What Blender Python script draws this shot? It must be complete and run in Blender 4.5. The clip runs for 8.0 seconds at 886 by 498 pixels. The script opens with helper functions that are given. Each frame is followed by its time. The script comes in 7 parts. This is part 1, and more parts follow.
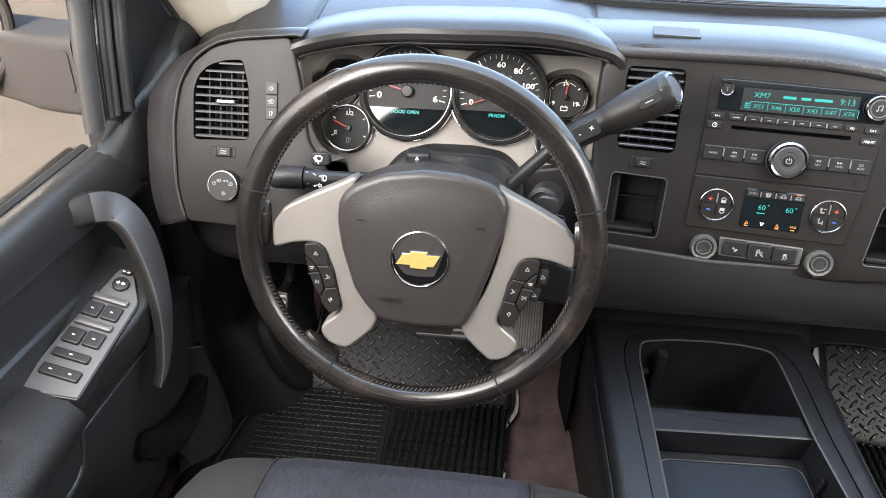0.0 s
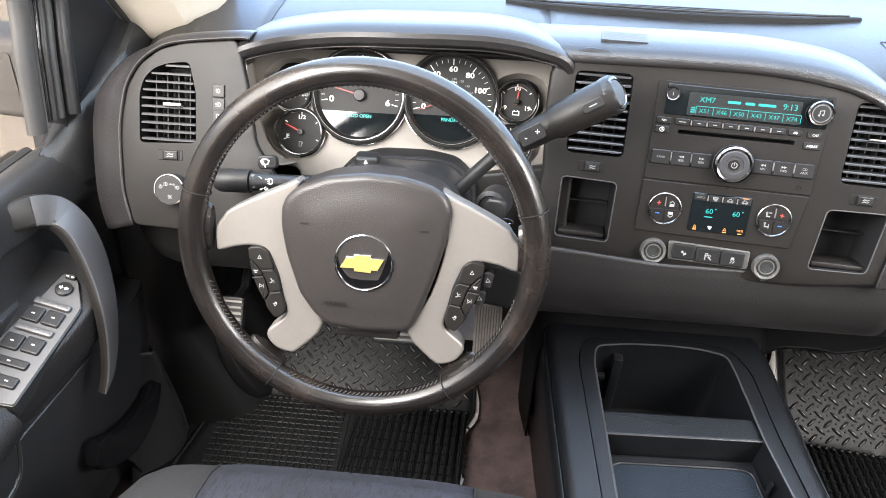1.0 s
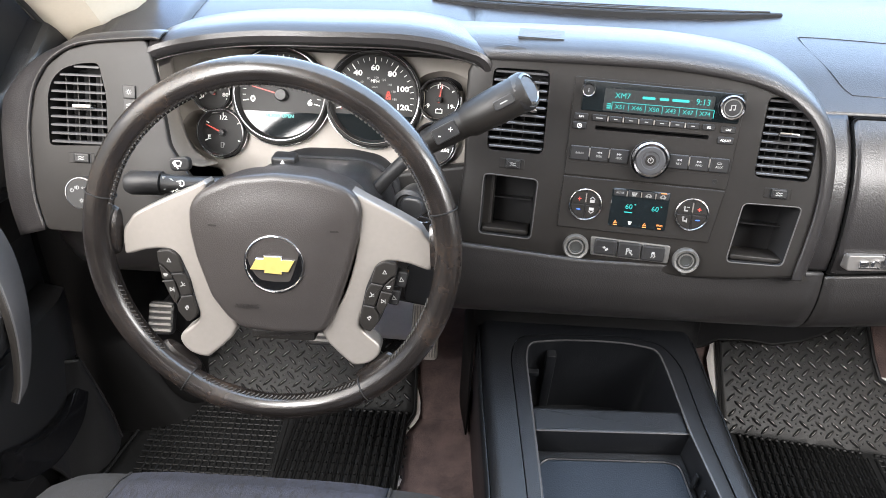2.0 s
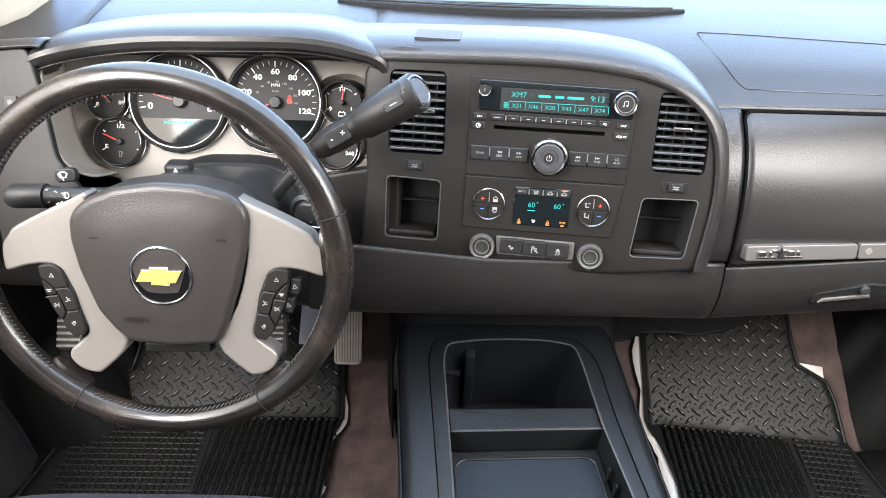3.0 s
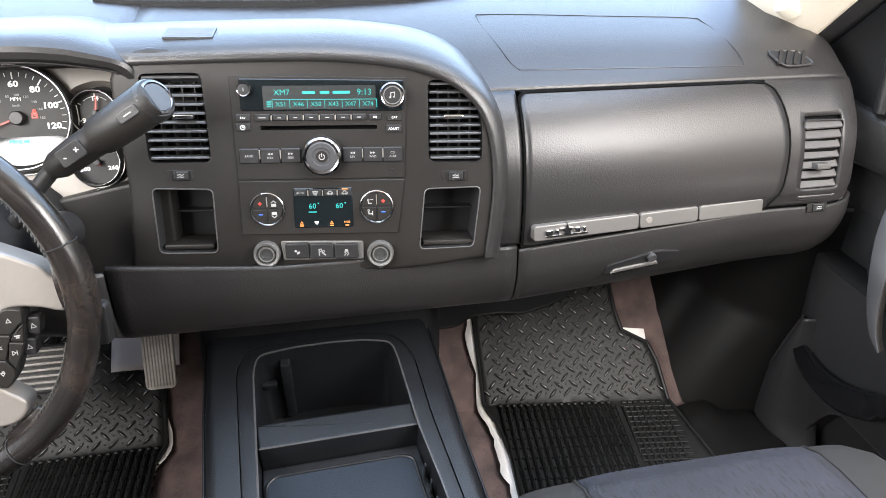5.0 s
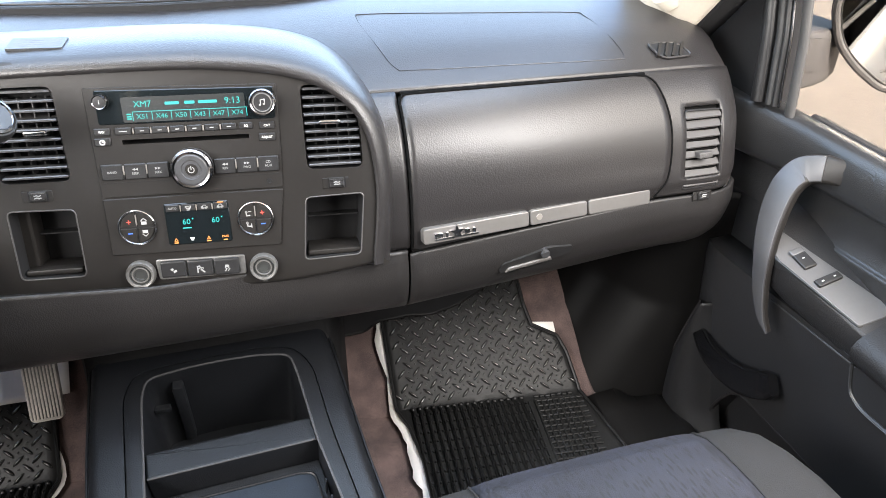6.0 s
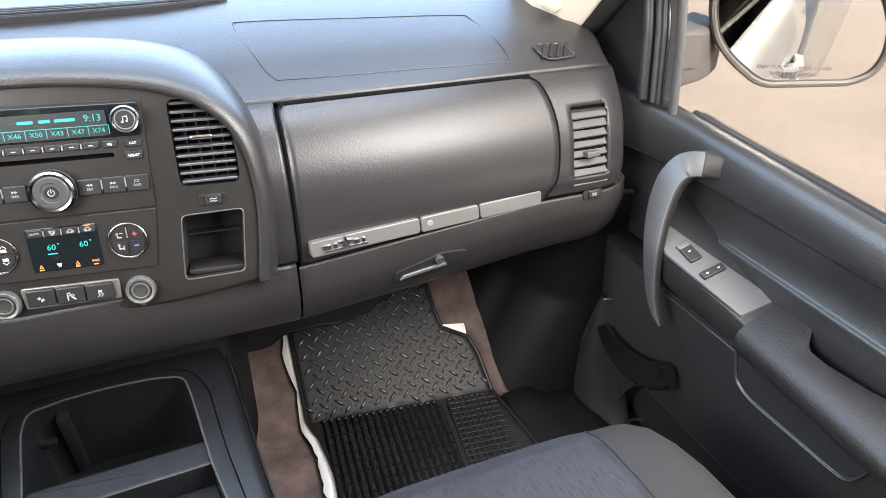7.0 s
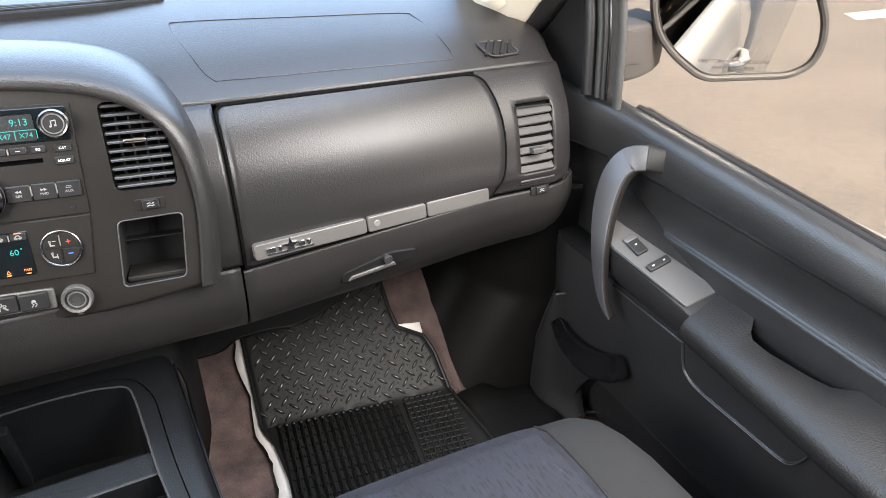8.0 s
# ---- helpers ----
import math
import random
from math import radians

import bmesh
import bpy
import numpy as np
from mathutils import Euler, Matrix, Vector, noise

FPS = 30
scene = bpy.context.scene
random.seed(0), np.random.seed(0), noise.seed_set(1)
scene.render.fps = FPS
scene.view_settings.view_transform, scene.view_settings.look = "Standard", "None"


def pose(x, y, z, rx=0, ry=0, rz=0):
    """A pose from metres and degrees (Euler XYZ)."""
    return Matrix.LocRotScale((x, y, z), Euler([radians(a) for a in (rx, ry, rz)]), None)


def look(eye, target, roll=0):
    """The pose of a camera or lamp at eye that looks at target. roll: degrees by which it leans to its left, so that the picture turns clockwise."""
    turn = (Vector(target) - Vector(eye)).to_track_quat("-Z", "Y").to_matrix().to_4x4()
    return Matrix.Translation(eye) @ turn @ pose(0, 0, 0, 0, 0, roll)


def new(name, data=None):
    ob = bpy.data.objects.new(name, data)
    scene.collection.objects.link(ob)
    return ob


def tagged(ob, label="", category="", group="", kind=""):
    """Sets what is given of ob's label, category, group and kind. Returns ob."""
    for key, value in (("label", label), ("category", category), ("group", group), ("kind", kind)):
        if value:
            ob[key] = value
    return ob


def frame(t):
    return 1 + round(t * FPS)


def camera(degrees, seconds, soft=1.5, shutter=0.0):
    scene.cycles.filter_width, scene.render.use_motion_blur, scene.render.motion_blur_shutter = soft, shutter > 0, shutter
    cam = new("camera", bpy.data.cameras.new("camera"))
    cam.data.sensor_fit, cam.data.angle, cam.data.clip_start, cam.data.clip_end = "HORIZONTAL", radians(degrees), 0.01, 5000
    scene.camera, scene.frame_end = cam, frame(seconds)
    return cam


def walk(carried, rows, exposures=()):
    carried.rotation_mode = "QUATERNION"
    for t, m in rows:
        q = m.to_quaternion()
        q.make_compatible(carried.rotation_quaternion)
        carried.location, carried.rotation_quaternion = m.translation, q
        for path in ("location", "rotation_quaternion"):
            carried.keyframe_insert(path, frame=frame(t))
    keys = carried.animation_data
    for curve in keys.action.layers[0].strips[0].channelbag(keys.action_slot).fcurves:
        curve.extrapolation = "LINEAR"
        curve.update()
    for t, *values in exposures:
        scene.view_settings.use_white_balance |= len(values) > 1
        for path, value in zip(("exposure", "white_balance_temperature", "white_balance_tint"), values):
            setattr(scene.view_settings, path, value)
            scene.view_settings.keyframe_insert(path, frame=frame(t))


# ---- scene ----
cam = camera(66.0, 8.0, soft=0.45)
PATH = [
    (0, (-0.343, -0.23, 0.924), (-0.498, 1.489, -0.087), 1.7),
    (0.5, (-0.329, -0.231, 0.921), (-0.464, 1.498, -0.075), 2.1),
    (1, (-0.301, -0.226, 0.92), (-0.41, 1.508, -0.07), 2.4),
    (2.5, (-0.194, -0.215, 0.919), (-0.192, 1.525, -0.067), 2.3),
    (3, (-0.154, -0.21, 0.922), (-0.099, 1.53, -0.062), 2.1),
    (3.5, (-0.119, -0.203, 0.921), (0.005, 1.532, -0.066), 2.0),
    (4, (-0.087, -0.195, 0.919), (0.113, 1.528, -0.077), 1.8),
    (4.5, (-0.05, -0.19, 0.922), (0.224, 1.518, -0.083), 1.5),
    (5.8, (0.037, -0.179, 0.934), (0.526, 1.464, -0.096), 1.1),
    (6, (0.051, -0.178, 0.931), (0.575, 1.456, -0.097), 1.1),
    (6.5, (0.086, -0.18, 0.935), (0.691, 1.424, -0.096), 1.1),
    (7, (0.117, -0.183, 0.941), (0.801, 1.385, -0.094), 1.3),
    (7.5, (0.137, -0.188, 0.938), (0.874, 1.356, -0.097), 1.3),
    (8, (0.141, -0.19, 0.94), (0.913, 1.336, -0.097), 1.5),
]
walk(cam, [(t, look(eye, target, roll)) for t, eye, target, roll in PATH], [(0.0, 3.14, 6350, 10), (0.5, 3.58, 6350, 10), (1.0, 3.53, 6350, 10), (2.5, 3.48, 6300, 10), (4.5, 3.49, 6350, 10), (6.2, 3.62, 6420, 10), (7.4, 3.55, 6430, 10), (8.0, 3.32, 6450, 10)])

# ---- world, sun, exposure ----
world = bpy.data.worlds.new("world")
scene.world = world
world.use_nodes = True
wn = world.node_tree
sky = wn.nodes.new("ShaderNodeTexSky")
sky.sky_type, sky.sun_disc = "NISHITA", False
sky.sun_elevation, sky.sun_rotation = radians(42), radians(180)
sky.air_density, sky.dust_density = 1.0, 4.5
wn.nodes["Background"].inputs["Strength"].default_value = 0.15
wn.links.new(sky.outputs[0], wn.nodes["Background"].inputs["Color"])
sun = new("sun", bpy.data.lights.new("sun", "SUN"))
sun.data.energy, sun.data.angle, sun.data.color = 2.0, radians(2.0), (1.0, 0.94, 0.86)
sun.matrix_world = look((-0.05, -5.0, 4.6), (0, 0, 0))


def window_light(name, place, target, w, h, watts, colour):
    """Daylight that comes in through a window's opening."""
    ob = new(name, bpy.data.lights.new(name, "AREA"))
    ob.data.shape, ob.data.size, ob.data.size_y = "RECTANGLE", w, h
    ob.data.energy, ob.data.color = watts, colour
    ob.matrix_world = look(place, target)


window_light("windscreen_low_daylight", (0.0, 0.865, 0.905), (0.0, 0.625, 0.493), 1.44, 0.40, 0.36, (0.72, 0.90, 1.0))
window_light("windscreen_high_daylight", (0.0, 0.46, 1.14), (0.0, 0.22, 0.728), 1.40, 0.52, 0.82, (0.76, 0.93, 1.0))
window_light("side_daylight_right", (0.80, -0.02, 1.05), (0.02, 0.50, 0.40), 0.80, 0.45, 3.15, (1.0, 0.96, 0.92))
window_light("side_daylight_left", (-0.83, -0.02, 1.05), (0.25, 0.40, 0.35), 0.80, 0.45, 3.60, (1.0, 0.96, 0.92))


# ---- materials ----
def material(name, base, rough=0.5, metal=0.0, var=0.12, var_scale=9.0, grain=0.0, grain_scale=500.0, grain_kind="noise",
             fine=0.0, fine_scale=1500.0, rough_var=0.08, spec=0.5, coat=0.0, worn=None, stretch=None, flecks=None, specks=0.0):
    """A surface with colour variation at two scales and fine relief, all in metres."""
    m = bpy.data.materials.new(name)
    m.use_nodes = True
    t = m.node_tree
    n, link = t.nodes, t.links.new
    b = n["Principled BSDF"]
    co = n.new("ShaderNodeTexCoord")
    big = n.new("ShaderNodeTexNoise")
    big.inputs["Scale"].default_value, big.inputs["Detail"].default_value = var_scale, 5
    link(co.outputs["Object"], big.inputs["Vector"])
    small = n.new("ShaderNodeTexNoise")
    small.inputs["Scale"].default_value, small.inputs["Detail"].default_value = var_scale * 22, 3
    link(co.outputs["Object"], small.inputs["Vector"])
    mean = n.new("ShaderNodeMath")
    mean.operation = "MULTIPLY_ADD"
    mean.inputs[1].default_value = 0.45
    link(small.outputs["Fac"], mean.inputs[0])
    half = n.new("ShaderNodeMath")
    half.operation = "MULTIPLY"
    half.inputs[1].default_value = 0.55
    link(big.outputs["Fac"], half.inputs[0])
    link(half.outputs[0], mean.inputs[2])
    ramp = n.new("ShaderNodeValToRGB")
    ramp.color_ramp.elements[0].position, ramp.color_ramp.elements[1].position = 0.3, 0.7
    ramp.color_ramp.elements[0].color = (*[c * (1 - var) for c in base], 1)
    ramp.color_ramp.elements[1].color = (*[min(1, c * (1 + var)) for c in base], 1)
    if worn:
        ramp.color_ramp.elements[1].position = 0.54
        e = ramp.color_ramp.elements.new(0.62)
        e.color = (*worn, 1)
    if stretch:
        mp = n.new("ShaderNodeMapping")
        mp.inputs["Scale"].default_value = stretch
        link(co.outputs["Object"], mp.inputs["Vector"])
        link(mp.outputs[0], small.inputs["Vector"])
    link(mean.outputs[0], ramp.inputs[0])
    colour = ramp.outputs[0]
    if flecks:
        fm, vo, fr, mx = (n.new("ShaderNode" + k) for k in ("Mapping", "TexVoronoi", "ValToRGB", "MixRGB"))
        fm.inputs["Scale"].default_value = flecks
        vo.inputs["Scale"].default_value = 1.0
        fr.color_ramp.elements[0].position, fr.color_ramp.elements[1].position = 0.26, 0.40
        fr.color_ramp.elements[0].color, fr.color_ramp.elements[1].color = (0.22, 0.22, 0.28, 1), (1, 1, 1, 1)
        mx.blend_type = "MULTIPLY"
        mx.inputs[0].default_value = 1.0
        link(co.outputs["Object"], fm.inputs["Vector"])
        link(fm.outputs[0], vo.inputs["Vector"])
        link(vo.outputs["Distance"], fr.inputs[0])
        link(colour, mx.inputs[1])
        link(fr.outputs[0], mx.inputs[2])
        colour = mx.outputs[0]
    if specks:
        vo, fr, mk, mu, mx = (n.new("ShaderNode" + k) for k in ("TexVoronoi", "ValToRGB", "ValToRGB", "Math", "MixRGB"))
        vo.inputs["Scale"].default_value = 230.0
        fr.color_ramp.elements[0].position, fr.color_ramp.elements[1].position = 0.07, 0.13
        fr.color_ramp.elements[0].color, fr.color_ramp.elements[1].color = (1, 1, 1, 1), (0, 0, 0, 1)
        mk.color_ramp.elements[0].position, mk.color_ramp.elements[1].position = 0.52, 0.66
        mu.operation = "MULTIPLY"
        mx.inputs[2].default_value = (specks, specks, specks * 0.97, 1)
        link(co.outputs["Object"], vo.inputs["Vector"])
        link(vo.outputs["Distance"], fr.inputs[0])
        link(mean.outputs[0], mk.inputs[0])
        link(fr.outputs[0], mu.inputs[0])
        link(mk.outputs[0], mu.inputs[1])
        link(mu.outputs[0], mx.inputs[0])
        link(colour, mx.inputs[1])
        colour = mx.outputs[0]
    link(colour, b.inputs["Base Color"])
    rr = n.new("ShaderNodeMapRange")
    rr.inputs["To Min"].default_value, rr.inputs["To Max"].default_value = max(0.02, rough - rough_var), min(1, rough + rough_var)
    link(big.outputs["Fac"], rr.inputs["Value"])
    link(rr.outputs[0], b.inputs["Roughness"])
    b.inputs["Metallic"].default_value = metal
    b.inputs["Specular IOR Level"].default_value = spec
    b.inputs["Coat Weight"].default_value = coat
    if grain:
        if grain_kind == "noise":
            g = n.new("ShaderNodeTexNoise")
            g.inputs["Detail"].default_value = 2
            out = g.outputs["Fac"]
        else:
            g = n.new("ShaderNodeTexVoronoi")
            out = g.outputs["Distance"]
        g.inputs["Scale"].default_value = grain_scale
        link(co.outputs["Object"], g.inputs["Vector"])
        bump = n.new("ShaderNodeBump")
        bump.inputs["Strength"].default_value, bump.inputs["Distance"].default_value = grain, 0.0006
        bump.invert = grain_kind == "voronoi"
        link(out, bump.inputs["Height"])
        link(bump.outputs[0], b.inputs["Normal"])
    return m


def glow(name, colour, strength):
    m = bpy.data.materials.new(name)
    m.use_nodes = True
    b = m.node_tree.nodes["Principled BSDF"]
    b.inputs["Base Color"].default_value = (0.01, 0.01, 0.01, 1)
    b.inputs["Emission Color"].default_value = (*colour, 1)
    b.inputs["Emission Strength"].default_value = strength
    b.inputs["Roughness"].default_value = 0.4
    return m


def clear(name, tint=(1, 1, 1), ior=1.18):
    """Thin window glass: see-through with a Fresnel gloss."""
    m = bpy.data.materials.new(name)
    m.use_nodes = True
    n, link = m.node_tree.nodes, m.node_tree.links.new
    n.remove(n["Principled BSDF"])
    if not ior:
        only = n.new("ShaderNodeBsdfTransparent")
        only.inputs["Color"].default_value = (*tint, 1)
        link(only.outputs[0], n["Material Output"].inputs["Surface"])
        return m
    a, g, mix, fr = (n.new("ShaderNode" + k) for k in ("BsdfTransparent", "BsdfGlossy", "MixShader", "Fresnel"))
    a.inputs["Color"].default_value = (*tint, 1)
    g.inputs["Roughness"].default_value = 0.0
    fr.inputs["IOR"].default_value = ior
    link(fr.outputs[0], mix.inputs[0])
    link(a.outputs[0], mix.inputs[1])
    link(g.outputs[0], mix.inputs[2])
    link(mix.outputs[0], n["Material Output"].inputs["Surface"])
    return m


DASH = material("dash_grained_plastic", (0.0165, 0.0153, 0.0154), 0.29, rough_var=0.02, grain=0.30, grain_scale=560, grain_kind="voronoi")
BEZEL = material("bezel_fine_plastic", (0.0124, 0.0112, 0.0103), 0.42, grain=0.12, grain_scale=1400, spec=0.29)
LOWER = material("lower_dash_plastic", (0.0150, 0.0140, 0.0138), 0.40, spec=0.40, grain=0.34, grain_scale=600, grain_kind="voronoi", specks=0.05)
SILL = material("sill_black_plastic", (0.0056, 0.0054, 0.0053), 0.50, grain=0.2, grain_scale=700, spec=0.13)
TREAD = material("tread_rubber", (0.015, 0.015, 0.0145), 0.22, var=0.2, spec=1.0)
CHANNEL = material("channel_grey", (0.040, 0.038, 0.0365), 0.55)
GLOSS = material("glossy_black_plastic", (0.004, 0.004, 0.0045), 0.14)
STRIP = material("trim_strip_silver", (0.138, 0.131, 0.124), 0.42, 0.5, var=0.06)
DIM_INK = material("grey_print", (0.26, 0.26, 0.255), 0.6, var=0.02)
BLACK = material("black_plastic", (0.0140, 0.0138, 0.0142), 0.37, grain=0.22, grain_scale=650, grain_kind="voronoi", spec=0.42)
MATTE = material("matte_black", (0.0105, 0.0105, 0.0112), 0.65, spec=0.25)
CONSOLE = material("console_plastic", (0.0064, 0.007, 0.0083), 0.37, grain=0.32, grain_scale=620, grain_kind="voronoi", spec=0.35, specks=0.10)
RUBBER = material("mat_rubber", (0.0085, 0.0085, 0.0085), 0.44, var=0.35, grain=0.2, grain_scale=900, spec=0.23, specks=0.05)
RING = material("dark_chrome", (0.19, 0.19, 0.2), 0.16, 1.0, var=0.04, rough_var=0.04)
TRAY = material("rubber_tray", (0.008, 0.011, 0.016), 0.42, grain=0.5, grain_scale=600, spec=0.22)
SILVER = material("satin_silver_paint", (0.250, 0.230, 0.210), 0.38, 0.5, var=0.05, grain=0.05, grain_scale=1500)
CLUSTER = material("cluster_silver_paint", (0.255, 0.232, 0.207), 0.42, 0.1, var=0.05)
CHROME = material("chrome", (0.75, 0.75, 0.76), 0.12, 1.0, var=0.04, rough_var=0.04)
LEATHER = material("worn_leather", (0.0075, 0.0064, 0.0060), 0.24, var=0.45, var_scale=14, grain=0.20, grain_scale=800, grain_kind="voronoi", rough_var=0.16, coat=0.30, worn=(0.0225, 0.0160, 0.0122))
HUB = material("hub_leatherette", (0.027, 0.024, 0.0228), 0.31, grain=0.30, grain_scale=800, grain_kind="voronoi")
FABRIC_BLUE = material("seat_fabric_blue", (0.0066, 0.0074, 0.0134), 0.75, var=0.55, var_scale=14, grain=0.6, grain_scale=900, stretch=(1.0, 0.22, 1.0), flecks=(230.0, 55.0, 55.0), specks=0.08)
FABRIC_GREY = material("seat_fabric_charcoal", (0.0048, 0.0046, 0.0050), 0.8, var=0.15, var_scale=30, grain=0.5, grain_scale=1200)
CARPET = material("brown_carpet", (0.068, 0.0455, 0.0415), 0.95, var=0.75, var_scale=26, grain=1.0, grain_scale=900)
PAPER = material("white_paper", (0.78, 0.74, 0.71), 0.8, var=0.05)
CREAM = material("cream_trim", (0.52, 0.47, 0.39), 0.7, var=0.05, grain=0.2, grain_scale=900)
DOORP = material("door_panel_plastic", (0.0180, 0.0180, 0.0183), 0.31, grain=0.30, grain_scale=640, grain_kind="voronoi")
SWITCH = material("switch_panel_silver", (0.108, 0.106, 0.106), 0.4, 0.5, var=0.05)
PULL = material("pull_handle_silver", (0.058, 0.058, 0.061), 0.42, 0.45, var=0.08)
WHITE_INK = material("white_print", (0.75, 0.75, 0.72), 0.6, var=0.02)
RED_INK = material("red_print", (0.6, 0.06, 0.04), 0.5, var=0.02)
GOLD = material("gold_enamel", (0.52, 0.41, 0.13), 0.32, 0.5, var=0.1)
SCREEN = material("screen_black_glass", (0.006, 0.008, 0.009), 0.08, var=0.02, rough_var=0.02)
DIAL = material("gauge_face", (0.0095, 0.009, 0.0086), 0.6, var=0.05)
TEAL = glow("teal_display", (0.03, 0.75, 0.68), 0.11)
TEAL_DIM = glow("dim_teal_display", (0.03, 0.75, 0.68), 0.05)
TEAL_BACK = glow("teal_backlight", (0.003, 0.045, 0.050), 0.012)
AMBER = glow("amber_indicator", (1.0, 0.35, 0.08), 0.2)
RED_GLOW = glow("red_needle", (1.0, 0.10, 0.06), 0.1)
GLASS = clear("window_glass")
# tint added to dim the bright outside against the cabin
SIDE_GLASS = clear("outside_dimming_glass", (0.45, 0.435, 0.41), 0)
PAINT = material("white_car_paint", (0.44, 0.44, 0.43), 0.25, var=0.03, coat=0.6)
HOUSING = material("mirror_housing_grey", (0.105, 0.103, 0.108), 0.45, var=0.05)
MIRROR = bpy.data.materials.new("mirror_silver")
MIRROR.use_nodes = True
for k, v in (("Base Color", (0.85, 0.86, 0.87, 1)), ("Metallic", 1.0), ("Roughness", 0.0)):
    MIRROR.node_tree.nodes["Principled BSDF"].inputs[k].default_value = v
GROUND = material("pale_concrete", (0.278, 0.243, 0.203), 0.9, var=0.22, var_scale=0.9, grain=0.3, grain_scale=60)
VENT_GREY = material("vent_grey_plastic", (0.046, 0.044, 0.043), 0.38, grain=0.1, grain_scale=900)
SLAT = material("vent_slat_plastic", (0.040, 0.040, 0.042), 0.3, grain=0.05)
METAL = material("brushed_pedal_metal", (0.22, 0.215, 0.205), 0.4, 0.8, var=0.3)
BRIGHT = material("worn_bright_metal", (0.42, 0.39, 0.35), 0.38, 0.2, var=0.35, var_scale=60)
# darker, duller than the console plastic: shade under the dash put into colour
UNDER_SHADE = material("underdash_shade_plastic", (0.0060, 0.0058, 0.0060), 0.65, grain=0.2, grain_scale=700, spec=0.15)
ARMREST = material("armrest_grained_vinyl", (0.0115, 0.0112, 0.0115), 0.44, grain=0.50, grain_scale=480, grain_kind="voronoi", spec=0.40)
VOID = material("gap_shade_black", (0.003, 0.003, 0.003), 0.9, spec=0.05)
FORM = material("seal_rubber", (0.02, 0.02, 0.02), 0.55)


# ---- building helpers ----
ORIGIN = {}


def thing(name, at, label, category, group="", kind=""):
    ob = new(name)
    ob.location = at
    ob.empty_display_size = 0.05
    ORIGIN[ob.name] = Vector(at)
    return tagged(ob, label, category, group, kind)


def part(name, bm, mat, parent=None, label="", sharp=32, thick=0.0, kind=""):
    """One mesh object from a bmesh in world coordinates, under a thing or a part."""
    o = ORIGIN[parent.name] if parent else Vector((0, 0, 0))
    if parent:
        bmesh.ops.translate(bm, verts=bm.verts, vec=-o)
    bmesh.ops.recalc_face_normals(bm, faces=bm.faces)
    if thick:
        inside = Vector((-0.05, -0.2, 0.9)) - o
        if sum(f.calc_area() * f.normal.dot(inside - f.calc_center_median()) for f in bm.faces) < 0:
            bmesh.ops.reverse_faces(bm, faces=bm.faces)
    me = bpy.data.meshes.new(name)
    bm.to_mesh(me)
    bm.free()
    me.polygons.foreach_set("use_smooth", [True] * len(me.polygons))
    me.set_sharp_from_angle(angle=radians(sharp))
    me.materials.append(mat)
    ob = new(name, me)
    if parent:
        ob.parent = parent
    ORIGIN[ob.name] = o
    if thick:
        s = ob.modifiers.new("thickness", "SOLIDIFY")
        s.thickness, s.offset = thick, -1
    return tagged(ob, label, kind=kind)


def plane_frame(origin, right, up):
    r = Vector(right).normalized()
    u = (Vector(up) - r * Vector(up).dot(r)).normalized()
    w = r.cross(u)
    return Matrix(((r.x, u.x, w.x, origin[0]), (r.y, u.y, w.y, origin[1]), (r.z, u.z, w.z, origin[2]), (0, 0, 0, 1)))


def at(m, u, v, w=0.0, turn=0.0):
    return m @ pose(u, v, w, 0, 0, turn)


def rrect(w, h, r=0.002, n=4, cx=0.0, cy=0.0):
    r = min(r, w / 2 - 1e-5, h / 2 - 1e-5)
    out = []
    for sx, sy, a0 in ((1, 1, 0), (-1, 1, 90), (-1, -1, 180), (1, -1, 270)):
        for k in range(n + 1):
            a = radians(a0 + 90 * k / n)
            out.append((cx + sx * (w / 2 - r) + r * math.cos(a), cy + sy * (h / 2 - r) + r * math.sin(a)))
    return out


def circle(r, n=28, cx=0.0, cy=0.0):
    return [(cx + r * math.cos(2 * math.pi * k / n), cy + r * math.sin(2 * math.pi * k / n)) for k in range(n)]


def rounded(pts, rad, n=4):
    """A polygon with its corners rounded."""
    out, c = [], len(pts)
    for i in range(c):
        p, a, b = Vector(pts[i]), Vector(pts[i - 1]), Vector(pts[(i + 1) % c])
        d = min(rad, (a - p).length * 0.45, (b - p).length * 0.45)
        s, e = p + (a - p).normalized() * d, p + (b - p).normalized() * d
        for k in range(n + 1):
            f = k / n
            q = s * (1 - f) ** 2 + p * 2 * f * (1 - f) + e * f ** 2
            out.append((q.x, q.y))
    return out


def inset(pts, d):
    c, out = len(pts), []
    area = sum(pts[i - 1][0] * pts[i][1] - pts[i][0] * pts[i - 1][1] for i in range(c))
    sg = 1 if area > 0 else -1
    for i in range(c):
        a, p, b = Vector(pts[i - 1]), Vector(pts[i]), Vector(pts[(i + 1) % c])
        e1, e2 = (p - a), (b - p)
        n1, n2 = Vector((-e1.y, e1.x)), Vector((-e2.y, e2.x))
        nn = (n1.normalized() if n1.length > 1e-9 else n2) + (n2.normalized() if n2.length > 1e-9 else n1)
        if nn.length < 1e-6:
            nn = n1
        nn.normalize()
        q = p + nn * d * sg
        out.append((q.x, q.y))
    return out


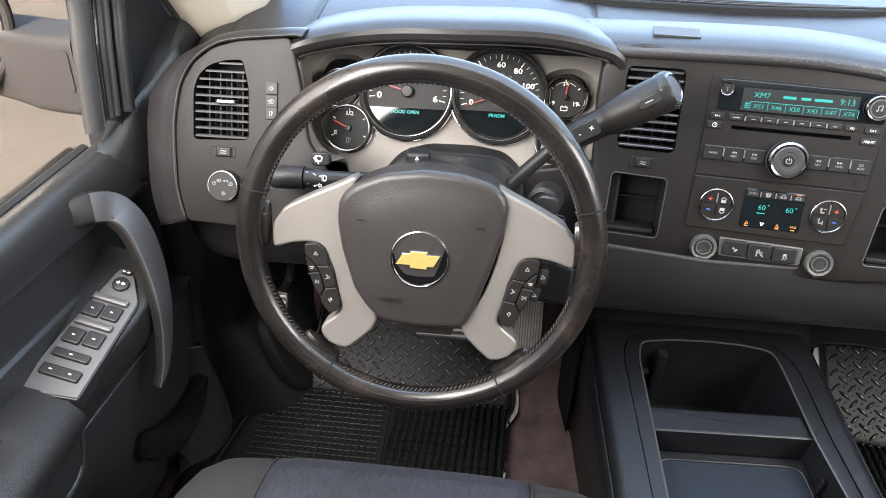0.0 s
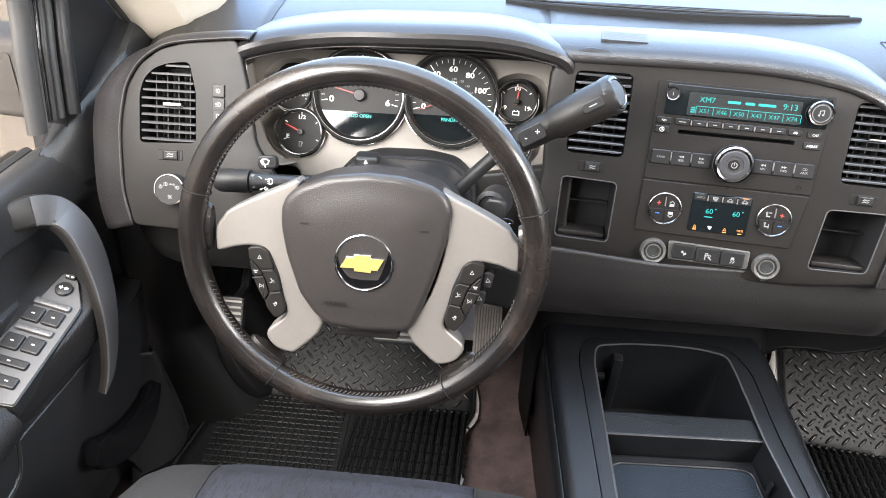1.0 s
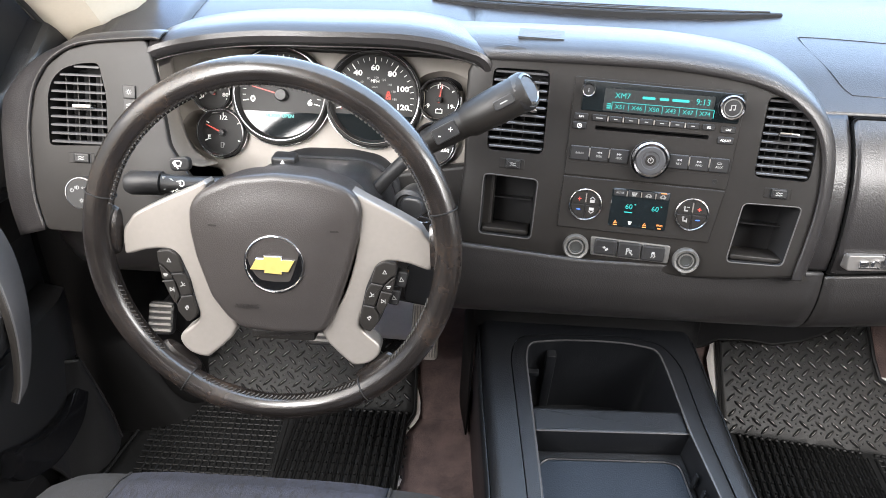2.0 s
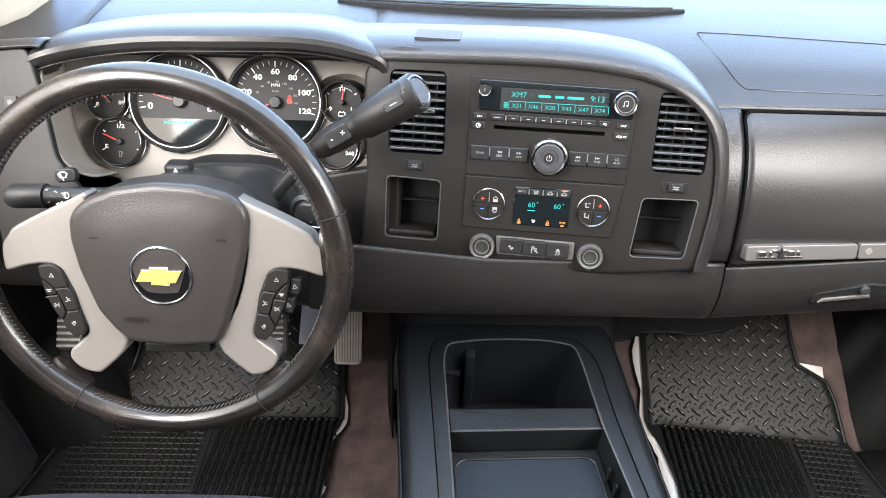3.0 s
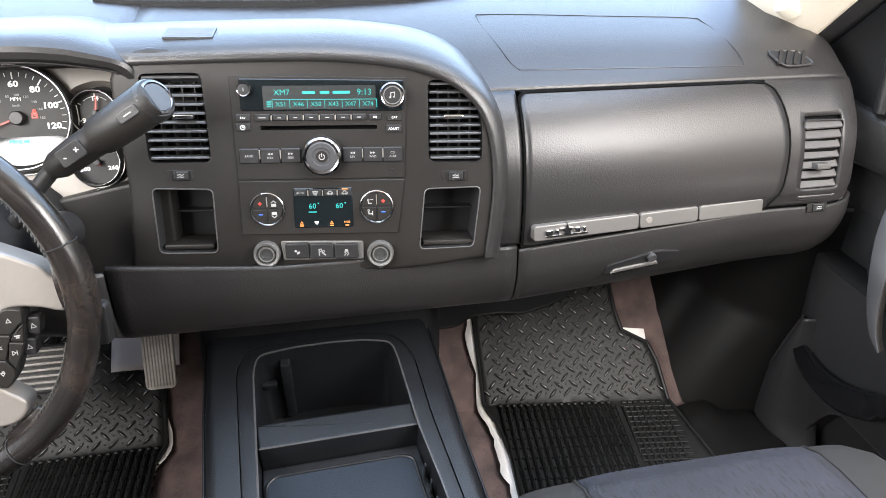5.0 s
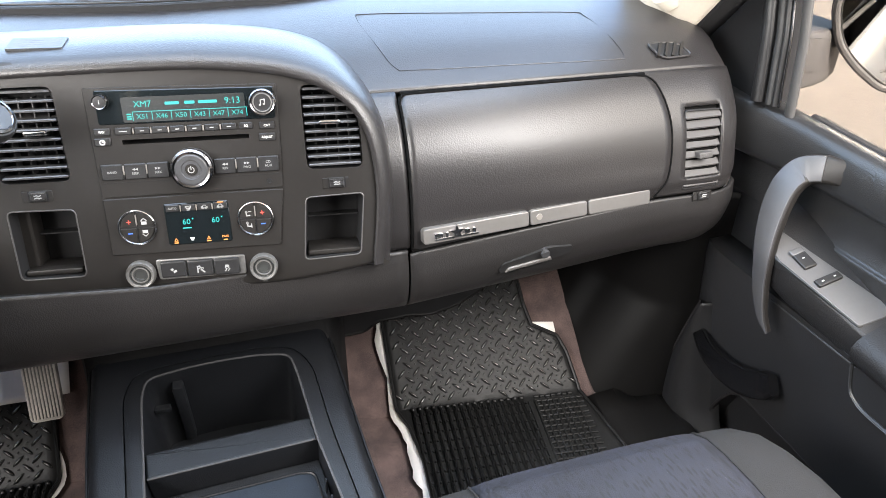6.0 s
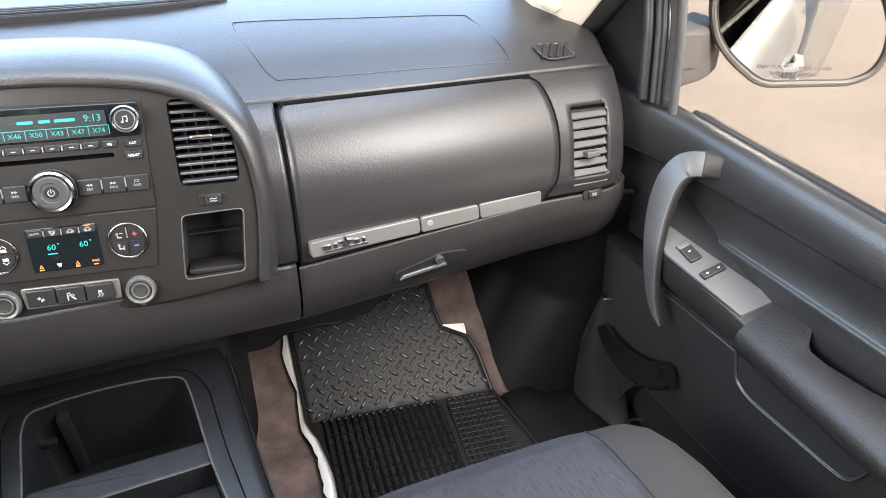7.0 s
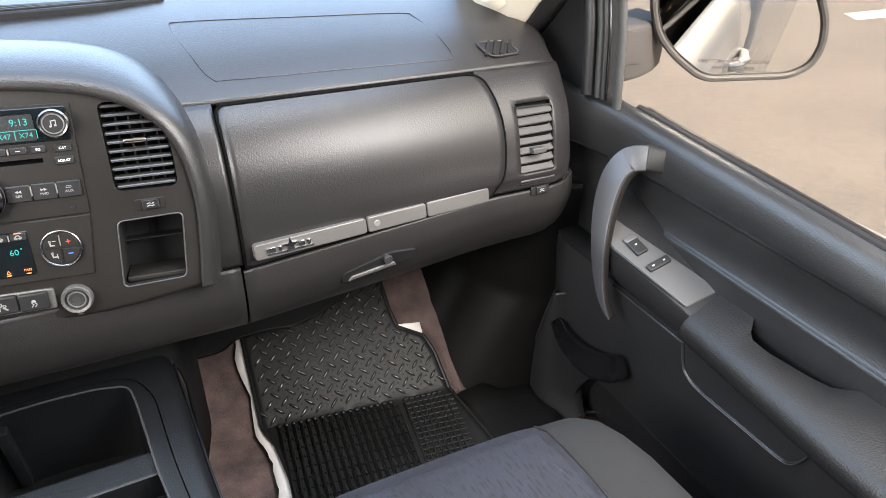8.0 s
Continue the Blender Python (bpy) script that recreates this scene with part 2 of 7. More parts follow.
def prism(pts, depth, m, bevel=0.0, seg=2, base=0.0, bm=None, dome=0.0):
    """An outline in m's xy plane, raised from base to depth, with a rounded front edge; dome swells the front."""
    bm = bm or bmesh.new()
    rings = [(pts, base)]
    if bevel:
        rings.append((pts, depth - bevel))
        for k in range(1, seg + 1):
            a = math.pi / 2 * k / seg
            rings.append((inset(pts, bevel * (1 - math.cos(a))), depth - bevel + bevel * math.sin(a)))
    else:
        rings.append((pts, depth))
    if bevel:
        rings.append((inset(pts, bevel * 1.25), depth))
    if dome:
        p, cx, cy = rings[-1][0], sum(q[0] for q in pts) / len(pts), sum(q[1] for q in pts) / len(pts)
        for f, g in ((0.82, 0.45), (0.55, 0.8), (0.25, 0.97)):
            rings.append(([(cx + (x - cx) * f, cy + (y - cy) * f) for x, y in p], depth + dome * g))
    last = None
    for p, z in rings:
        vs = [bm.verts.new(m @ Vector((x, y, z))) for x, y in p]
        if last:
            for i in range(len(vs)):
                j = (i + 1) % len(vs)
                bm.faces.new((last[i], last[j], vs[j], vs[i]))
        else:
            bm.faces.new(vs[::-1])
        last = vs
    bm.faces.new(last)
    return bm


def plate(outer, holes, depth, m, bevel=0.003, seg=3):
    """A panel in m's xy plane with real holes; its walls run back by depth."""
    bm = bmesh.new()
    front = inset(outer, bevel)
    loops, edges = [], []
    for pts in (front, *holes):
        vs = [bm.verts.new(m @ Vector((x, y, 0))) for x, y in pts]
        loops.append(vs)
        edges += [bm.edges.new((vs[i], vs[(i + 1) % len(vs)])) for i in range(len(vs))]
    bmesh.ops.triangle_fill(bm, use_beauty=True, use_dissolve=False, edges=edges)
    last = loops[0]
    for k in range(1, seg + 1):
        a = math.pi / 2 * k / seg
        vs = [bm.verts.new(m @ Vector((x, y, -bevel * (1 - math.cos(a))))) for x, y in inset(outer, bevel * (1 - math.sin(a)))]
        for i in range(len(vs)):
            j = (i + 1) % len(vs)
            bm.faces.new((last[i], last[j], vs[j], vs[i]))
        last = vs
    for vs0 in (last, *loops[1:]):
        back = [bm.verts.new(v.co - m.to_3x3().col[2] * depth) for v in vs0]
        for i in range(len(back)):
            j = (i + 1) % len(back)
            bm.faces.new((vs0[i], vs0[j], back[j], back[i]))
    return bm


def tray(pts, depth, m, floor_scale=1.0, wall=0.0015):
    """An open-fronted pocket: walls and a floor, running back from m's plane."""
    bm = bmesh.new()
    cx, cy = sum(q[0] for q in pts) / len(pts), sum(q[1] for q in pts) / len(pts)
    rings = [(pts, 0, 1.0), (pts, -depth, floor_scale), (inset(pts, -wall), -depth - wall, floor_scale), (inset(pts, -wall), -0.0002, 1.0)]
    loops = [[bm.verts.new(m @ Vector((cx + (x - cx) * f, cy + (y - cy) * f, z))) for x, y in p] for p, z, f in rings]
    for a, b in zip(loops, loops[1:] + loops[:1]):
        for i in range(len(a)):
            j = (i + 1) % len(a)
            bm.faces.new((a[i], a[j], b[j], b[i])) if a is not loops[1] else None
    bm.faces.new(loops[1])
    bm.faces.new(loops[2])
    return bm


def lathe(profile, m, n=32, bm=None):
    """(radius, height) rings round m's z axis."""
    bm = bm or bmesh.new()
    last = None
    for r, z in profile:
        if r < 1e-6:
            vs = [bm.verts.new(m @ Vector((0, 0, z)))]
        else:
            vs = [bm.verts.new(m @ Vector((r * math.cos(2 * math.pi * k / n), r * math.sin(2 * math.pi * k / n), z))) for k in range(n)]
        if last:
            for i in range(n):
                j = (i + 1) % n
                q = [last[i % len(last)], last[j % len(last)], vs[j % len(vs)], vs[i % len(vs)]]
                q = [v for k, v in enumerate(q) if v not in q[:k]]
                if len(q) > 2:
                    bm.faces.new(q)
        last = vs
    return bm


def curve_points(pts, n=8, closed=False):
    """A smooth line through the points (Catmull-Rom)."""
    p = [Vector(q) for q in pts]
    out, c = [], len(p)
    for i in range(c if closed else c - 1):
        a, b = p[i], p[(i + 1) % c]
        z = p[i - 1] if (closed or i > 0) else a * 2 - b
        d = p[(i + 2) % c] if (closed or i + 2 < c) else b * 2 - a
        for k in range(n):
            t = k / n
            out.append(0.5 * ((2 * a) + (b - z) * t + (2 * z - 5 * a + 4 * b - d) * t ** 2 + (3 * a - z - 3 * b + d) * t ** 3))
    if not closed:
        out.append(p[-1])
    return out


def tube(path, radius, n=10, closed=False, flat=1.0, bm=None, side=None, caps=True):
    """A round or oval rod along the path; radius is a number or a function of 0..1; flat scales it across side."""
    bm = bm or bmesh.new()
    p = [Vector(q) for q in path]
    c = len(p)
    ref = Vector(side) if side else Vector((0.13, 0.31, 0.94))
    rings = []
    for i in range(c):
        d = (p[(i + 1) % c] - p[i - 1]) if (closed or 0 < i < c - 1) else (p[1] - p[0] if i == 0 else p[-1] - p[-2])
        d.normalize()
        a = (ref - d * ref.dot(d)).normalized()
        b = d.cross(a)
        if not side:
            ref = a
        r = radius(i / (c - 1)) if callable(radius) else radius
        rings.append([bm.verts.new(p[i] + a * r * flat * math.cos(2 * math.pi * k / n) + b * r * math.sin(2 * math.pi * k / n)) for k in range(n)])
    for i in range(c if closed else c - 1):
        u, v = rings[i], rings[(i + 1) % c]
        for k in range(n):
            j = (k + 1) % n
            bm.faces.new((u[k], u[j], v[j], v[k]))
    if not closed and caps:
        bm.faces.new(rings[0][::-1])
        bm.faces.new(rings[-1])
    return bm


def grid(rows, bm=None, closed=False):
    """A sheet through rows of points."""
    bm = bm or bmesh.new()
    vs = [[bm.verts.new(Vector(q)) for q in r] for r in rows]
    for a, b in zip(vs, vs[1:]):
        for i in range(len(a) if closed else len(a) - 1):
            j = (i + 1) % len(a)
            bm.faces.new((a[i], a[j], b[j], b[i]))
    return bm


def loft(rings, bm=None):
    """A closed solid through rings of equal count."""
    k0 = len(bm.verts) if bm else 0
    bm = grid(rings, bm, closed=True)
    bm.verts.ensure_lookup_table()
    c = len(rings[0])
    bm.faces.new([bm.verts[i] for i in range(k0, k0 + c)][::-1])
    k = len(bm.verts)
    bm.faces.new([bm.verts[i] for i in range(k - c, k)])
    return bm


def block(x0, x1, y0, y1, z0, z1, bevel=0.004, bm=None):
    """A box with rounded edges, from its six sides."""
    w, d = x1 - x0, y1 - y0
    bevel = min(bevel, (z1 - z0) * 0.45, w * 0.45, d * 0.45)
    pts = rrect(w, d, bevel * 1.5, 3, (x0 + x1) / 2, (y0 + y1) / 2)
    rings = []
    for k in range(4):
        a = math.pi / 2 * k / 3
        rings.append((bevel * (1 - math.sin(a)), z0 + bevel * (1 - math.cos(a))))
    rings += [(i, z0 + z1 - z) for i, z in rings[::-1]]
    return loft([[(x, y, z) for x, y in inset(pts, i)] for i, z in rings], bm)


def writing(text, size, m, align="CENTER", raise_by=0.0002, squeeze=1.0, bold=0.0):
    """Letters of the built-in font as a bmesh on m's plane."""
    cu = bpy.data.curves.new("text", "FONT")
    cu.body, cu.size, cu.align_x, cu.align_y = text, size, align, "CENTER"
    cu.extrude, cu.resolution_u, cu.offset = raise_by, 2, bold
    ob = bpy.data.objects.new("text", cu)
    me = bpy.data.meshes.new_from_object(ob)
    bm = bmesh.new()
    bm.from_mesh(me)
    bmesh.ops.transform(bm, matrix=m @ Matrix.Diagonal((squeeze, 1, 1, 1)), verts=bm.verts)
    bpy.data.objects.remove(ob)
    bpy.data.curves.remove(cu)
    bpy.data.meshes.remove(me)
    return bm


def bars(m, w, h, lines=1, bm=None):
    """Unreadable small print as plain bars."""
    bm = bm or bmesh.new()
    for k in range(lines):
        y = (lines - 1) * h * 0.5 - k * h
        prism(rrect(w, h * 0.55, h * 0.15, 1, 0, y), 0.0003, m, bm=bm)
    return bm


def icon(kind, m, size, bm=None):
    """A small printed sign from strokes and filled shapes in a unit square."""
    bm = bm or bmesh.new()

    def fill(pts):
        pts = [(x * size, y * size) for x, y in pts]
        if sum(a[0] * b[1] - b[0] * a[1] for a, b in zip(pts, pts[1:] + pts[:1])) < 0:
            pts = pts[::-1]
        prism(pts, 0.0003, m, bm=bm)

    def stroke(pts, w=0.13):
        for (x0, y0), (x1, y1) in zip(pts, pts[1:]):
            n = math.hypot(x1 - x0, y1 - y0)
            dx, dy = (x1 - x0) / n * w / 2, (y1 - y0) / n * w / 2
            fill([(x0 - dx + dy, y0 - dy - dx), (x1 + dx + dy, y1 + dy - dx), (x1 + dx - dy, y1 + dy + dx), (x0 - dx - dy, y0 - dy + dx)])

    def ring(cx, cy, r, a0=0, a1=360, w=0.12):
        stroke([(cx + r * math.cos(radians(a0 + (a1 - a0) * k / 10)), cy + r * math.sin(radians(a0 + (a1 - a0) * k / 10))) for k in range(11)], w)
    if kind == "up":
        stroke([(-0.4, -0.35), (0, 0.4), (0.4, -0.35), (-0.4, -0.35)])
    elif kind == "down":
        stroke([(-0.4, 0.1), (0, -0.5), (0.4, 0.1), (-0.4, 0.1)])
        fill([(-0.1, 0.25), (0.4, 0.25), (0.3, 0.5), (-0.1, 0.45)])
    elif kind == "next":
        stroke([(-0.4, -0.4), (0.25, 0), (-0.4, 0.4), (-0.4, -0.4)])
        stroke([(0.42, -0.4), (0.42, 0.4)])
    elif kind == "voice":
        stroke([(-0.45, -0.45), (-0.1, -0.3), (0.0, 0.1), (-0.25, 0.45)], 0.2)
        stroke([(0.15, 0.0), (0.4, 0.2)])
        stroke([(0.15, -0.25), (0.45, -0.25)])
    elif kind == "bars":
        fill([(-0.5, 0.06), (0.5, 0.06), (0.5, 0.3), (-0.5, 0.3)])
        fill([(-0.3, -0.3), (0.3, -0.3), (0.3, -0.08), (-0.3, -0.08)])
    elif kind == "note":
        stroke([(-0.25, -0.3), (-0.25, 0.4), (0.35, 0.5), (0.35, -0.2)])
        fill([(-0.5, -0.45), (-0.2, -0.45), (-0.2, -0.2), (-0.5, -0.2)])
        fill([(0.1, -0.35), (0.4, -0.35), (0.4, -0.1), (0.1, -0.1)])
    elif kind == "power":
        ring(0, 0, 0.42, 125, 415)
        stroke([(0, 0.05), (0, 0.5)])
    elif kind == "info":
        fill([(-0.12, -0.5), (0.12, -0.5), (0.12, 0.12), (-0.12, 0.12)])
        fill([(-0.13, 0.25), (0.13, 0.25), (0.13, 0.5), (-0.13, 0.5)])
    elif kind == "clock":
        ring(0, 0, 0.45)
        stroke([(0, 0.3), (0, 0), (0.2, 0)])
    elif kind == "fan_up" or kind == "fan_down":
        d = 1 if kind == "fan_up" else -1
        fill([(-0.4, -0.45 * d), (0.4, -0.45 * d), (0.4, 0.05 * d), (-0.4, 0.05 * d)])
        stroke([(-0.4, 0.2 * d), (0, 0.55 * d), (0.4, 0.2 * d)])
    elif kind == "air_face" or kind == "air_feet":
        ring(-0.25, 0.3, 0.13)
        stroke([(-0.25, 0.1), (-0.2, -0.3), (0.25, -0.3)], 0.2)
        stroke([(0.5, 0.35), (0.15, 0.35)] if kind == "air_face" else [(0.4, 0.1), (0.4, -0.5)])
    elif kind == "screen":
        stroke([(-0.5, 0.35), (0.5, 0.35), (0.3, -0.15), (-0.3, -0.15), (-0.5, 0.35)])
        for x in (-0.22, 0.0, 0.22):
            stroke([(x, -0.45), (x, 0.15)], 0.09)
    elif kind == "car":
        stroke([(-0.55, -0.2), (-0.5, 0.05), (-0.3, 0.1), (-0.15, 0.35), (0.2, 0.35), (0.35, 0.1), (0.55, 0.05), (0.55, -0.2), (-0.55, -0.2)])
        ring(-0.28, -0.22, 0.13)
        ring(0.28, -0.22, 0.13)
    elif kind == "seat":
        stroke([(-0.2, 0.5), (-0.1, -0.2), (0.35, -0.25)], 0.24)
        stroke([(0.0, 0.5), (0.12, 0.3), (0.0, 0.1)], 0.1)
    elif kind == "foot":
        fill([(-0.45, 0.15), (-0.15, 0.35), (0.05, 0.1), (-0.2, -0.1)])
        fill([(-0.05, -0.1), (0.35, 0.1), (0.45, -0.2), (0.0, -0.45)])
    elif kind == "skid":
        fill([(-0.3, 0.1), (0.3, 0.1), (0.2, 0.45), (-0.2, 0.45)])
        stroke([(-0.25, 0.0), (-0.05, -0.2), (-0.3, -0.5)], 0.12)
        stroke([(0.15, 0.0), (0.35, -0.2), (0.1, -0.5)], 0.12)
    elif kind == "pedals":
        stroke([(-0.4, -0.5), (-0.4, 0.4), (-0.1, 0.5), (0.0, 0.2), (-0.4, 0.0)], 0.16)
        stroke([(0.1, -0.1), (0.5, -0.45)], 0.2)
        ring(0.25, 0.1, 0.15)
    elif kind == "lamp":
        stroke([(0.0, 0.4), (0.25, 0.4), (0.48, 0.2), (0.48, -0.2), (0.25, -0.4), (0.0, -0.4), (0.0, 0.4)])
        for y in (-0.3, 0.0, 0.3):
            stroke([(-0.55, y - 0.08), (-0.15, y)], 0.11)
    elif kind == "arrows":
        for d in (1, -1):
            stroke([(0.1 * d, 0), (0.35 * d, 0.25), (0.35 * d, 0.1), (0.65 * d, 0.1), (0.65 * d, -0.1), (0.35 * d, -0.1), (0.35 * d, -0.25), (0.1 * d, 0)], 0.08)
    elif kind == "wiper":
        stroke([(-0.5, 0.2), (-0.25, 0.4), (0.25, 0.4), (0.5, 0.2), (0.3, -0.2), (-0.3, -0.2), (-0.5, 0.2)])
        stroke([(0.0, -0.5), (-0.25, 0.2)])
    elif kind == "sun":
        ring(0, 0, 0.25)
        for k in range(8):
            a = math.pi * k / 4
            stroke([(0.38 * math.cos(a), 0.38 * math.sin(a)), (0.55 * math.cos(a), 0.55 * math.sin(a))], 0.1)
    elif kind == "waves":
        for d in (0.22, -0.22):
            stroke([(-0.55, d - 0.05), (-0.2, d + 0.10), (0.2, d - 0.08), (0.55, d + 0.06)], 0.17)
    elif kind == "belt":
        ring(0.0, 0.36, 0.16, w=0.16)
        stroke([(-0.3, -0.45), (-0.25, 0.1), (0.25, 0.1), (0.3, -0.45), (-0.3, -0.45)], 0.16)
        stroke([(-0.3, 0.05), (0.3, -0.35)], 0.14)
    elif kind == "pump":
        stroke([(-0.35, -0.45), (-0.35, 0.45), (0.1, 0.45), (0.1, -0.45), (-0.35, -0.45)])
        stroke([(0.1, 0.0), (0.35, 0.0), (0.35, 0.4)], 0.1)
    elif kind == "battery":
        stroke([(-0.5, -0.35), (0.5, -0.35), (0.5, 0.2), (-0.5, 0.2), (-0.5, -0.35)])
        fill([(-0.35, 0.2), (-0.15, 0.2), (-0.15, 0.4), (-0.35, 0.4)])
        fill([(0.15, 0.2), (0.35, 0.2), (0.35, 0.4), (0.15, 0.4)])
    elif kind == "lock":
        fill([(-0.4, -0.45), (0.4, -0.45), (0.4, 0.1), (-0.4, 0.1)])
        stroke([(-0.25, 0.1), (-0.25, 0.45), (0.25, 0.45), (0.25, 0.1)], 0.14)
    return bm


# ---- the place outside ----
MID = -0.014                      # the car's middle line
ground = bmesh.new()
prism([(-400, -400), (400, -400), (400, 400), (-400, 400)], -0.62, Matrix(), base=-0.8, bm=ground)
tagged(part("ground", ground, GROUND), "pale tan sunlit concrete lot", "ground", kind="structure")


def mirror_x(p):
    return (2 * MID - p[0], p[1], p[2])


# ---- cabin shell ----
bm = block(-0.80, 0.77, -1.60, 0.22, 1.30, 1.36, 0.03)
tagged(part("ceiling", bm, CREAM), "cream cloth headliner", "ceiling", kind="structure")
TINT = clear("privacy_glass", (0.30, 0.30, 0.31), 1.45)
# unseen wall, raised high to hold back light from the rear window
bm = block(-0.86, 0.83, -1.66, -1.60, 0.0, 1.05, 0.01)
tagged(part("wall_rear", bm, DOORP), "dark unseen rear cab wall, built high to cut light from behind", "wall", kind="structure")
bm = block(-0.86, 0.83, -1.63, -1.62, 1.05, 1.32, 0.002)
win = tagged(part("window_rear", bm, TINT), "tinted rear window", "window", kind="structure")
win.visible_shadow = False
for sx, nm in ((1, "right"), (-1, "left")):
    x0, x1 = (0.80, 0.86) if sx > 0 else (-0.89, -0.83)
    bm = block(x0, x1, -1.66, -0.40, 0.0, 0.62, 0.01)
    block(x0, x1, -0.52, -0.40, 0.62, 1.32, 0.01, bm)
    tagged(part("wall_" + nm, bm, DOORP), "dark rear door and pillar", "wall", kind="structure")
    win = part("window_" + nm, block(x0 + 0.02, x0 + 0.026, -1.62, -0.52, 0.62, 1.32, 0.002), TINT)
    tagged(win, "tinted rear side window", "window", kind="structure").visible_shadow = False
for sx in (1, -1):
    rail = [(0.80, 0.22, 1.30), (0.79, -0.5, 1.33), (0.79, -1.62, 1.30)]
    bm = tube([p if sx > 0 else mirror_x(p) for p in rail], 0.03, 8)
    tagged(part("roof_rail_right" if sx > 0 else "roof_rail_left", bm, CREAM), "cream roof rail", "trim", kind="structure")

# firewall and toe board, one carpeted sheet

def toe_shift(x):
    return -0.13 * (min(x, 0.65) - 0.315) if x > 0.1 else 0.010


rows = []
for y, z in ((-1.60, 0.055), (0.2, 0.055), (0.62, 0.055), (0.68, 0.056), (0.72, 0.088), (0.80, 0.155), (0.92, 0.258), (0.98, 0.36), (1.0, 0.70)):
    z -= 0.003
    rows.append([(x, y + toe_shift(x) * (0.63 < y < 0.97) + 0.004 * noise.noise((x * 3, y * 3, 0)), (z if x < 0.645 or y > 0.95 else min(z, 0.04)) + 0.004 * noise.noise((x * 9, y * 9, 1)) + 0.045 * math.exp(-((x - MID) / 0.16) ** 4)) for x in np.linspace(-0.84, 0.81, 34)])
tagged(part("floor", grid(rows), CARPET, thick=0.02), "worn brown carpet over the floor and toe board", "floor", kind="structure")

# windscreen
rows = [[(x, 1.14 - 0.25 * ((x - MID) / 0.78) ** 2 * 0.4 - k * 0.92, 0.745 + k * 0.57) for x in np.linspace(-0.78, 0.75, 14)] for k in np.linspace(0, 1, 8)]
ws = part("windscreen", grid(rows), GLASS, thick=0.004)
tagged(ws, "clear curved windscreen", "window", kind="structure")
ws.visible_shadow = False

# ---- dashboard ----
PROFILE = [(1.14, .755), (.95, .748), (.80, .730), (.70, .707), (.65, .684), (.615, .662), (.589, .637), (.567, .600), (.554, .553), (.548, .508),
           (.549, .480), (.546, .464), (.545, .443), (.556, .417), (.585, .394), (.64, .377), (.75, .367)]


def dash_point(x, s, out=0.0):
    """A point of the dash skin: x across, s along the profile from the windscreen down."""
    def raw(x, s):
        i = min(int(s), len(PROFILE) - 2)
        f = s - i
        p = [Vector(PROFILE[min(max(k, 0), len(PROFILE) - 1)]) for k in (i - 1, i, i + 1, i + 2)]
        q = 0.5 * (2 * p[1] + (p[2] - p[0]) * f + (2 * p[0] - 5 * p[1] + 4 * p[2] - p[3]) * f * f + (3 * p[1] - p[0] - 3 * p[2] + p[3]) * f ** 3)
        d = abs(x - MID)
        lift = 0.030 * min(max((d - 0.25) / 0.35, 0), 1) * min(max((s - 8) / 1.5, 0), 1) * min(max((15.5 - s) / 3, 0), 1)
        lift += 0.019 * float(np.interp(x, (-0.40, -0.265, -0.07), (0, 1, 0))) * min(max((s - 8.5) / 1.2, 0), 1) * min(max((12.2 - s) / 2.2, 0), 1)
        lift -= 0.018 * float(np.interp(x, (-0.42, -0.26, 0.235, 0.45, 0.65), (0, 1, 1, 0.6, 0))) * min(max((s - 10.8) / 2.2, 0), 1)
        e = min(max((d - 0.695) / 0.076, 0), 1)
        return Vector((x, q.x + 0.08 * (1 - math.sqrt(max(0, 1 - e * e))) * (0.4 + 0.6 * min(max((s - 3.5) / 2.5, 0), 1)), q.y + lift - 0.02 * e * e * min(max((7.5 - s) / 3.5, 0), 1)))
    p = raw(x, s)
    if out:
        a = raw(x + 0.002, s) - raw(x - 0.002, s)
        b = raw(x, s + 0.05) - raw(x, max(0, s - 0.05))
        n = a.cross(b).normalized()
        if n.y > 0 and s > 4 or n.z < 0 and s <= 4:
            n = -n
        p = p + n * out
    return p


def dash_patch(x0, x1, s0, s1, nx=24, ns=20, out=0.0):
    return grid([[dash_point(x, s, out) for x in np.linspace(x0, x1, nx)] for s in np.linspace(s0, s1, ns)])


dash = thing("dashboard", (MID, 0.62, 0.40), "charcoal grained plastic dashboard of a pickup truck", "dashboard")
skin = dash_patch(-0.225, 0.757, 0, 4.86, 44, 30)
for x0, x1, s1, nx in ((-0.785, -0.640, 4.86, 12), (-0.640, -0.225, 3.3, 20)):
    grid([[dash_point(x, s) for x in np.linspace(x0, x1, nx)] for s in np.linspace(0, s1, 30 if s1 > 4 else 16)], skin)
bmesh.ops.remove_doubles(skin, verts=skin.verts, dist=0.0001)
top_pad = part("top_pad", skin, DASH, dash, thick=0.006)
part("gap_backing", dash_patch(0.19, 0.745, 4.7, 10.8, 40, 30, -0.007), VOID, dash, thick=0.004)
xs = list(np.linspace(0.566, 0.636, 9)) + list(np.linspace(0.636, 0.6945, 11))[1:] + list(np.linspace(0.6945, 0.757, 14))[1:]
ss = list(np.linspace(4.86, 6.36, 9)) + list(np.linspace(6.36, 8.85, 13))[1:] + list(np.linspace(8.85, 10.12, 8))[1:]
endp = bmesh.new()
vs = [[endp.verts.new(dash_point(x, s)) for x in xs] for s in ss]
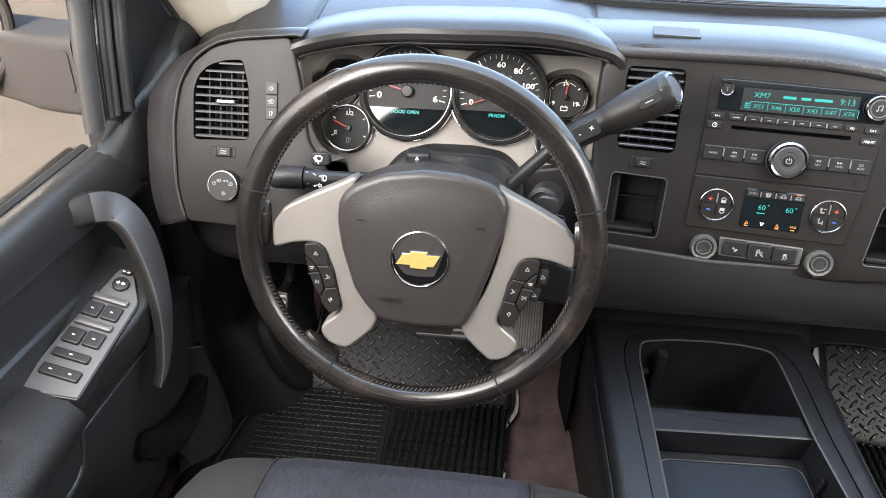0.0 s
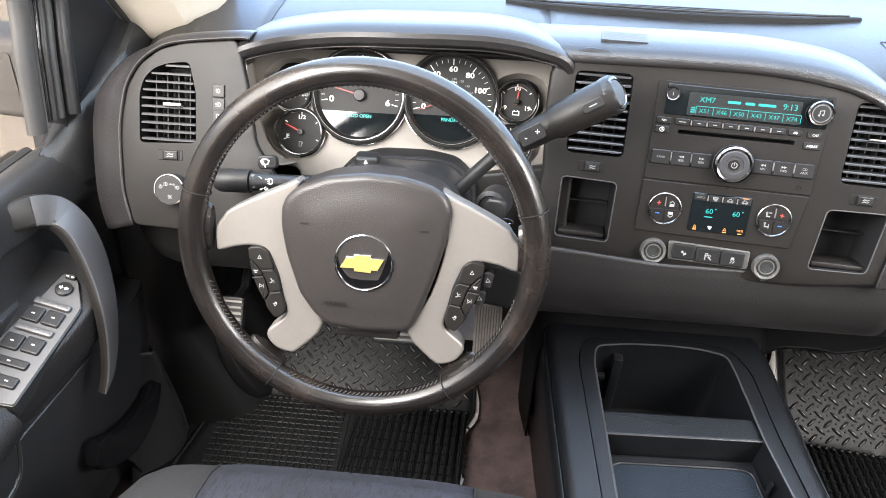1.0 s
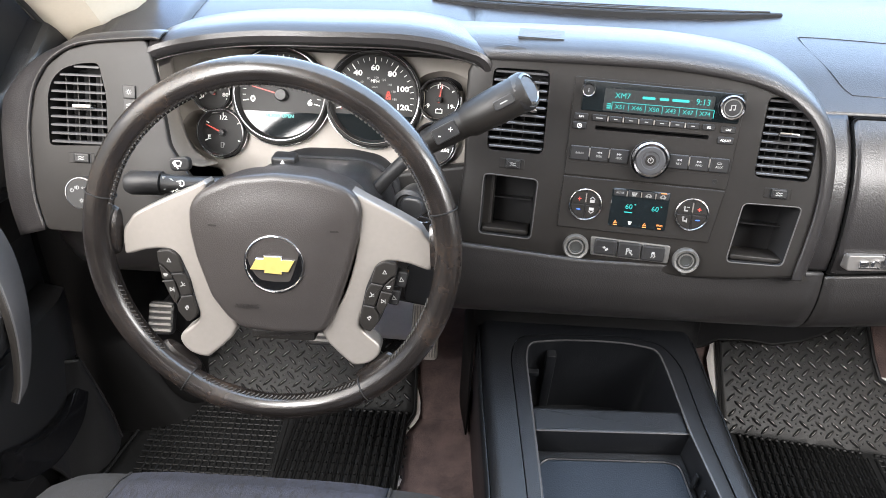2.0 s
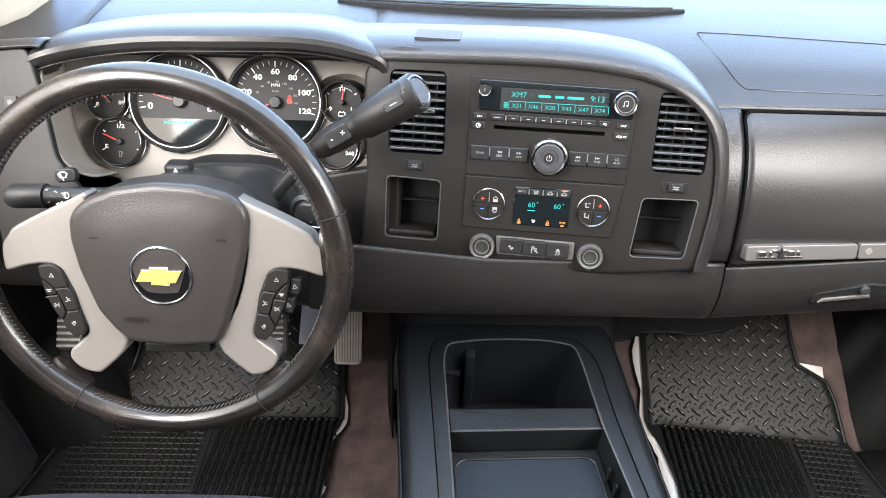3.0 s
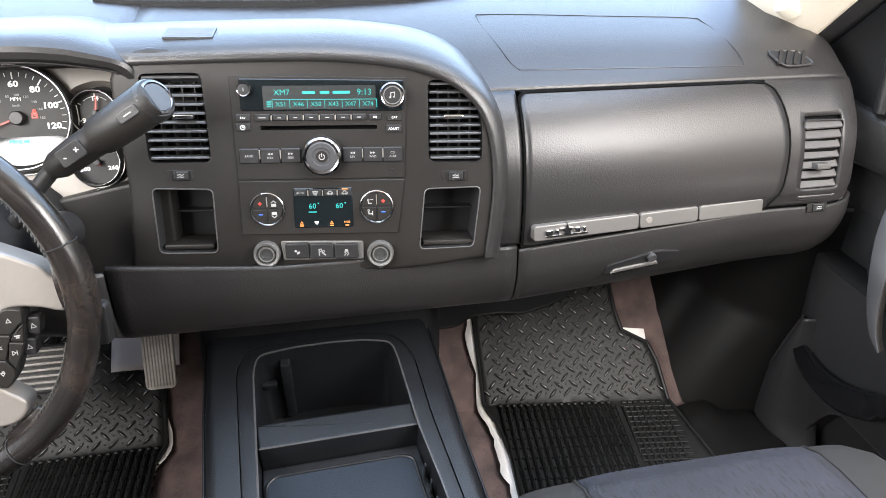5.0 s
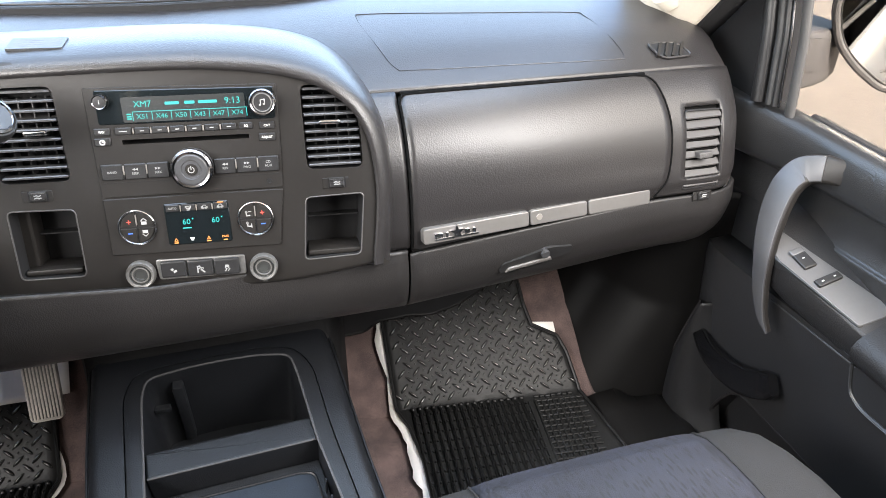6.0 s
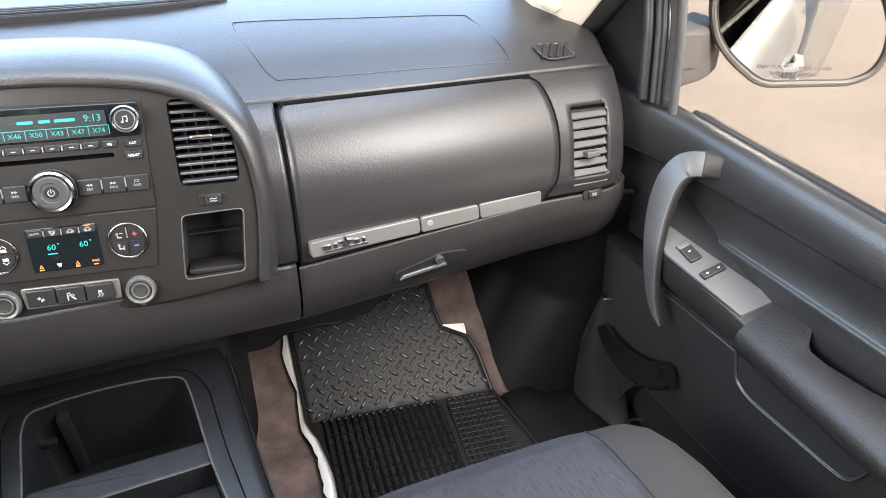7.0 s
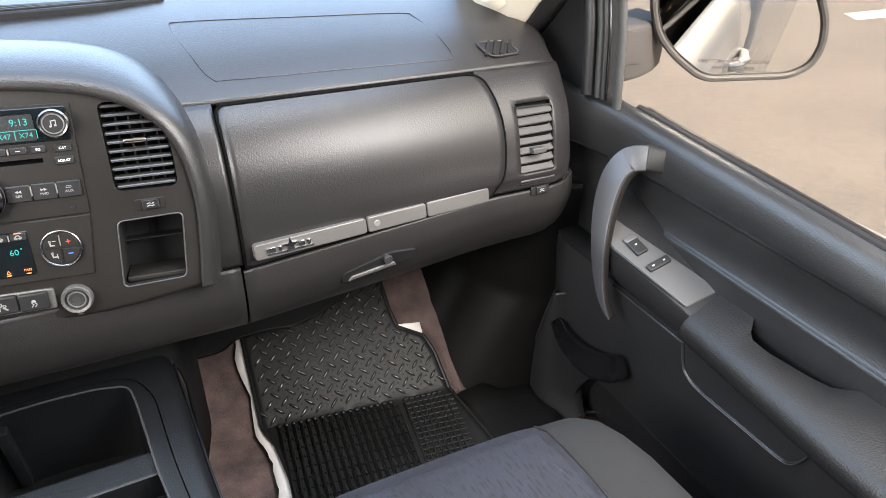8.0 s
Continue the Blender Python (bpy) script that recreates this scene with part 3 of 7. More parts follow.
for i in range(len(ss) - 1):
    for j in range(len(xs) - 1):
        if not (6.36 <= (ss[i] + ss[i + 1]) / 2 <= 8.85 and 0.636 <= (xs[j] + xs[j + 1]) / 2 <= 0.6945):
            endp.faces.new((vs[i][j], vs[i][j + 1], vs[i + 1][j + 1], vs[i + 1][j]))
end_panel = part("end_panel", endp, DASH, dash, thick=0.005)
part("upper_panel", dash_patch(0.200, 0.2405, 4.86, 9.92, 8, 26), DASH, dash, thick=0.006)
part("hood_end_filler", dash_patch(-0.72, -0.615, 1.2, 3.9, 8, 14, 0.0015), DASH, dash, thick=0.004)
part("bulkhead", block(-0.74, 0.20, 0.70, 0.72, 0.36, 0.70, 0.004), MATTE, dash)
lower_panel = part("lower_panel", dash_patch(0.2385, 0.757, 10.25, 16, 30, 26), LOWER, dash, thick=0.006)
part("knee_panel", dash_patch(-0.262, 0.2355, 9.95, 16, 30, 26), LOWER, dash, thick=0.006)
part("driver_knee_panel", dash_patch(-0.785, -0.265, 10.25, 16, 30, 26), LOWER, dash, thick=0.006)


def glove_x(s):
    """Left and right edge of the glove box door at a height on the dash."""
    k = (s - 5.02) / (10.17 - 5.02)
    c = max(0, 1 - k / 0.08)
    left = 0.2425 + 0.008 * (1 - math.sqrt(max(0, 1 - c * c)))
    right = 0.592 + 0.022 * math.sin(math.pi * min(1, k * 1.02)) ** 0.8 - 0.004 * k - 0.014 * (1 - math.sqrt(max(0, 1 - c * c)))
    return left, right


rows = []
for s in sorted(list(np.linspace(5.02, 5.5, 9)) + list(np.linspace(5.5, 10.17, 26))[1:]):
    a, b = glove_x(s)
    rows.append([dash_point(x, s, 0.0022) for x in np.linspace(a, b, 34)])
glove = part("glove_door", grid(rows), DASH, dash, "closed upper glove box door", thick=0.006)
gap = [q[0] for q in rows] + rows[-1][1:] + [q[-1] for q in rows[::-1]][1:] + rows[0][::-1][1:]
# near-black rods in the joints paint the shade of the deep gaps
part("door_gap_shade", tube([q + Vector((0, 0.0004, 0)) for q in gap[::2]], 0.0017, 6, True), VOID, dash)
part("top_gap_shade", tube([dash_point(x, 4.945, -0.0002) for x in np.linspace(0.246, 0.588, 24)], 0.0024, 8), VOID, dash)
TRIM = plane_frame((0.419, 0.5425, 0.5075), (1, 0.030, 0.030), (0, 0.2, 1))
for u0, u1 in ((-0.166, -0.0205), (-0.0190, 0.0655), (0.0670, 0.163)):
    w = u1 - u0
    part("trim_strip", prism(rrect(w, 0.0205, 0.004, 3, (u0 + u1) / 2, 0), 0.004, TRIM, 0.0015, base=-0.012), STRIP, glove, "satin silver trim strip")
part("push_button", lathe([(0, 0.0045), (0.004, 0.0045), (0.0045, 0.004)], at(TRIM, -0.006, 0), 16), SILVER, glove)
badge = bmesh.new()
for k, (u, w, h) in enumerate(((-0.146, 0.014, 0.007), (-0.135, 0.006, 0.007), (-0.108, 0.010, 0.007), (-0.0985, 0.006, 0.007))):
    prism(rrect(w * 0.8, h, 0.001, 1, u, 0), 0.0065, TRIM, 0.0008, bm=badge)
prism([(-0.122 + (0.010 if k % 2 == 0 else 0.0042) * math.sin(math.pi * k / 5), 0.001 + (0.010 if k % 2 == 0 else 0.0042) * math.cos(math.pi * k / 5)) for k in range(10)][::-1], 0.0075, TRIM, bm=badge)
prism(rrect(0.058, 0.002, 0.0005, 1, -0.122, -0.0055), 0.0055, TRIM, bm=badge)
part("badge", badge, CHROME, glove, "small chrome badge with a star")
# lower glove box latch
LATCH = plane_frame((0.4045, 0.5398, 0.4385), (1, 0, 0.10), (0, -0.227, 1))
part("latch", prism(rounded([(-0.036, -0.0065), (0.034, -0.0035), (0.031, 0.0035), (-0.030, 0.001)], 0.002), 0.004, LATCH, 0.002, base=-0.01), STRIP, lower_panel, "silver lower glove box latch")
part("latch_well", prism(rounded([(-0.044, -0.008), (0.060, -0.001), (0.066, 0.012), (0.030, 0.020), (-0.040, 0.008)], 0.006), 0.0012, LATCH, base=-0.02), BLACK, lower_panel)
part("lock", lathe([(0, 0.006), (0.006, 0.006), (0.0065, -0.01)], at(LATCH, 0.022, 0.0125), 16), SLAT, lower_panel)

# ---- centre stack ----
STACK = plane_frame((0, 0.573, 0.6), (1, -0.114, 0), (0, 0.217, 1))
OUT = [(-0.231, -0.02), (-0.222, 0.1275), (-0.061, 0.131), (0.0125, 0.1325), (0.085, 0.1245), (0.135, 0.112), (0.163, 0.099), (0.190, 0.073), (0.206, 0.035), (0.2125, -0.02), (0.2062, -0.100), (0.205, -0.120), (0.195, -0.1215), (0.09, -0.135), (-0.0674, -0.1385), (-0.15, -0.1370), (-0.228, -0.1310), (-0.2385, -0.1290), (-0.2380, -0.112)][::-1]
OUT = [(p.x, p.y) for p in curve_points([(*q, 0) for q in OUT], 4, True)]
VC = rounded([(-0.2035, 0.1055), (-0.1345, 0.1065), (-0.1325, 0.0045), (-0.2035, 0.0045)], 0.009)
VR = rounded([(0.1208, 0.0975), (0.148, 0.096), (0.168, 0.088), (0.181, 0.068), (0.1855, 0.04), (0.1858, 0.0006), (0.1216, 0.0014)], 0.009)
PL = rounded([(-0.2034, -0.0265), (-0.1356, -0.0285), (-0.1367, -0.106), (-0.204, -0.105)], 0.006)
PR = rounded([(0.1173, -0.0325), (0.184, -0.031), (0.1765, -0.106), (0.1103, -0.108)], 0.006)
stack = thing("centre_stack", (0, 0.62, 0.46), "charcoal centre stack bezel with two air vents and two storage pockets", "dashboard panel")
def blend_edge(o, i):
    k = min(1, max(0, (o[1] + 0.10) / 0.05)) * min(1, max(0, (o[0] + 0.21) / 0.03))
    return (o[0] + (i[0] - o[0]) * k, o[1] + (i[1] - o[1]) * k)


SLOT = rrect(0.134, 0.0050, 0.0012, 3, -0.006, 0.0440)
part("bezel", plate([blend_edge(o, i) for o, i in zip(OUT, inset(OUT, 0.008))], [VC, VR, PL, PR, inset(SLOT, -0.0006)], 0.05, STACK, 0.006), BEZEL, stack)
# padded hood running back from the bezel's top and outer edge
edge = curve_points([(*q, 0) for q in ((-0.275, 0.1250), (-0.20, 0.1275), (-0.13, 0.1295), (-0.061, 0.1312), (0.0125, 0.1310), (0.085, 0.1245), (0.130, 0.1135), (0.163, 0.0965), (0.190, 0.0700), (0.206, 0.033), (0.2125, -0.02), (0.2100, -0.07), (0.2052, -0.110), (0.2045, -0.123))], 6)
rows = []
for grow, w in ((-0.013, 0.0004), (-0.008, 0.0002), (-0.003, -0.0018), (0.001, -0.0055), (0.0045, -0.012), (0.0072, -0.022), (0.0090, -0.036), (0.0100, -0.06), (0.0090, -0.09), (0.004, -0.112), (-0.010, -0.128), (-0.05, -0.14)):
    row = []
    for i, p in enumerate(edge):
        d = (edge[min(i + 1, len(edge) - 1)] - edge[max(i - 1, 0)]).normalized()
        n = Vector((-d.y, d.x, 0))
        up = min(1, max(0, (p.y - 0.02) / 0.09))
        row.append(STACK @ (p + n * grow + Vector((0, 0.26 * max(0, -w - 0.012) * up, w))))
    rows.append(row)
part("hood", grid(rows), DASH, stack, "grained padded hood", thick=0.003, sharp=60)


def pocket(pts):
    p = part("pocket", tray(pts, 0.055, at(STACK, 0, 0, -0.001), 0.93), MATTE, stack, "open black storage pocket")
    cx, y0 = sum(q[0] for q in pts) / len(pts), min(q[1] for q in pts)
    x0, x1 = min(q[0] for q in pts), max(q[0] for q in pts)
    part("pocket_lip", prism(rrect(x1 - x0 - 0.008, 0.0065, 0.002, 2, cx - 0.001, y0 + 0.0055), -0.005, STACK, 0.002, base=-0.045), BEZEL, p)
    part("pocket_shelf", prism(rrect(x1 - x0 - 0.010, 0.0016, 0.0006, 1, cx, y0 + 0.043), -0.036, STACK, base=-0.052), BLACK, p)
    part("pocket_rim", tube([STACK @ Vector((x, y, 0.0002)) for x, y in inset(pts, -0.0008)], 0.0009, 6, True), VENT_GREY, p)


pocket(PL)
pocket(PR)


def air_vent(m, pts, tab, slats=10, tilt=4, label="black air vent with horizontal slats", depth=0.035, colour=None, sink=0.008):
    """Louvred vent: liner, slats, upright vanes, tab."""
    c = m @ Vector((sum(q[0] for q in pts) / len(pts), sum(q[1] for q in pts) / len(pts), -0.02))
    v = thing("air_vent", c, label, "air vent", "dashboard air vents")
    part("liner", tray(pts, depth, at(m, 0, 0, -0.0012)), MATTE, v)
    x0, x1 = min(q[0] for q in pts), max(q[0] for q in pts)
    y0, y1 = min(q[1] for q in pts), max(q[1] for q in pts)

    def span(y):
        xs = []
        for a, b in zip(pts, pts[1:] + pts[:1]):
            if (a[1] - y) * (b[1] - y) < 0:
                xs.append(a[0] + (b[0] - a[0]) * (y - a[1]) / (b[1] - a[1]))
        return (min(xs), max(xs)) if len(xs) > 1 else (x0, x1)
    for k in range(slats):
        y = y0 + (y1 - y0) * (k + 0.55) / slats
        a, b = span(y)
        if b - a < 0.01:
            continue
        s = m @ pose((a + b) / 2, y, -sink, tilt - 90, 0, 0)
        part("slat", prism(rrect(b - a - 0.001, 0.012, 0.0015, 1), 0.0013, s, 0.0009, 1, base=-0.0013), colour or SLAT, v)
    for k in range(1, 5):
        x = x0 + (x1 - x0) * k / 5
        part("vane", prism(rrect(0.0014, (y1 - y0) * 0.82, 0.0003, 1, x, (y0 + y1) / 2 - 0.003), -0.016, m, base=-0.030), BLACK, v)
    t = at(m, *tab, -0.002)
    part("tab", prism(rrect(0.0235, 0.0052, 0.002, 3) if not colour else rrect(0.022, 0.0085, 0.002, 3), 0.006 if not colour else 0.011, t, 0.0018, base=-0.006), CHROME if not colour else colour, v, "chrome slide tab" if not colour else "")
    return v


air_vent(STACK, VC, (-0.158, 0.058))
air_vent(STACK, VR, (0.151, 0.055))


def thumbwheel(m, u, v, parent):
    w = part("thumbwheel_plate", prism(rrect(0.031, 0.0125, 0.001, 2, u, v), 0.0008, m, 0.0005, 1), BEZEL, parent)
    part("thumbwheel", prism(rrect(0.018, 0.011, 0.001, 2, u + 0.001, v), 0.0035, m, 0.0015), BLACK, w)
    for k in (-1, 1):
        part("groove", prism(rrect(0.0012, 0.012, 0.0003, 1, u + 0.001 + 0.0102 * k, v), 0.0011, m), MATTE, w)
    part("mark", icon("waves", at(m, u + 0.001, v, 0.0035), 0.0060), DIM_INK, w)


thumbwheel(STACK, -0.1695, -0.0104, stack)
thumbwheel(STACK, 0.1530, -0.0162, stack)

# ---- steering wheel ----
TH = radians(11.4)
WHEEL = plane_frame((-0.424, 0.3996, 0.554), (1, 0, 0), (0, math.sin(TH), math.cos(TH))) @ Matrix.Scale(1.027, 4)
wheel = thing("steering_wheel", WHEEL @ Vector((0, 0, -0.06)), "worn black leather steering wheel with silver spokes", "steering wheel")
RM, RR, RC = 0.1812, 0.0145, -0.0030
rim = part("rim", tube([WHEEL @ Vector((RC + RM * math.cos(a), RM * math.sin(a), 0)) for a in np.linspace(0, 2 * math.pi, 97)[:-1]], RR, 20, True), LEATHER, wheel, "shiny worn leather rim")
HUBP = [(-0.0885, 0.0420), (-0.0815, 0.0545), (-0.0690, 0.0640), (-0.0400, 0.0760), (0.0, 0.0820), (0.0400, 0.0800), (0.0700, 0.0720), (0.0840, 0.0620), (0.0890, 0.0480), (0.0850, 0.0148), (0.0750, -0.0240), (0.0620, -0.0640), (0.0530, -0.0850), (0.0440, -0.0910), (0.0, -0.0935), (-0.0400, -0.0895), (-0.0550, -0.0770), (-0.0710, -0.0543), (-0.0845, -0.0105), (-0.0895, 0.0201)]
hub = part("airbag_cover", prism(rounded(HUBP[::-1], 0.006, 2), 0.002, WHEEL, 0.008, 4, base=-0.045, dome=0.006), HUB, wheel, "grained charcoal airbag cover")
SPOKE = [(-0.070, 0.0660), (-0.0900, 0.0600), (-0.1420, 0.0345), (-0.1530, 0.0235), (-0.1605, 0.0120), (-0.1615, -0.0060), (-0.1585, -0.0140), (-0.1400, -0.0085), (-0.1190, -0.0060), (-0.1070, -0.0110), (-0.0990, -0.0290), (-0.0910, -0.0600), (-0.0865, -0.0800), (-0.0950, -0.0915), (-0.1075, -0.1020), (-0.1090, -0.1120), (-0.1000, -0.1235), (-0.0850, -0.1285), (-0.0740, -0.1240), (-0.046, -0.0900), (-0.070, -0.048), (-0.084, 0.0162)]
for s in (1, -1):
    pts = [(p.x, p.y) for p in curve_points([(x * s, y, 0) for x, y in SPOKE], 3, True)]
    part("spoke", prism(pts, -0.006, WHEEL, 0.0030, 3, base=-0.03), SILVER, wheel, "satin silver spoke")

# ---- centre console ----
console = thing("centre_console", (MID, 0.35, 0.06), "charcoal plastic floor console with a deep bin and an open tray", "centre console")


def console_z(y):
    return 0.268 + 0.185 * (y - 0.47)


CONS = plane_frame((-0.016, 0.40, console_z(0.40)), (1, 0, 0), (0, 1, 0.185))
outer = [(-0.160, -0.46), (0.198, -0.46), (0.176, -0.04), (0.168, 0.034), (0.161, 0.127), (0.150, 0.275), (-0.176, 0.275), (-0.169, 0.122), (-0.158, -0.032)]
SEAM = rounded([(-0.100, -0.36), (0.190, -0.36), (0.1470, -0.039), (0.1300, 0.082), (0.1215, 0.190), (0.100, 0.2300), (0.042, 0.2405), (-0.072, 0.2355), (-0.118, 0.2290), (-0.1300, 0.191), (-0.1150, -0.033)], 0.024, 6)
hole = rounded([(-0.088, -0.345), (0.172, -0.345), (0.1250, -0.018), (0.1095, 0.070), (0.0985, 0.184), (0.0925, 0.2170), (0.052, 0.2262), (0.0, 0.2280), (-0.052, 0.2255), (-0.1010, 0.2170), (-0.1068, 0.187), (-0.1025, 0.100), (-0.0962, -0.030)], 0.013, 5)
part("top_frame", plate(rounded(outer, 0.02), [SEAM], 0.012, CONS, 0.016, 5), CONSOLE, console)
sk = rounded(outer, 0.02)
part("skirt", grid([[CONS @ Vector((x * (1 + gx), y, d)) for x, y in sk] for d, gx in ((-0.011, 0.0), (-0.06, 0.002), (-0.24, 0.004))], closed=True), CONSOLE, console, thick=0.003)
part("inner_frame", plate(inset(SEAM, 0.0012), [hole], 0.008, at(CONS, 0, 0, -0.0006), 0.0016, 2), CONSOLE, console, "raised inner frame of the console")
part("seam_backing", plate(inset(SEAM, -0.006), [inset(SEAM, 0.006)], 0.002, at(CONS, 0, 0, -0.009), 0.0005, 1), MATTE, console)
part("well", tray(inset(hole, -0.0006), 0.150, at(CONS, 0, 0, -0.002), 0.96), CONSOLE, console, "deep black open well")
# paler rod round the well: the rim's highlight put into its colour
part("well_lip_highlight", tube([CONS @ Vector((x, y, -0.0010)) for x, y in inset(hole, 0.0004)], 0.0016, 8, True), SLAT, console)
div = rounded([(-0.1022, 0.102), (-0.0985, 0.0635), (0.1110, 0.0715), (0.1075, 0.108)], 0.003)
part("divider", prism(div, -0.0060, CONS, 0.003, 3, base=-0.145), CONSOLE, console, "bridge between bin and tray")
# paler rod again, painting the highlight along the tray's edge
part("tray_edge_highlight", tube([CONS @ Vector((x, y, -0.0068)) for x, y in ((-0.0980, 0.0642), (0.0, 0.0680), (0.1100, 0.0722))], 0.0013, 8), SLAT, console)
part("tray_floor", prism(rounded([(-0.092, -0.335), (0.165, -0.335), (0.117, 0.000), (0.109, 0.0695), (-0.098, 0.0620)], 0.004), -0.050, CONS, 0.002, base=-0.145), CONSOLE, console)
LINER = rounded([(-0.082, -0.33), (0.152, -0.33), (0.1060, 0.000), (0.1005, 0.046), (0.084, 0.0515), (-0.080, 0.0455), (-0.0925, 0.034)], 0.010, 5)
part("tray_liner", prism(LINER, -0.0440, CONS, 0.002, base=-0.052), TRAY, console, "blue-black rubber tray liner")
part("liner_edge", tube([CONS @ Vector((x, y, -0.0435)) for x, y in LINER], 0.0019, 6, True), CONSOLE, console)
for v in (0.018, -0.006, -0.030):
    part("tray_clip", prism(rrect(0.003, 0.008, 0.001, 2, 0.1135 - v * 0.15, v), -0.018, CONS, 0.002, base=-0.044), CONSOLE, console)
part("bin_rib", prism(rrect(0.015, 0.016, 0.003, 2, -0.064, 0.2150), -0.020, CONS, 0.003, base=-0.140), CONSOLE, console)
part("bin_hook", prism(rrect(0.022, 0.010, 0.002, 2, -0.090, 0.208), -0.055, CONS, 0.002, base=-0.062), CONSOLE, console)
rows = []
for k in np.linspace(0, 1, 12):
    y = 0.640 + 0.085 * k
    z = console_z(0.640) - 0.0035 + 0.150 * k ** 1.7
    a, b = -0.188 - 0.012 * k, 0.137 + 0.022 * k
    rows.append([(a - 0.014, y, 0.07), (a - 0.012, y, z - 0.05), (a - 0.007, y, z - 0.018), (a + 0.003, y, z - 0.005), (a + 0.018, y, z)] + [(x, y, z) for x in np.linspace(a + 0.05, b - 0.05, 6)] + [(b - 0.018, y, z), (b - 0.003, y, z - 0.005), (b + 0.007, y, z - 0.018), (b + 0.012, y, z - 0.05), (b + 0.014, y, 0.07)])
part("dash_bridge", grid(rows), UNDER_SHADE, console, "front of the console rising under the dash", thick=0.003)


# ---- left end of the dash: vent, switches, light knob ----
LEFT = plane_frame((-0.69, 0.544, 0.645), (1, 0, 0), (0, 0.35, 1))
VL = rounded([(0.0275, 0.0585), (0.0034, 0.0561), (-0.0154, 0.0498), (-0.0288, 0.0367), (-0.0347, 0.0184), (-0.0354, -0.0405), (0.0355, -0.0375), (0.0354, 0.0223)], 0.007)
left_panel = thing("dash_end_bezel", (-0.68, 0.56, 0.50), "charcoal outer bezel of the dash beside the driver's door", "dashboard panel")
part("bezel", plate(rounded([(0.0850, 0.0870), (0.020, 0.0800), (-0.0090, 0.0715), (-0.0335, 0.0530), (-0.0500, 0.0255), (-0.0572, -0.0092), (-0.0590, -0.0373), (-0.0562, -0.1000), (-0.0450, -0.1430), (0.0204, -0.1455), (0.195, -0.1435), (0.195, -0.0925), (0.165, -0.0895), (0.1330, -0.0690), (0.1092, -0.0338), (0.0973, 0.0393), (0.0905, 0.0664)][::-1], 0.008), [VL], 0.007, LEFT, 0.0022), BEZEL, left_panel)
air_vent(LEFT, VL, (0.007, 0.007))
edge_l = curve_points([(*q, 0) for q in ((0.1000, 0.0862), (0.0850, 0.0870), (0.020, 0.0800), (-0.0090, 0.0715), (-0.0335, 0.0530), (-0.0500, 0.0255), (-0.0572, -0.0092), (-0.0590, -0.0373), (-0.0562, -0.1000), (-0.0450, -0.1430))], 6)
rows = []
for grow, w in ((-0.0016, -0.0004), (0.0010, -0.0010), (0.0040, -0.0022), (0.016, -0.0045), (0.030, -0.0085), (0.039, -0.0145), (0.0435, -0.026), (0.045, -0.060), (0.045, -0.13)):
    row = []
    for i, p in enumerate(edge_l):
        d = (edge_l[min(i + 1, len(edge_l) - 1)] - edge_l[max(i - 1, 0)]).normalized()
        top = min(1, max(0, (p.y - 0.005) / 0.06))
        k = grow * (1 - 0.78 * top)
        row.append(LEFT @ (p + Vector((d.y, -d.x, 0)) * k + Vector((0, 0.06 * max(0, -w - 0.007) * top, w))))
    rows.append(row)
part("end_cap", grid(rows), DASH, left_panel, "grained rounded end cap", thick=0.004)
part("backing", block(-0.690, -0.570, 0.712, 0.718, 0.50, 0.712, 0.002), MATTE, left_panel)
thumbwheel(LEFT, 0.0031, -0.0535, left_panel)
knob = thing("headlamp_knob", LEFT @ Vector((0.0068, -0.0944, 0.0)), "round black headlamp knob with a chrome edge", "knob")
part("body", lathe([(0.0195, 0), (0.0192, 0.010), (0.0176, 0.0125), (0, 0.0125)], at(LEFT, 0.0068, -0.0944), 32), BLACK, knob)
part("edge", lathe([(0.0192, 0.0112), (0.0188, 0.0132), (0.0179, 0.0133), (0.0177, 0.0120)], at(LEFT, 0.0068, -0.0944), 32), CHROME, knob)
marks = bmesh.new()
for u, v, sign in ((-0.0105, 0.003, "power"), (-0.0045, 0.0065, "lamp"), (0.0040, 0.0065, "arrows"), (0.0100, 0.003, "lamp"), (0.001, -0.0090, "sun")):
    icon(sign, at(LEFT, 0.0068 + u, -0.0944 + v, 0.0126), 0.0048, marks)
part("marks", marks, DIM_INK, knob)
for v, sign in ((0.0264, "sun"), (0.0107, "lamp"), (-0.0035, "pump")):
    sw = part("switch", prism(rrect(0.0150, 0.0148, 0.001, 2, 0.0636, v), 0.0025, LEFT, 0.001), BLACK, left_panel)
    part("mark", icon(sign, at(LEFT, 0.0636, v, 0.0025), 0.0058), DIM_INK, sw)

# ---- hood over the instruments ----
hood = thing("instrument_hood", (-0.43, 0.68, 0.70), "grained charcoal hood over the instrument cluster", "dashboard panel")
lip = curve_points([(-0.612, 0.580, 0.690), (-0.604, 0.572, 0.701), (-0.580, 0.578, 0.7090), (-0.540, 0.592, 0.7150), (-0.484, 0.600, 0.720), (-0.414, 0.600, 0.7225), (-0.313, 0.605, 0.723), (-0.250, 0.612, 0.714), (-0.216, 0.619, 0.700), (-0.212, 0.63, 0.66)], 6)
rows = []
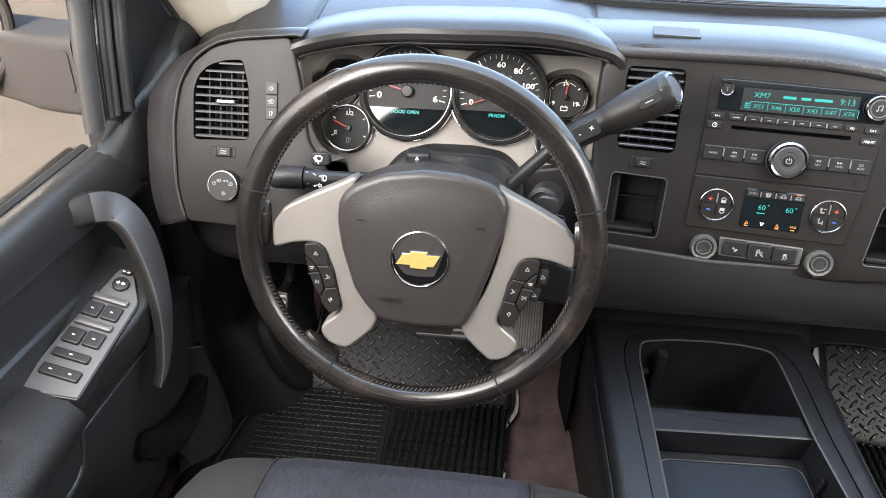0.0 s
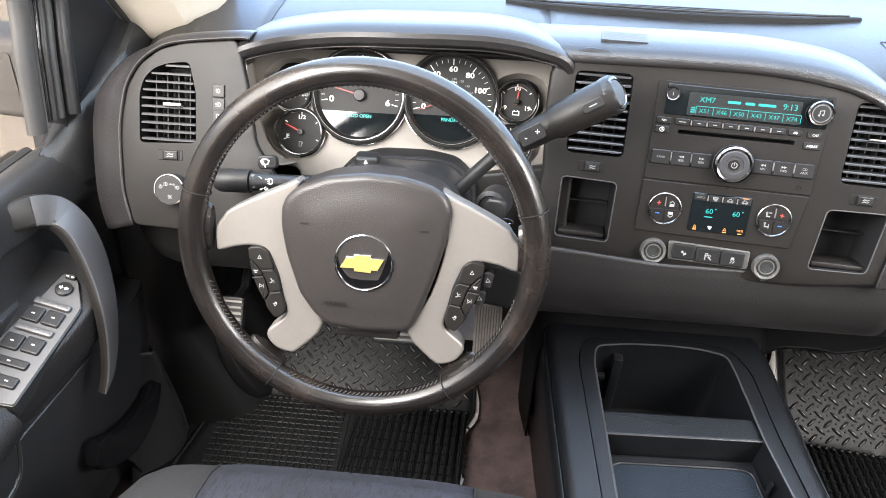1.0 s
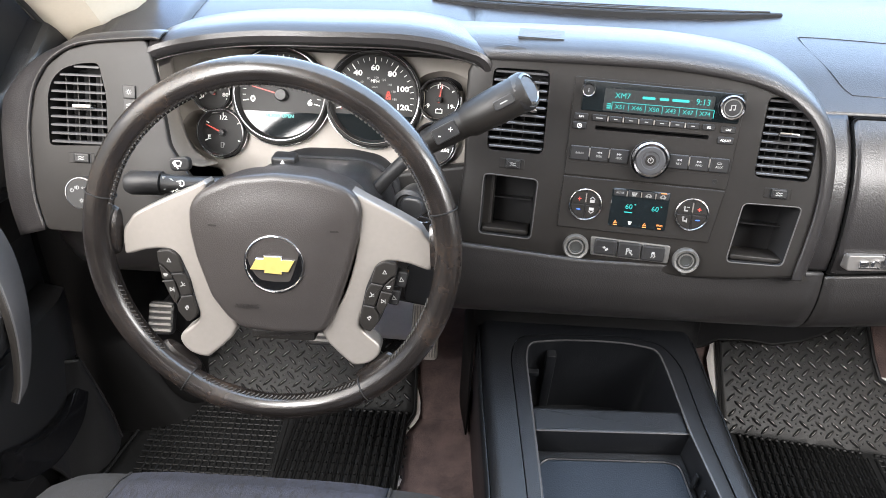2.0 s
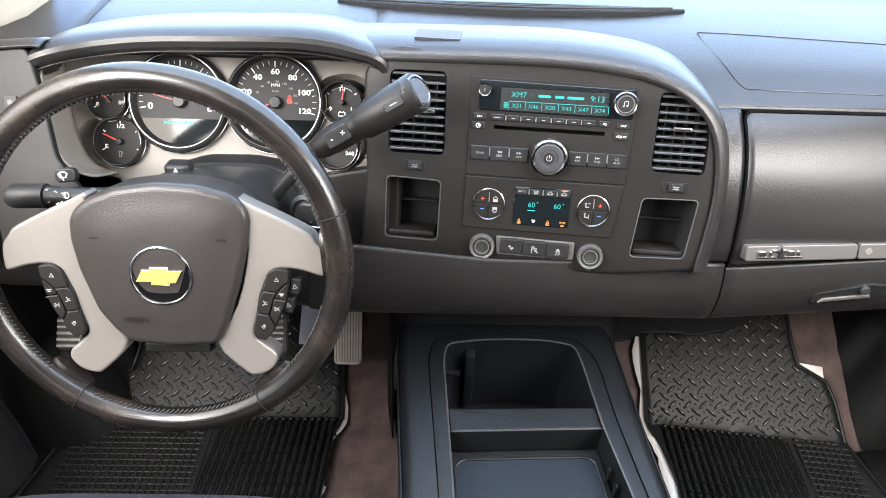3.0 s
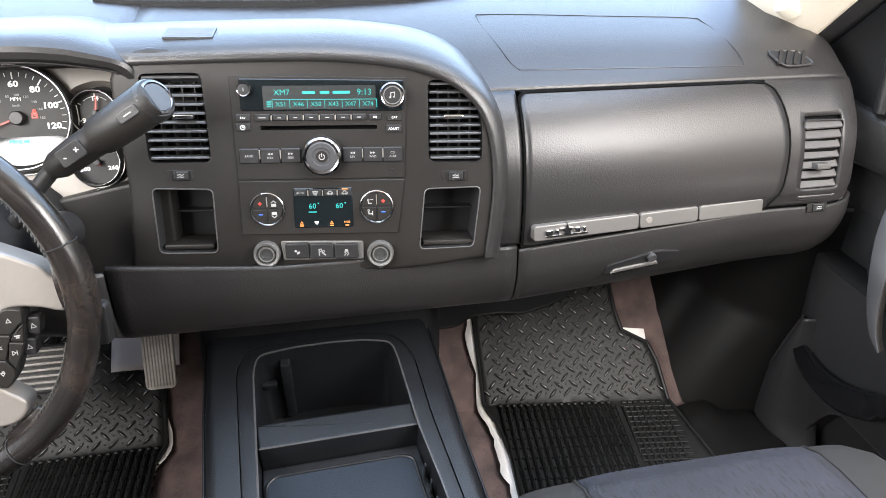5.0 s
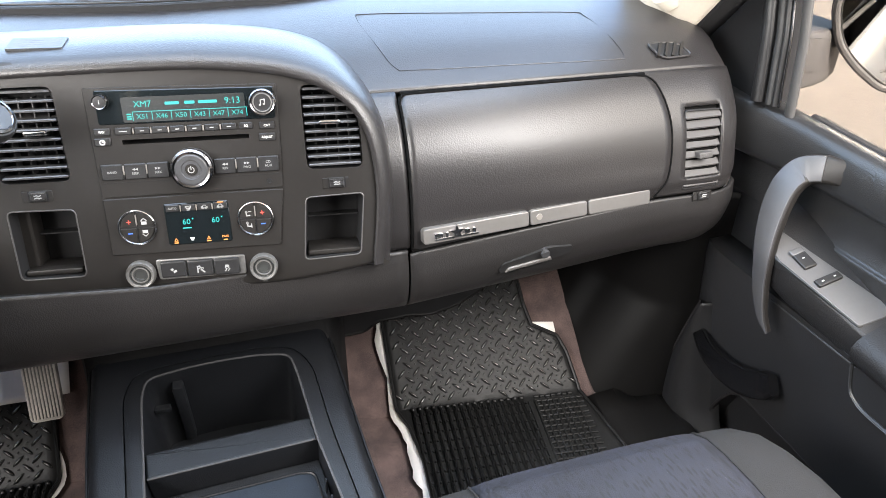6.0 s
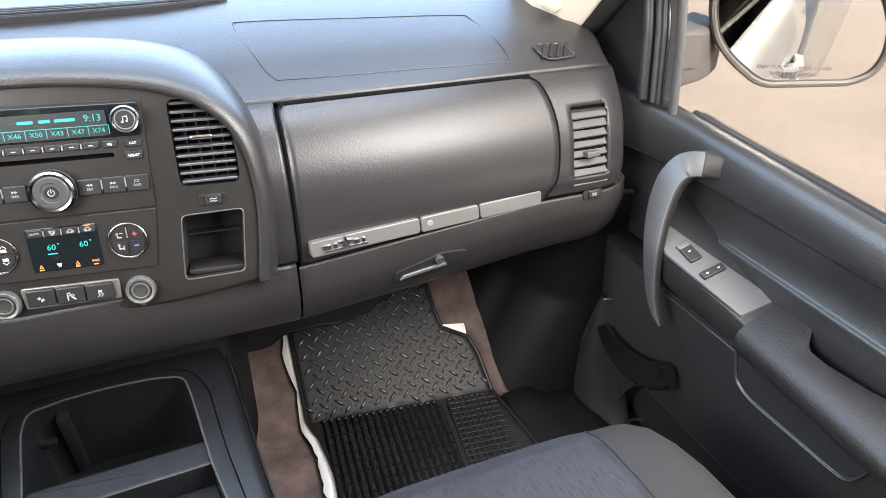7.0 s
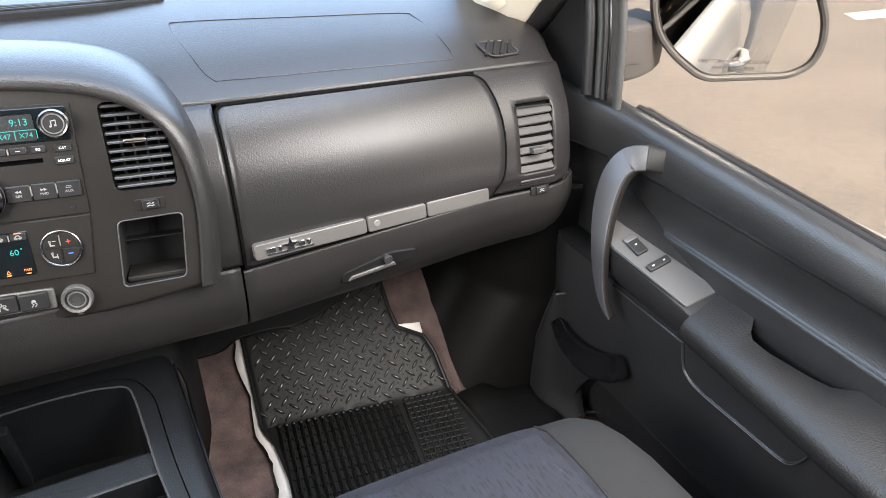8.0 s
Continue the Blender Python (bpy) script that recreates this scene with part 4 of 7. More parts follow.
for dy, dz in ((0.060, -0.006), (0.012, -0.001), (0.002, 0.0), (-0.003, 0.005), (-0.0045, 0.012), (-0.002, 0.0175), (0.006, 0.0220), (0.022, 0.0250), (0.055, 0.0265), (0.10, 0.024), (0.17, 0.012), (0.30, -0.012)):
    row = []
    for p in lip:
        e = min(1, max(0, (abs(p.x + 0.427) - 0.165) / 0.05))
        row.append(p + Vector((0.0 if dz <= 0 else (0.012 * e * (1 if p.x > -0.43 else -1) * min(1, dz / 0.015)), dy, dz * (1 - 0.35 * e))))
    rows.append(row)
part("pad", grid(rows[2:]), DASH, hood, thick=0.003)
part("inner_lip", grid(rows[:3]), DASH, hood, "smooth underside lip", thick=0.002)

# ---- instrument cluster ----
CL = plane_frame((-0.43, 0.675, 0.64), (1, 0, 0), (0, 0.4, 1))
cluster = thing("instrument_cluster", (-0.43, 0.68, 0.58), "silver instrument cluster with round black gauges and chrome rings", "instrument cluster")
FACE = rounded([(-0.208, 0.070), (-0.204, 0.0), (-0.196, -0.06), (-0.172, -0.100), (-0.130, -0.107), (-0.126, -0.128), (0.10, -0.115), (0.185, -0.098), (0.2085, -0.082), (0.216, -0.046), (0.222, 0.072)], 0.014)[::-1]
HOLES = [rounded(p, 0.022, 5) for p in ([(-0.190, -0.052), (-0.174, -0.029), (-0.12, -0.024), (-0.100, -0.05), (-0.115, -0.088), (-0.160, -0.086)], [(-0.188, 0.016), (-0.162, 0.042), (-0.11, 0.042), (-0.10, 0.0), (-0.14, -0.018), (-0.176, -0.014)], [(0.205, -0.016), (0.206, 0.028), (0.17, 0.042), (0.13, 0.03), (0.13, -0.016), (0.16, -0.020)], [(0.198, -0.072), (0.203, -0.038), (0.17, -0.026), (0.125, -0.040), (0.13, -0.082), (0.165, -0.093)])]
part("faceplate", plate(FACE, HOLES, 0.02, CL, 0.004), CLUSTER, cluster)
for h in HOLES:
    part("hollow", tray(h, 0.020, at(CL, 0, 0, -0.0004), 0.72, 0.001), CLUSTER, cluster, "silver hollow round a small gauge")

# silver wing that runs forward from the faceplate to the outer bezel
outer = curve_points([(-0.597, 0.576, 0.697), (-0.597, 0.570, 0.667), (-0.596, 0.560, 0.640), (-0.591, 0.557, 0.619), (-0.583, 0.558, 0.592), (-0.571, 0.583, 0.568), (-0.560, 0.625, 0.555)], 5)
inner = curve_points([CL @ Vector((u, v, 0.002)) for u, v in ((-0.200, 0.058), (-0.194, 0.012), (-0.188, -0.030), (-0.178, -0.060), (-0.166, -0.080), (-0.150, -0.092), (-0.136, -0.098))], 5)
part("side_wing", grid([[a.lerp(b, k) + Vector((-0.010 * math.sin(math.pi * k), 0.006 * math.sin(math.pi * k), 0)) for a, b in zip(outer, inner)] for k in np.linspace(0, 1, 9)]), CLUSTER, cluster, thick=0.002)


def gauge(u, v, r, ticks, numbers, needle, label, lcd="", size=0.011, span=(197, -16), minor=0, ink=None):
    g = part("gauge", lathe([(r * 1.03, -0.022), (r * 1.03, 0.010), (r * 1.00, 0.0150), (r * 0.97, 0.0155), (r * 0.93, 0.013), (r * 0.895, 0.004), (r * 0.89, 0.003), (0, 0.003)], at(CL, u, v), 48), DIAL, cluster, label)
    part("ring", tube([at(CL, u, v) @ Vector((r * 0.955 * math.cos(a), r * 0.955 * math.sin(a), 0.015)) for a in np.linspace(0, 2 * math.pi, 49)[:-1]], r * 0.017 + 0.0004, 8, True), RING, g, "chrome ring")
    part("lower_ring", tube([at(CL, u, v) @ Vector((r * 1.055 * math.cos(a), r * 1.055 * math.sin(a), 0.0055)) for a in np.linspace(radians(170), radians(370), 30)], 0.0012, 8), CHROME, g, "chrome arc under the gauge")
    tk = bmesh.new()
    a0, a1 = span
    for k in range(ticks + 1):
        a = radians(a0 + (a1 - a0) * k / ticks)
        major = not minor or k % minor == 0
        l = r * (0.13 if major else 0.08)
        prism(rrect(l, 0.0014 if major else 0.0006, 0.0003, 1), 0.0036, at(CL, u + math.cos(a) * (r * 0.84 - l / 2), v + math.sin(a) * (r * 0.84 - l / 2), 0, math.degrees(a)), bm=tk)
    part("ticks", tk, WHITE_INK, g)
    for txt, ang in numbers:
        part("number", writing(txt, size, at(CL, u + math.cos(radians(ang)) * r * 0.62, v + math.sin(radians(ang)) * r * 0.62, 0.0034), squeeze=1.2, bold=size * 0.032), WHITE_INK, g)
    if lcd:
        y = -r * 0.47
        chord = [(r * 0.882 * math.cos(a), r * 0.882 * math.sin(a)) for a in np.linspace(radians(203.5), radians(336.5), 22)]
        sc = part("display", prism(chord, 0.0042, at(CL, u, v)), SCREEN, g, "small dark message display")
        part("message", writing(lcd, 0.0064, at(CL, u - 0.002, v + y + 0.002, 0.0045), bold=0.00016), ink or TEAL_DIM, sc)
    n = radians(needle)
    part("needle", prism([(-0.004, -0.0011), (r * 0.74, -0.0004), (r * 0.74, 0.0004), (-0.004, 0.0011)], 0.0082, at(CL, u, v, 0, needle), base=0.0070), RED_GLOW, g, "red needle")
    part("cap", lathe([(r * 0.135, 0.003), (r * 0.13, 0.009), (r * 0.11, 0.011), (0, 0.0112)], at(CL, u, v), 20), BLACK, g)
    return g


gauge(-0.049, -0.003, 0.0635, 24, [(str(k), 190 - 33.8 * k) for k in range(7)], 166, "round tachometer", "HOOD OPEN", 0.0115, (190, -13), 4, TEAL)
spd = gauge(0.076, -0.001, 0.0635, 24, [(str(k * 20), 197 - 35.5 * k) for k in range(7)], 200, "round speedometer", "PRNDM", 0.0098, minor=4, ink=TEAL)
part("unit", writing("MPH", 0.0060, at(CL, 0.076, 0.021, 0.0034)), WHITE_INK, spd)
for k in range(1, 10):
    a = radians(197 - 35.5 * k / 1.609)
    part("small_number", writing(str(20 * k), 0.0042, at(CL, 0.076 + math.cos(a) * 0.0268, -0.001 + math.sin(a) * 0.0268, 0.0034)), DIM_INK, spd)
part("unit", writing("km/h", 0.0042, at(CL, 0.076, 0.0135, 0.0034)), DIM_INK, spd)
part("belt_lamp", icon("belt", at(CL, 0.0945, 0.003, 0.0036), 0.0095), RED_GLOW, spd, "lit red warning lamp")
fuel = gauge(-0.128, -0.057, 0.032, 4, [("E", 200), ("1/2", 90)], 155, "round fuel gauge", size=0.0075, span=(205, -25))
gauge(-0.141, -0.004, 0.026, 4, [("0", 200), ("80", -10)], 130, "round oil pressure gauge", size=0.007, span=(205, -25))
volt = gauge(0.163, 0.001, 0.0275, 4, [("9", 210), ("14", 90), ("19", -30)], 82, "round volt gauge", size=0.0075, span=(205, -25))
gauge(0.158, -0.058, 0.0285, 4, [("100", 205), ("260", -25)], 120, "round temperature gauge", size=0.0065, span=(205, -25))
part("sign", icon("pump", at(CL, -0.128, -0.0735, 0.0036), 0.0070), DIM_INK, fuel)
part("sign", icon("battery", at(CL, 0.163, -0.0135, 0.0036), 0.0085), WHITE_INK, volt)
part("scale_arc", tube([CL @ Vector((0.163 + 0.0195 * math.cos(a), 0.001 + 0.0195 * math.sin(a), 0.0036)) for a in np.linspace(radians(48), radians(132), 14)], 0.0004, 6), WHITE_INK, volt)

# ---- steering column ----
column = thing("steering_column", (-0.42, 0.52, 0.50), "charcoal plastic steering column shroud", "steering column")
rings = []
for y, x0, x1, z0, z1 in ((0.405, -0.478, -0.366, 0.50, 0.590), (0.43, -0.490, -0.338, 0.485, 0.598), (0.49, -0.496, -0.324, 0.475, 0.6035), (0.545, -0.496, -0.320, 0.468, 0.596), (0.60, -0.490, -0.318, 0.46, 0.578), (0.67, -0.485, -0.318, 0.45, 0.56)):
    pts = rounded([(x0, z0), (x1, z0), (x1, z1 - 0.035), (x1 - 0.03, z1), (x0 + 0.03, z1), (x0, z1 - 0.035)], 0.02)
    rings.append([(x, y, z) for x, z in pts])
part("shroud", loft(rings), BLACK, column)
GC = plane_frame((-0.41, 0.605, 0.555), (1, 0, 0), (0, 0.12, 1))
part("gap_cover", prism(rounded([(-0.098, -0.05), (0.100, -0.05), (0.096, -0.004), (0.070, 0.019), (0.030, 0.0255), (-0.035, 0.0245), (-0.072, 0.013), (-0.095, -0.012)], 0.012), 0.0, GC, 0.006, 3, base=-0.05), MATTE, column)
part("side_filler", block(-0.665, -0.50, 0.676, 0.684, 0.46, 0.578, 0.003), BEZEL, column)
hz = part("hazard_switch", block(-0.462, -0.432, 0.535, 0.560, 0.585, 0.6040, 0.004), BLACK, column)
part("mark", prism([(-0.005, -0.004), (0.005, -0.004), (0, 0.005)], 0.0012, plane_frame((-0.447, 0.5348, 0.5965), (1, 0, 0), (0, 0.2, 1))), WHITE_INK, hz)
stalk = thing("indicator_stalk", (-0.55, 0.49, 0.585), "black indicator and wiper stalk with white marks", "stalk")
part("arm", tube(curve_points([(-0.480, 0.50, 0.584), (-0.53, 0.487, 0.586), (-0.572, 0.481, 0.588)], 4), lambda k: 0.0085 + 0.003 * k, 14), BLACK, stalk)
part("knob", tube([(-0.572, 0.481, 0.588), (-0.574, 0.481, 0.588), (-0.590, 0.480, 0.588), (-0.606, 0.479, 0.588), (-0.612, 0.479, 0.588)], lambda k: 0.0138 - 0.003 * (k > 0.95), 18), BLACK, stalk)
SM = plane_frame((-0.54, 0.4733, 0.589), (1, -0.1, 0), (0, 0.3, 1))
for k in range(4):
    part("ring_mark", prism(rrect(0.0026, 0.0022, 0.0004, 1, -0.027 + 0.0004 * k, 0.0085 - 0.0042 * k), 0.0040, SM, base=-0.004), DIM_INK, stalk)
for u, v, w, sign, size in ((-0.021, 0.0040, 0.0012, "lamp", 0.0080), (-0.008, 0.0035, 0.0006, "lamp", 0.0080), (-0.015, -0.0055, 0.0008, "arrows", 0.0085), (-0.046, 0.0, 0.0035, "wiper", 0.011)):
    part("mark", icon(sign, at(SM, u, v, w), size), WHITE_INK, stalk)
part("wiper_lever", prism(rrect(0.024, 0.016, 0.006, 4), 0.004, plane_frame((-0.558, 0.505, 0.603), (1, 0, 0.1), (0, 0.3, 1)), 0.002, base=-0.004), BLACK, stalk)
part("wiper_mark", icon("wiper", plane_frame((-0.560, 0.5005, 0.604), (1, 0, 0.1), (0, 0.3, 1)), 0.010), WHITE_INK, stalk)

# ---- column shifter ----
shifter = thing("gear_lever", (-0.30, 0.527, 0.60), "charcoal column gear lever with a silver end cap", "gear lever")
part("stem", tube(curve_points([(-0.335, 0.527, 0.570), (-0.316, 0.527, 0.594), (-0.292, 0.527, 0.620), (-0.278, 0.527, 0.634)], 5), 0.0085, 12), BLACK, shifter)
axis = (Vector((-0.158, 0.527, 0.7075)) - Vector((-0.278, 0.527, 0.634)))
SH = plane_frame((-0.278, 0.527, 0.634), (0, 1, 0), (-axis.z, 0, axis.x))
SH = Matrix.Translation((-0.278, 0.527, 0.634)) @ axis.to_track_quat("Z", "Y").to_matrix().to_4x4()
part("grip", lathe([(0, -0.006), (0.010, -0.004), (0.0145, 0.006), (0.0165, 0.03), (0.0165, 0.052), (0.0172, 0.056), (0.0200, 0.062), (0.0215, 0.10), (0.0215, 0.128), (0.0195, 0.132), (0, 0.132)], SH, 28), BEZEL, shifter)
tilted = (axis.normalized() - Vector((0, 1, -0.35)).normalized() * 0.55).normalized()
SE = Matrix.Translation(Vector((-0.278, 0.527, 0.634)) + axis.normalized() * 0.128) @ tilted.to_track_quat("Z", "Y").to_matrix().to_4x4()
part("collar", lathe([(0.0205, -0.012), (0.0224, -0.006), (0.0224, 0.003), (0.0205, 0.0065), (0.0185, 0.0070)], SE, 28), BLACK, shifter)
part("cap_ring", lathe([(0.0190, 0.0060), (0.0184, 0.0084), (0.0160, 0.0092), (0.0150, 0.0080)], SE, 28), RING, shifter)
part("end_cap", lathe([(0.0156, 0.0060), (0.0148, 0.0082), (0, 0.0088)], SE, 28), PULL, shifter, "silver end cap")
out_dir = (-Vector((0, 1, -0.35))).normalized()
for s, w, l, nm, txt in ((0.030, 0.018, 0.030, "rocker", "+"), (0.103, 0.011, 0.024, "button", "")):
    o = Vector((-0.278, 0.527, 0.634)) + axis.normalized() * s + out_dir * (0.0150 if s < 0.05 else 0.0195)
    f = plane_frame(o, axis.normalized(), out_dir.cross(axis.normalized()))
    k = part(nm, prism(rrect(l, w, 0.003, 3), 0.0032, f, 0.001, base=-0.006), BLACK, shifter)
    if txt:
        part("mark", writing("+", 0.011, at(f, 0.007, 0, 0.0034, -30)), WHITE_INK, k)
        part("mark", writing("-", 0.011, at(f, -0.007, 0, 0.0034, -30)), WHITE_INK, k)
    else:
        part("mark", bars(at(f, 0, 0, 0.0033), 0.009, 0.0024, 1), DIM_INK, k)

# ---- ignition and key ----
key = thing("ignition_key", (-0.285, 0.52, 0.56), "black car key in the ignition with an orange tag", "key")
KF = plane_frame((-0.292, 0.505, 0.566), (1, -0.25, 0), (0, 0.2, 1))
part("ignition_lock", lathe([(0.020, -0.03), (0.019, 0.004), (0.014, 0.007), (0.012, 0.005), (0, 0.005)], KF, 24), BLACK, key)
part("key_head", prism(rrect(0.027, 0.024, 0.009, 4, 0.008, 0.001), 0.016, KF, 0.003, base=0.006), BLACK, key)
part("ring", tube([KF @ Vector((0.020 + 0.011 * math.cos(a), -0.012, 0.012 + 0.011 * math.sin(a))) for a in np.linspace(0, 2 * math.pi, 25)[:-1]], 0.0009, 6, True), CHROME, key)
TAG = material("orange_tag", (0.75, 0.22, 0.03), 0.4)
part("tag", prism(rrect(0.013, 0.036, 0.002, 2, 0.024, -0.046), 0.008, KF, 0.0005, base=0.006), TAG, key, "orange plastic tag")
part("fob", prism(rrect(0.045, 0.050, 0.006, 3, 0.026, -0.098), 0.004, KF, 0.003, base=-0.008), BLACK, key)
part("strap", tube([KF @ Vector(q) for q in ((0.020, -0.022, 0.01), (0.026, -0.06, 0.004), (0.028, -0.08, 0.0))], 0.0012, 6), BLACK, key)

# ---- steering wheel details ----
E = at(WHEEL, 0.0003, -0.0112, 0.0068)
emb = part("emblem", lathe([(0.0312, -0.004), (0.0312, 0.0010), (0.0303, 0.0018), (0.0292, 0.0012), (0.0288, 0.0006), (0, 0.0006)], E, 40), GLOSS, hub, "round black emblem")
part("emblem_ring", tube([E @ Vector((0.0300 * math.cos(a), 0.0300 * math.sin(a), 0.0012)) for a in np.linspace(0, 2 * math.pi, 41)[:-1]], 0.0013, 8, True), CHROME, emb)
SIGN = [(-0.0245, -0.0060), (-0.0096, -0.0060), (-0.0096, -0.0092), (0.0078, -0.0100), (0.0078, -0.0068), (0.0150, -0.0070), (0.0215, 0.0055), (0.0074, 0.0055), (0.0074, 0.0085), (-0.0098, 0.0085), (-0.0098, 0.0055), (-0.0180, 0.0055)]
part("emblem_edge", prism(inset(SIGN, -0.0011), 0.0026, E, 0.0006, 1), CHROME, emb)
part("emblem_bar", prism(SIGN, 0.0034, E, 0.0005, 1), GOLD, emb, "plain gold sign")
part("filler", prism(rounded([(-0.40, -0.145), (-0.19, -0.145), (-0.19, -0.02), (-0.22, -0.02), (-0.40, -0.06)], 0.01), -0.022, STACK, 0.004, base=-0.05), BEZEL, stack)
part("emboss", writing("AIRBAG", 0.0075, at(WHEEL, -0.030, -0.060, 0.0068)), BEZEL, hub)
for u in (-0.062, 0.062):
    part("horn_mark", bars(at(WHEEL, u, 0.0265, 0.0055), 0.009, 0.004, 1), BEZEL, hub)
part("lower_cap", prism(rrect(0.070, 0.012, 0.003, 3, 0.002, -0.100), -0.012, WHEEL, 0.003, base=-0.03), BEZEL, wheel)
for a in (163, 17, -57.5, -122.5):
    c = WHEEL @ Vector((RC + RM * math.cos(radians(a)), RM * math.sin(radians(a)), 0))
    d = (WHEEL.to_3x3() @ Vector((-math.sin(radians(a)), math.cos(radians(a)), 0)))
    e1, e2 = WHEEL.to_3x3().col[2], d.cross(WHEEL.to_3x3().col[2])
    part("seam", tube([c + (e1 * math.cos(b) + e2 * math.sin(b)) * (RR + 0.0001) for b in np.linspace(0, 2 * math.pi, 25)[:-1]], 0.0008, 6, True), MATTE, rim)
st = bmesh.new()
for k in range(210):
    a = 2 * math.pi * k / 210
    if any(abs((math.degrees(a) - c + 180) % 360 - 180) < 14 for c in (0, 180)) or any(abs((math.degrees(a) - c + 180) % 360 - 180) < 8 for c in (232, 308)):
        continue
    r1, r2 = RM - RR * 0.93, RM - RR * 0.985
    a2 = a + 0.016
    tube([WHEEL @ Vector((RC + r1 * math.cos(a), r1 * math.sin(a), 0.0075)), WHEEL @ Vector((RC + r2 * math.cos(a2), r2 * math.sin(a2), 0.0025))], 0.00075, 5, bm=st)
THREAD = material("grey_thread", (0.035, 0.033, 0.03), 0.6)
part("stitching", st, THREAD, rim, "grey inner stitching", kind="stuff")
# leather wraps over the spoke ends
for a, half in ((4, 13), (176, 13), (-50.5, 11), (-129.5, 11)):
    pts = [WHEEL @ Vector((RC + RM * math.cos(radians(b)), RM * math.sin(radians(b)), -0.001)) for b in np.linspace(a - half, a + half, 9)]
    cdir = WHEEL.to_3x3() @ Vector((math.cos(radians(a)), math.sin(radians(a)), 0))
    c = WHEEL @ Vector((RC + RM * math.cos(radians(a)), RM * math.sin(radians(a)), -0.008))
    wide = 0.036 if abs(a) < 20 or abs(a) > 160 else 0.034
    part("spoke_wrap", tube([c + cdir * d for d in (0.010, 0.004, -0.004, -0.012, -0.0165, -0.019)], lambda k: wide * (1.05 - 0.36 * k ** 0.6), 20, flat=0.34, side=tuple(WHEEL.to_3x3().col[2])), LEATHER, rim)


def button_pod(s):
    """Five keys with thin joints in a spoke's window; s is the side."""
    m = WHEEL
    pts = [(0.1034, -0.0095), (0.1119, -0.0044), (0.1262, -0.0065), (0.1252, -0.0203), (0.1216, -0.0397), (0.1085, -0.0734), (0.0989, -0.0868), (0.0895, -0.0822), (0.0861, -0.0741), (0.0930, -0.0356)]
    p = part("button_pod", prism(rounded([(x * s, y) for x, y in pts], 0.005), -0.0046, m, 0.002, base=-0.02), MATTE, wheel, "black button pod")
    keys = (([(0.1036, -0.0100), (0.1119, -0.0050), (0.1256, -0.0070), (0.1247, -0.0198), (0.1205, -0.0215), (0.1125, -0.0305), (0.0985, -0.0290)], (0.1130, -0.0165), "up"),
            ([(0.0980, -0.0305), (0.1118, -0.0320), (0.1080, -0.0400), (0.1030, -0.0560), (0.0912, -0.0535), (0.0935, -0.0400)], (0.1000, -0.0425), "voice"),
            ([(0.1245, -0.0215), (0.1216, -0.0385), (0.1100, -0.0370), (0.1140, -0.0305), (0.1210, -0.0230)], (0.1175, -0.0330), "bars"),
            ([(0.1211, -0.0400), (0.1165, -0.0530), (0.1098, -0.0660), (0.1045, -0.0575), (0.1092, -0.0385)], (0.1120, -0.0490), "next"),
            ([(0.0908, -0.0550), (0.1030, -0.0575), (0.1085, -0.0672), (0.1075, -0.0740), (0.0985, -0.0858), (0.0900, -0.0815), (0.0867, -0.0738)], (0.0975, -0.0690), "down"))
    for poly, mid, sign in keys:
        b = part("button", prism(rounded([(x * s, y) for x, y in poly], 0.0025, 3), -0.0016, m, 0.0012, base=-0.012), BEZEL, p)
        part("mark", icon(sign, at(m, mid[0] * s, mid[1], -0.0015), 0.0050), DIM_INK, b)
    for u, v in ((0.1050, -0.0306), (0.0970, -0.0556), (0.1155, -0.0392)):
        part("joint_glint", prism(rrect(0.0120, 0.0010, 0.0004, 1), -0.0012, at(m, u * s, v, 0, -9 * s)), VENT_GREY, p)
    if s > 0:
        for v in (-0.026, -0.047):
            sb = part("side_button", prism(rrect(0.012, 0.018, 0.003, 3), -0.008, at(m, 0.1300 - (-0.026 - v) * 0.35, v, 0, -10), 0.002, base=-0.02), BLACK, p)
            part("mark", icon("up", at(m, 0.1300 - (-0.026 - v) * 0.35, v, -0.0079, 10), 0.0055), DIM_INK, sb)


button_pod(1)
button_pod(-1)

# ---- radio ----
radio = thing("car_radio", STACK @ Vector((-0.005, 0.04, -0.03)), "charcoal car radio with a teal display", "radio")
S2 = at(STACK, 0, 0, 0.0003)
face = part("faceplate", plate(rounded([(-0.1042, 0.1028), (0.0958, 0.1000), (0.0925, -0.0169), (-0.1038, -0.0166)][::-1], 0.002), [SLOT], 0.012, at(S2, 0, 0, 0.0018), 0.0006, 1), BEZEL, radio)
scr = part("screen", prism(rounded([(-0.0935, 0.0998), (0.0925, 0.0972), (0.0915, 0.0625), (-0.0935, 0.0635)][::-1], 0.003), 0.0032, S2, 0.0008, 1), SCREEN, radio, "glossy black screen with teal writing")
part("backlight", prism(rrect(0.128, 0.0265, 0.001, 1, -0.0035, 0.0785), 0.0034, S2), TEAL_BACK, scr)
part("text", writing("XM7", 0.0092, at(S2, -0.046, 0.0840, 0.0036)), TEAL, scr)
for u, w in ((-0.0155, 0.015), (0.0025, 0.011), (0.0215, 0.020)):
    part("text", bars(at(S2, u, 0.0840, 0.0036), w, 0.0058, 1), TEAL, scr)
part("text", writing("9:13", 0.0100, at(S2, 0.0475, 0.0840, 0.0036)), TEAL, scr)
part("text", bars(at(S2, -0.0610, 0.0713, 0.0036), 0.005, 0.0025, 3), TEAL, scr)
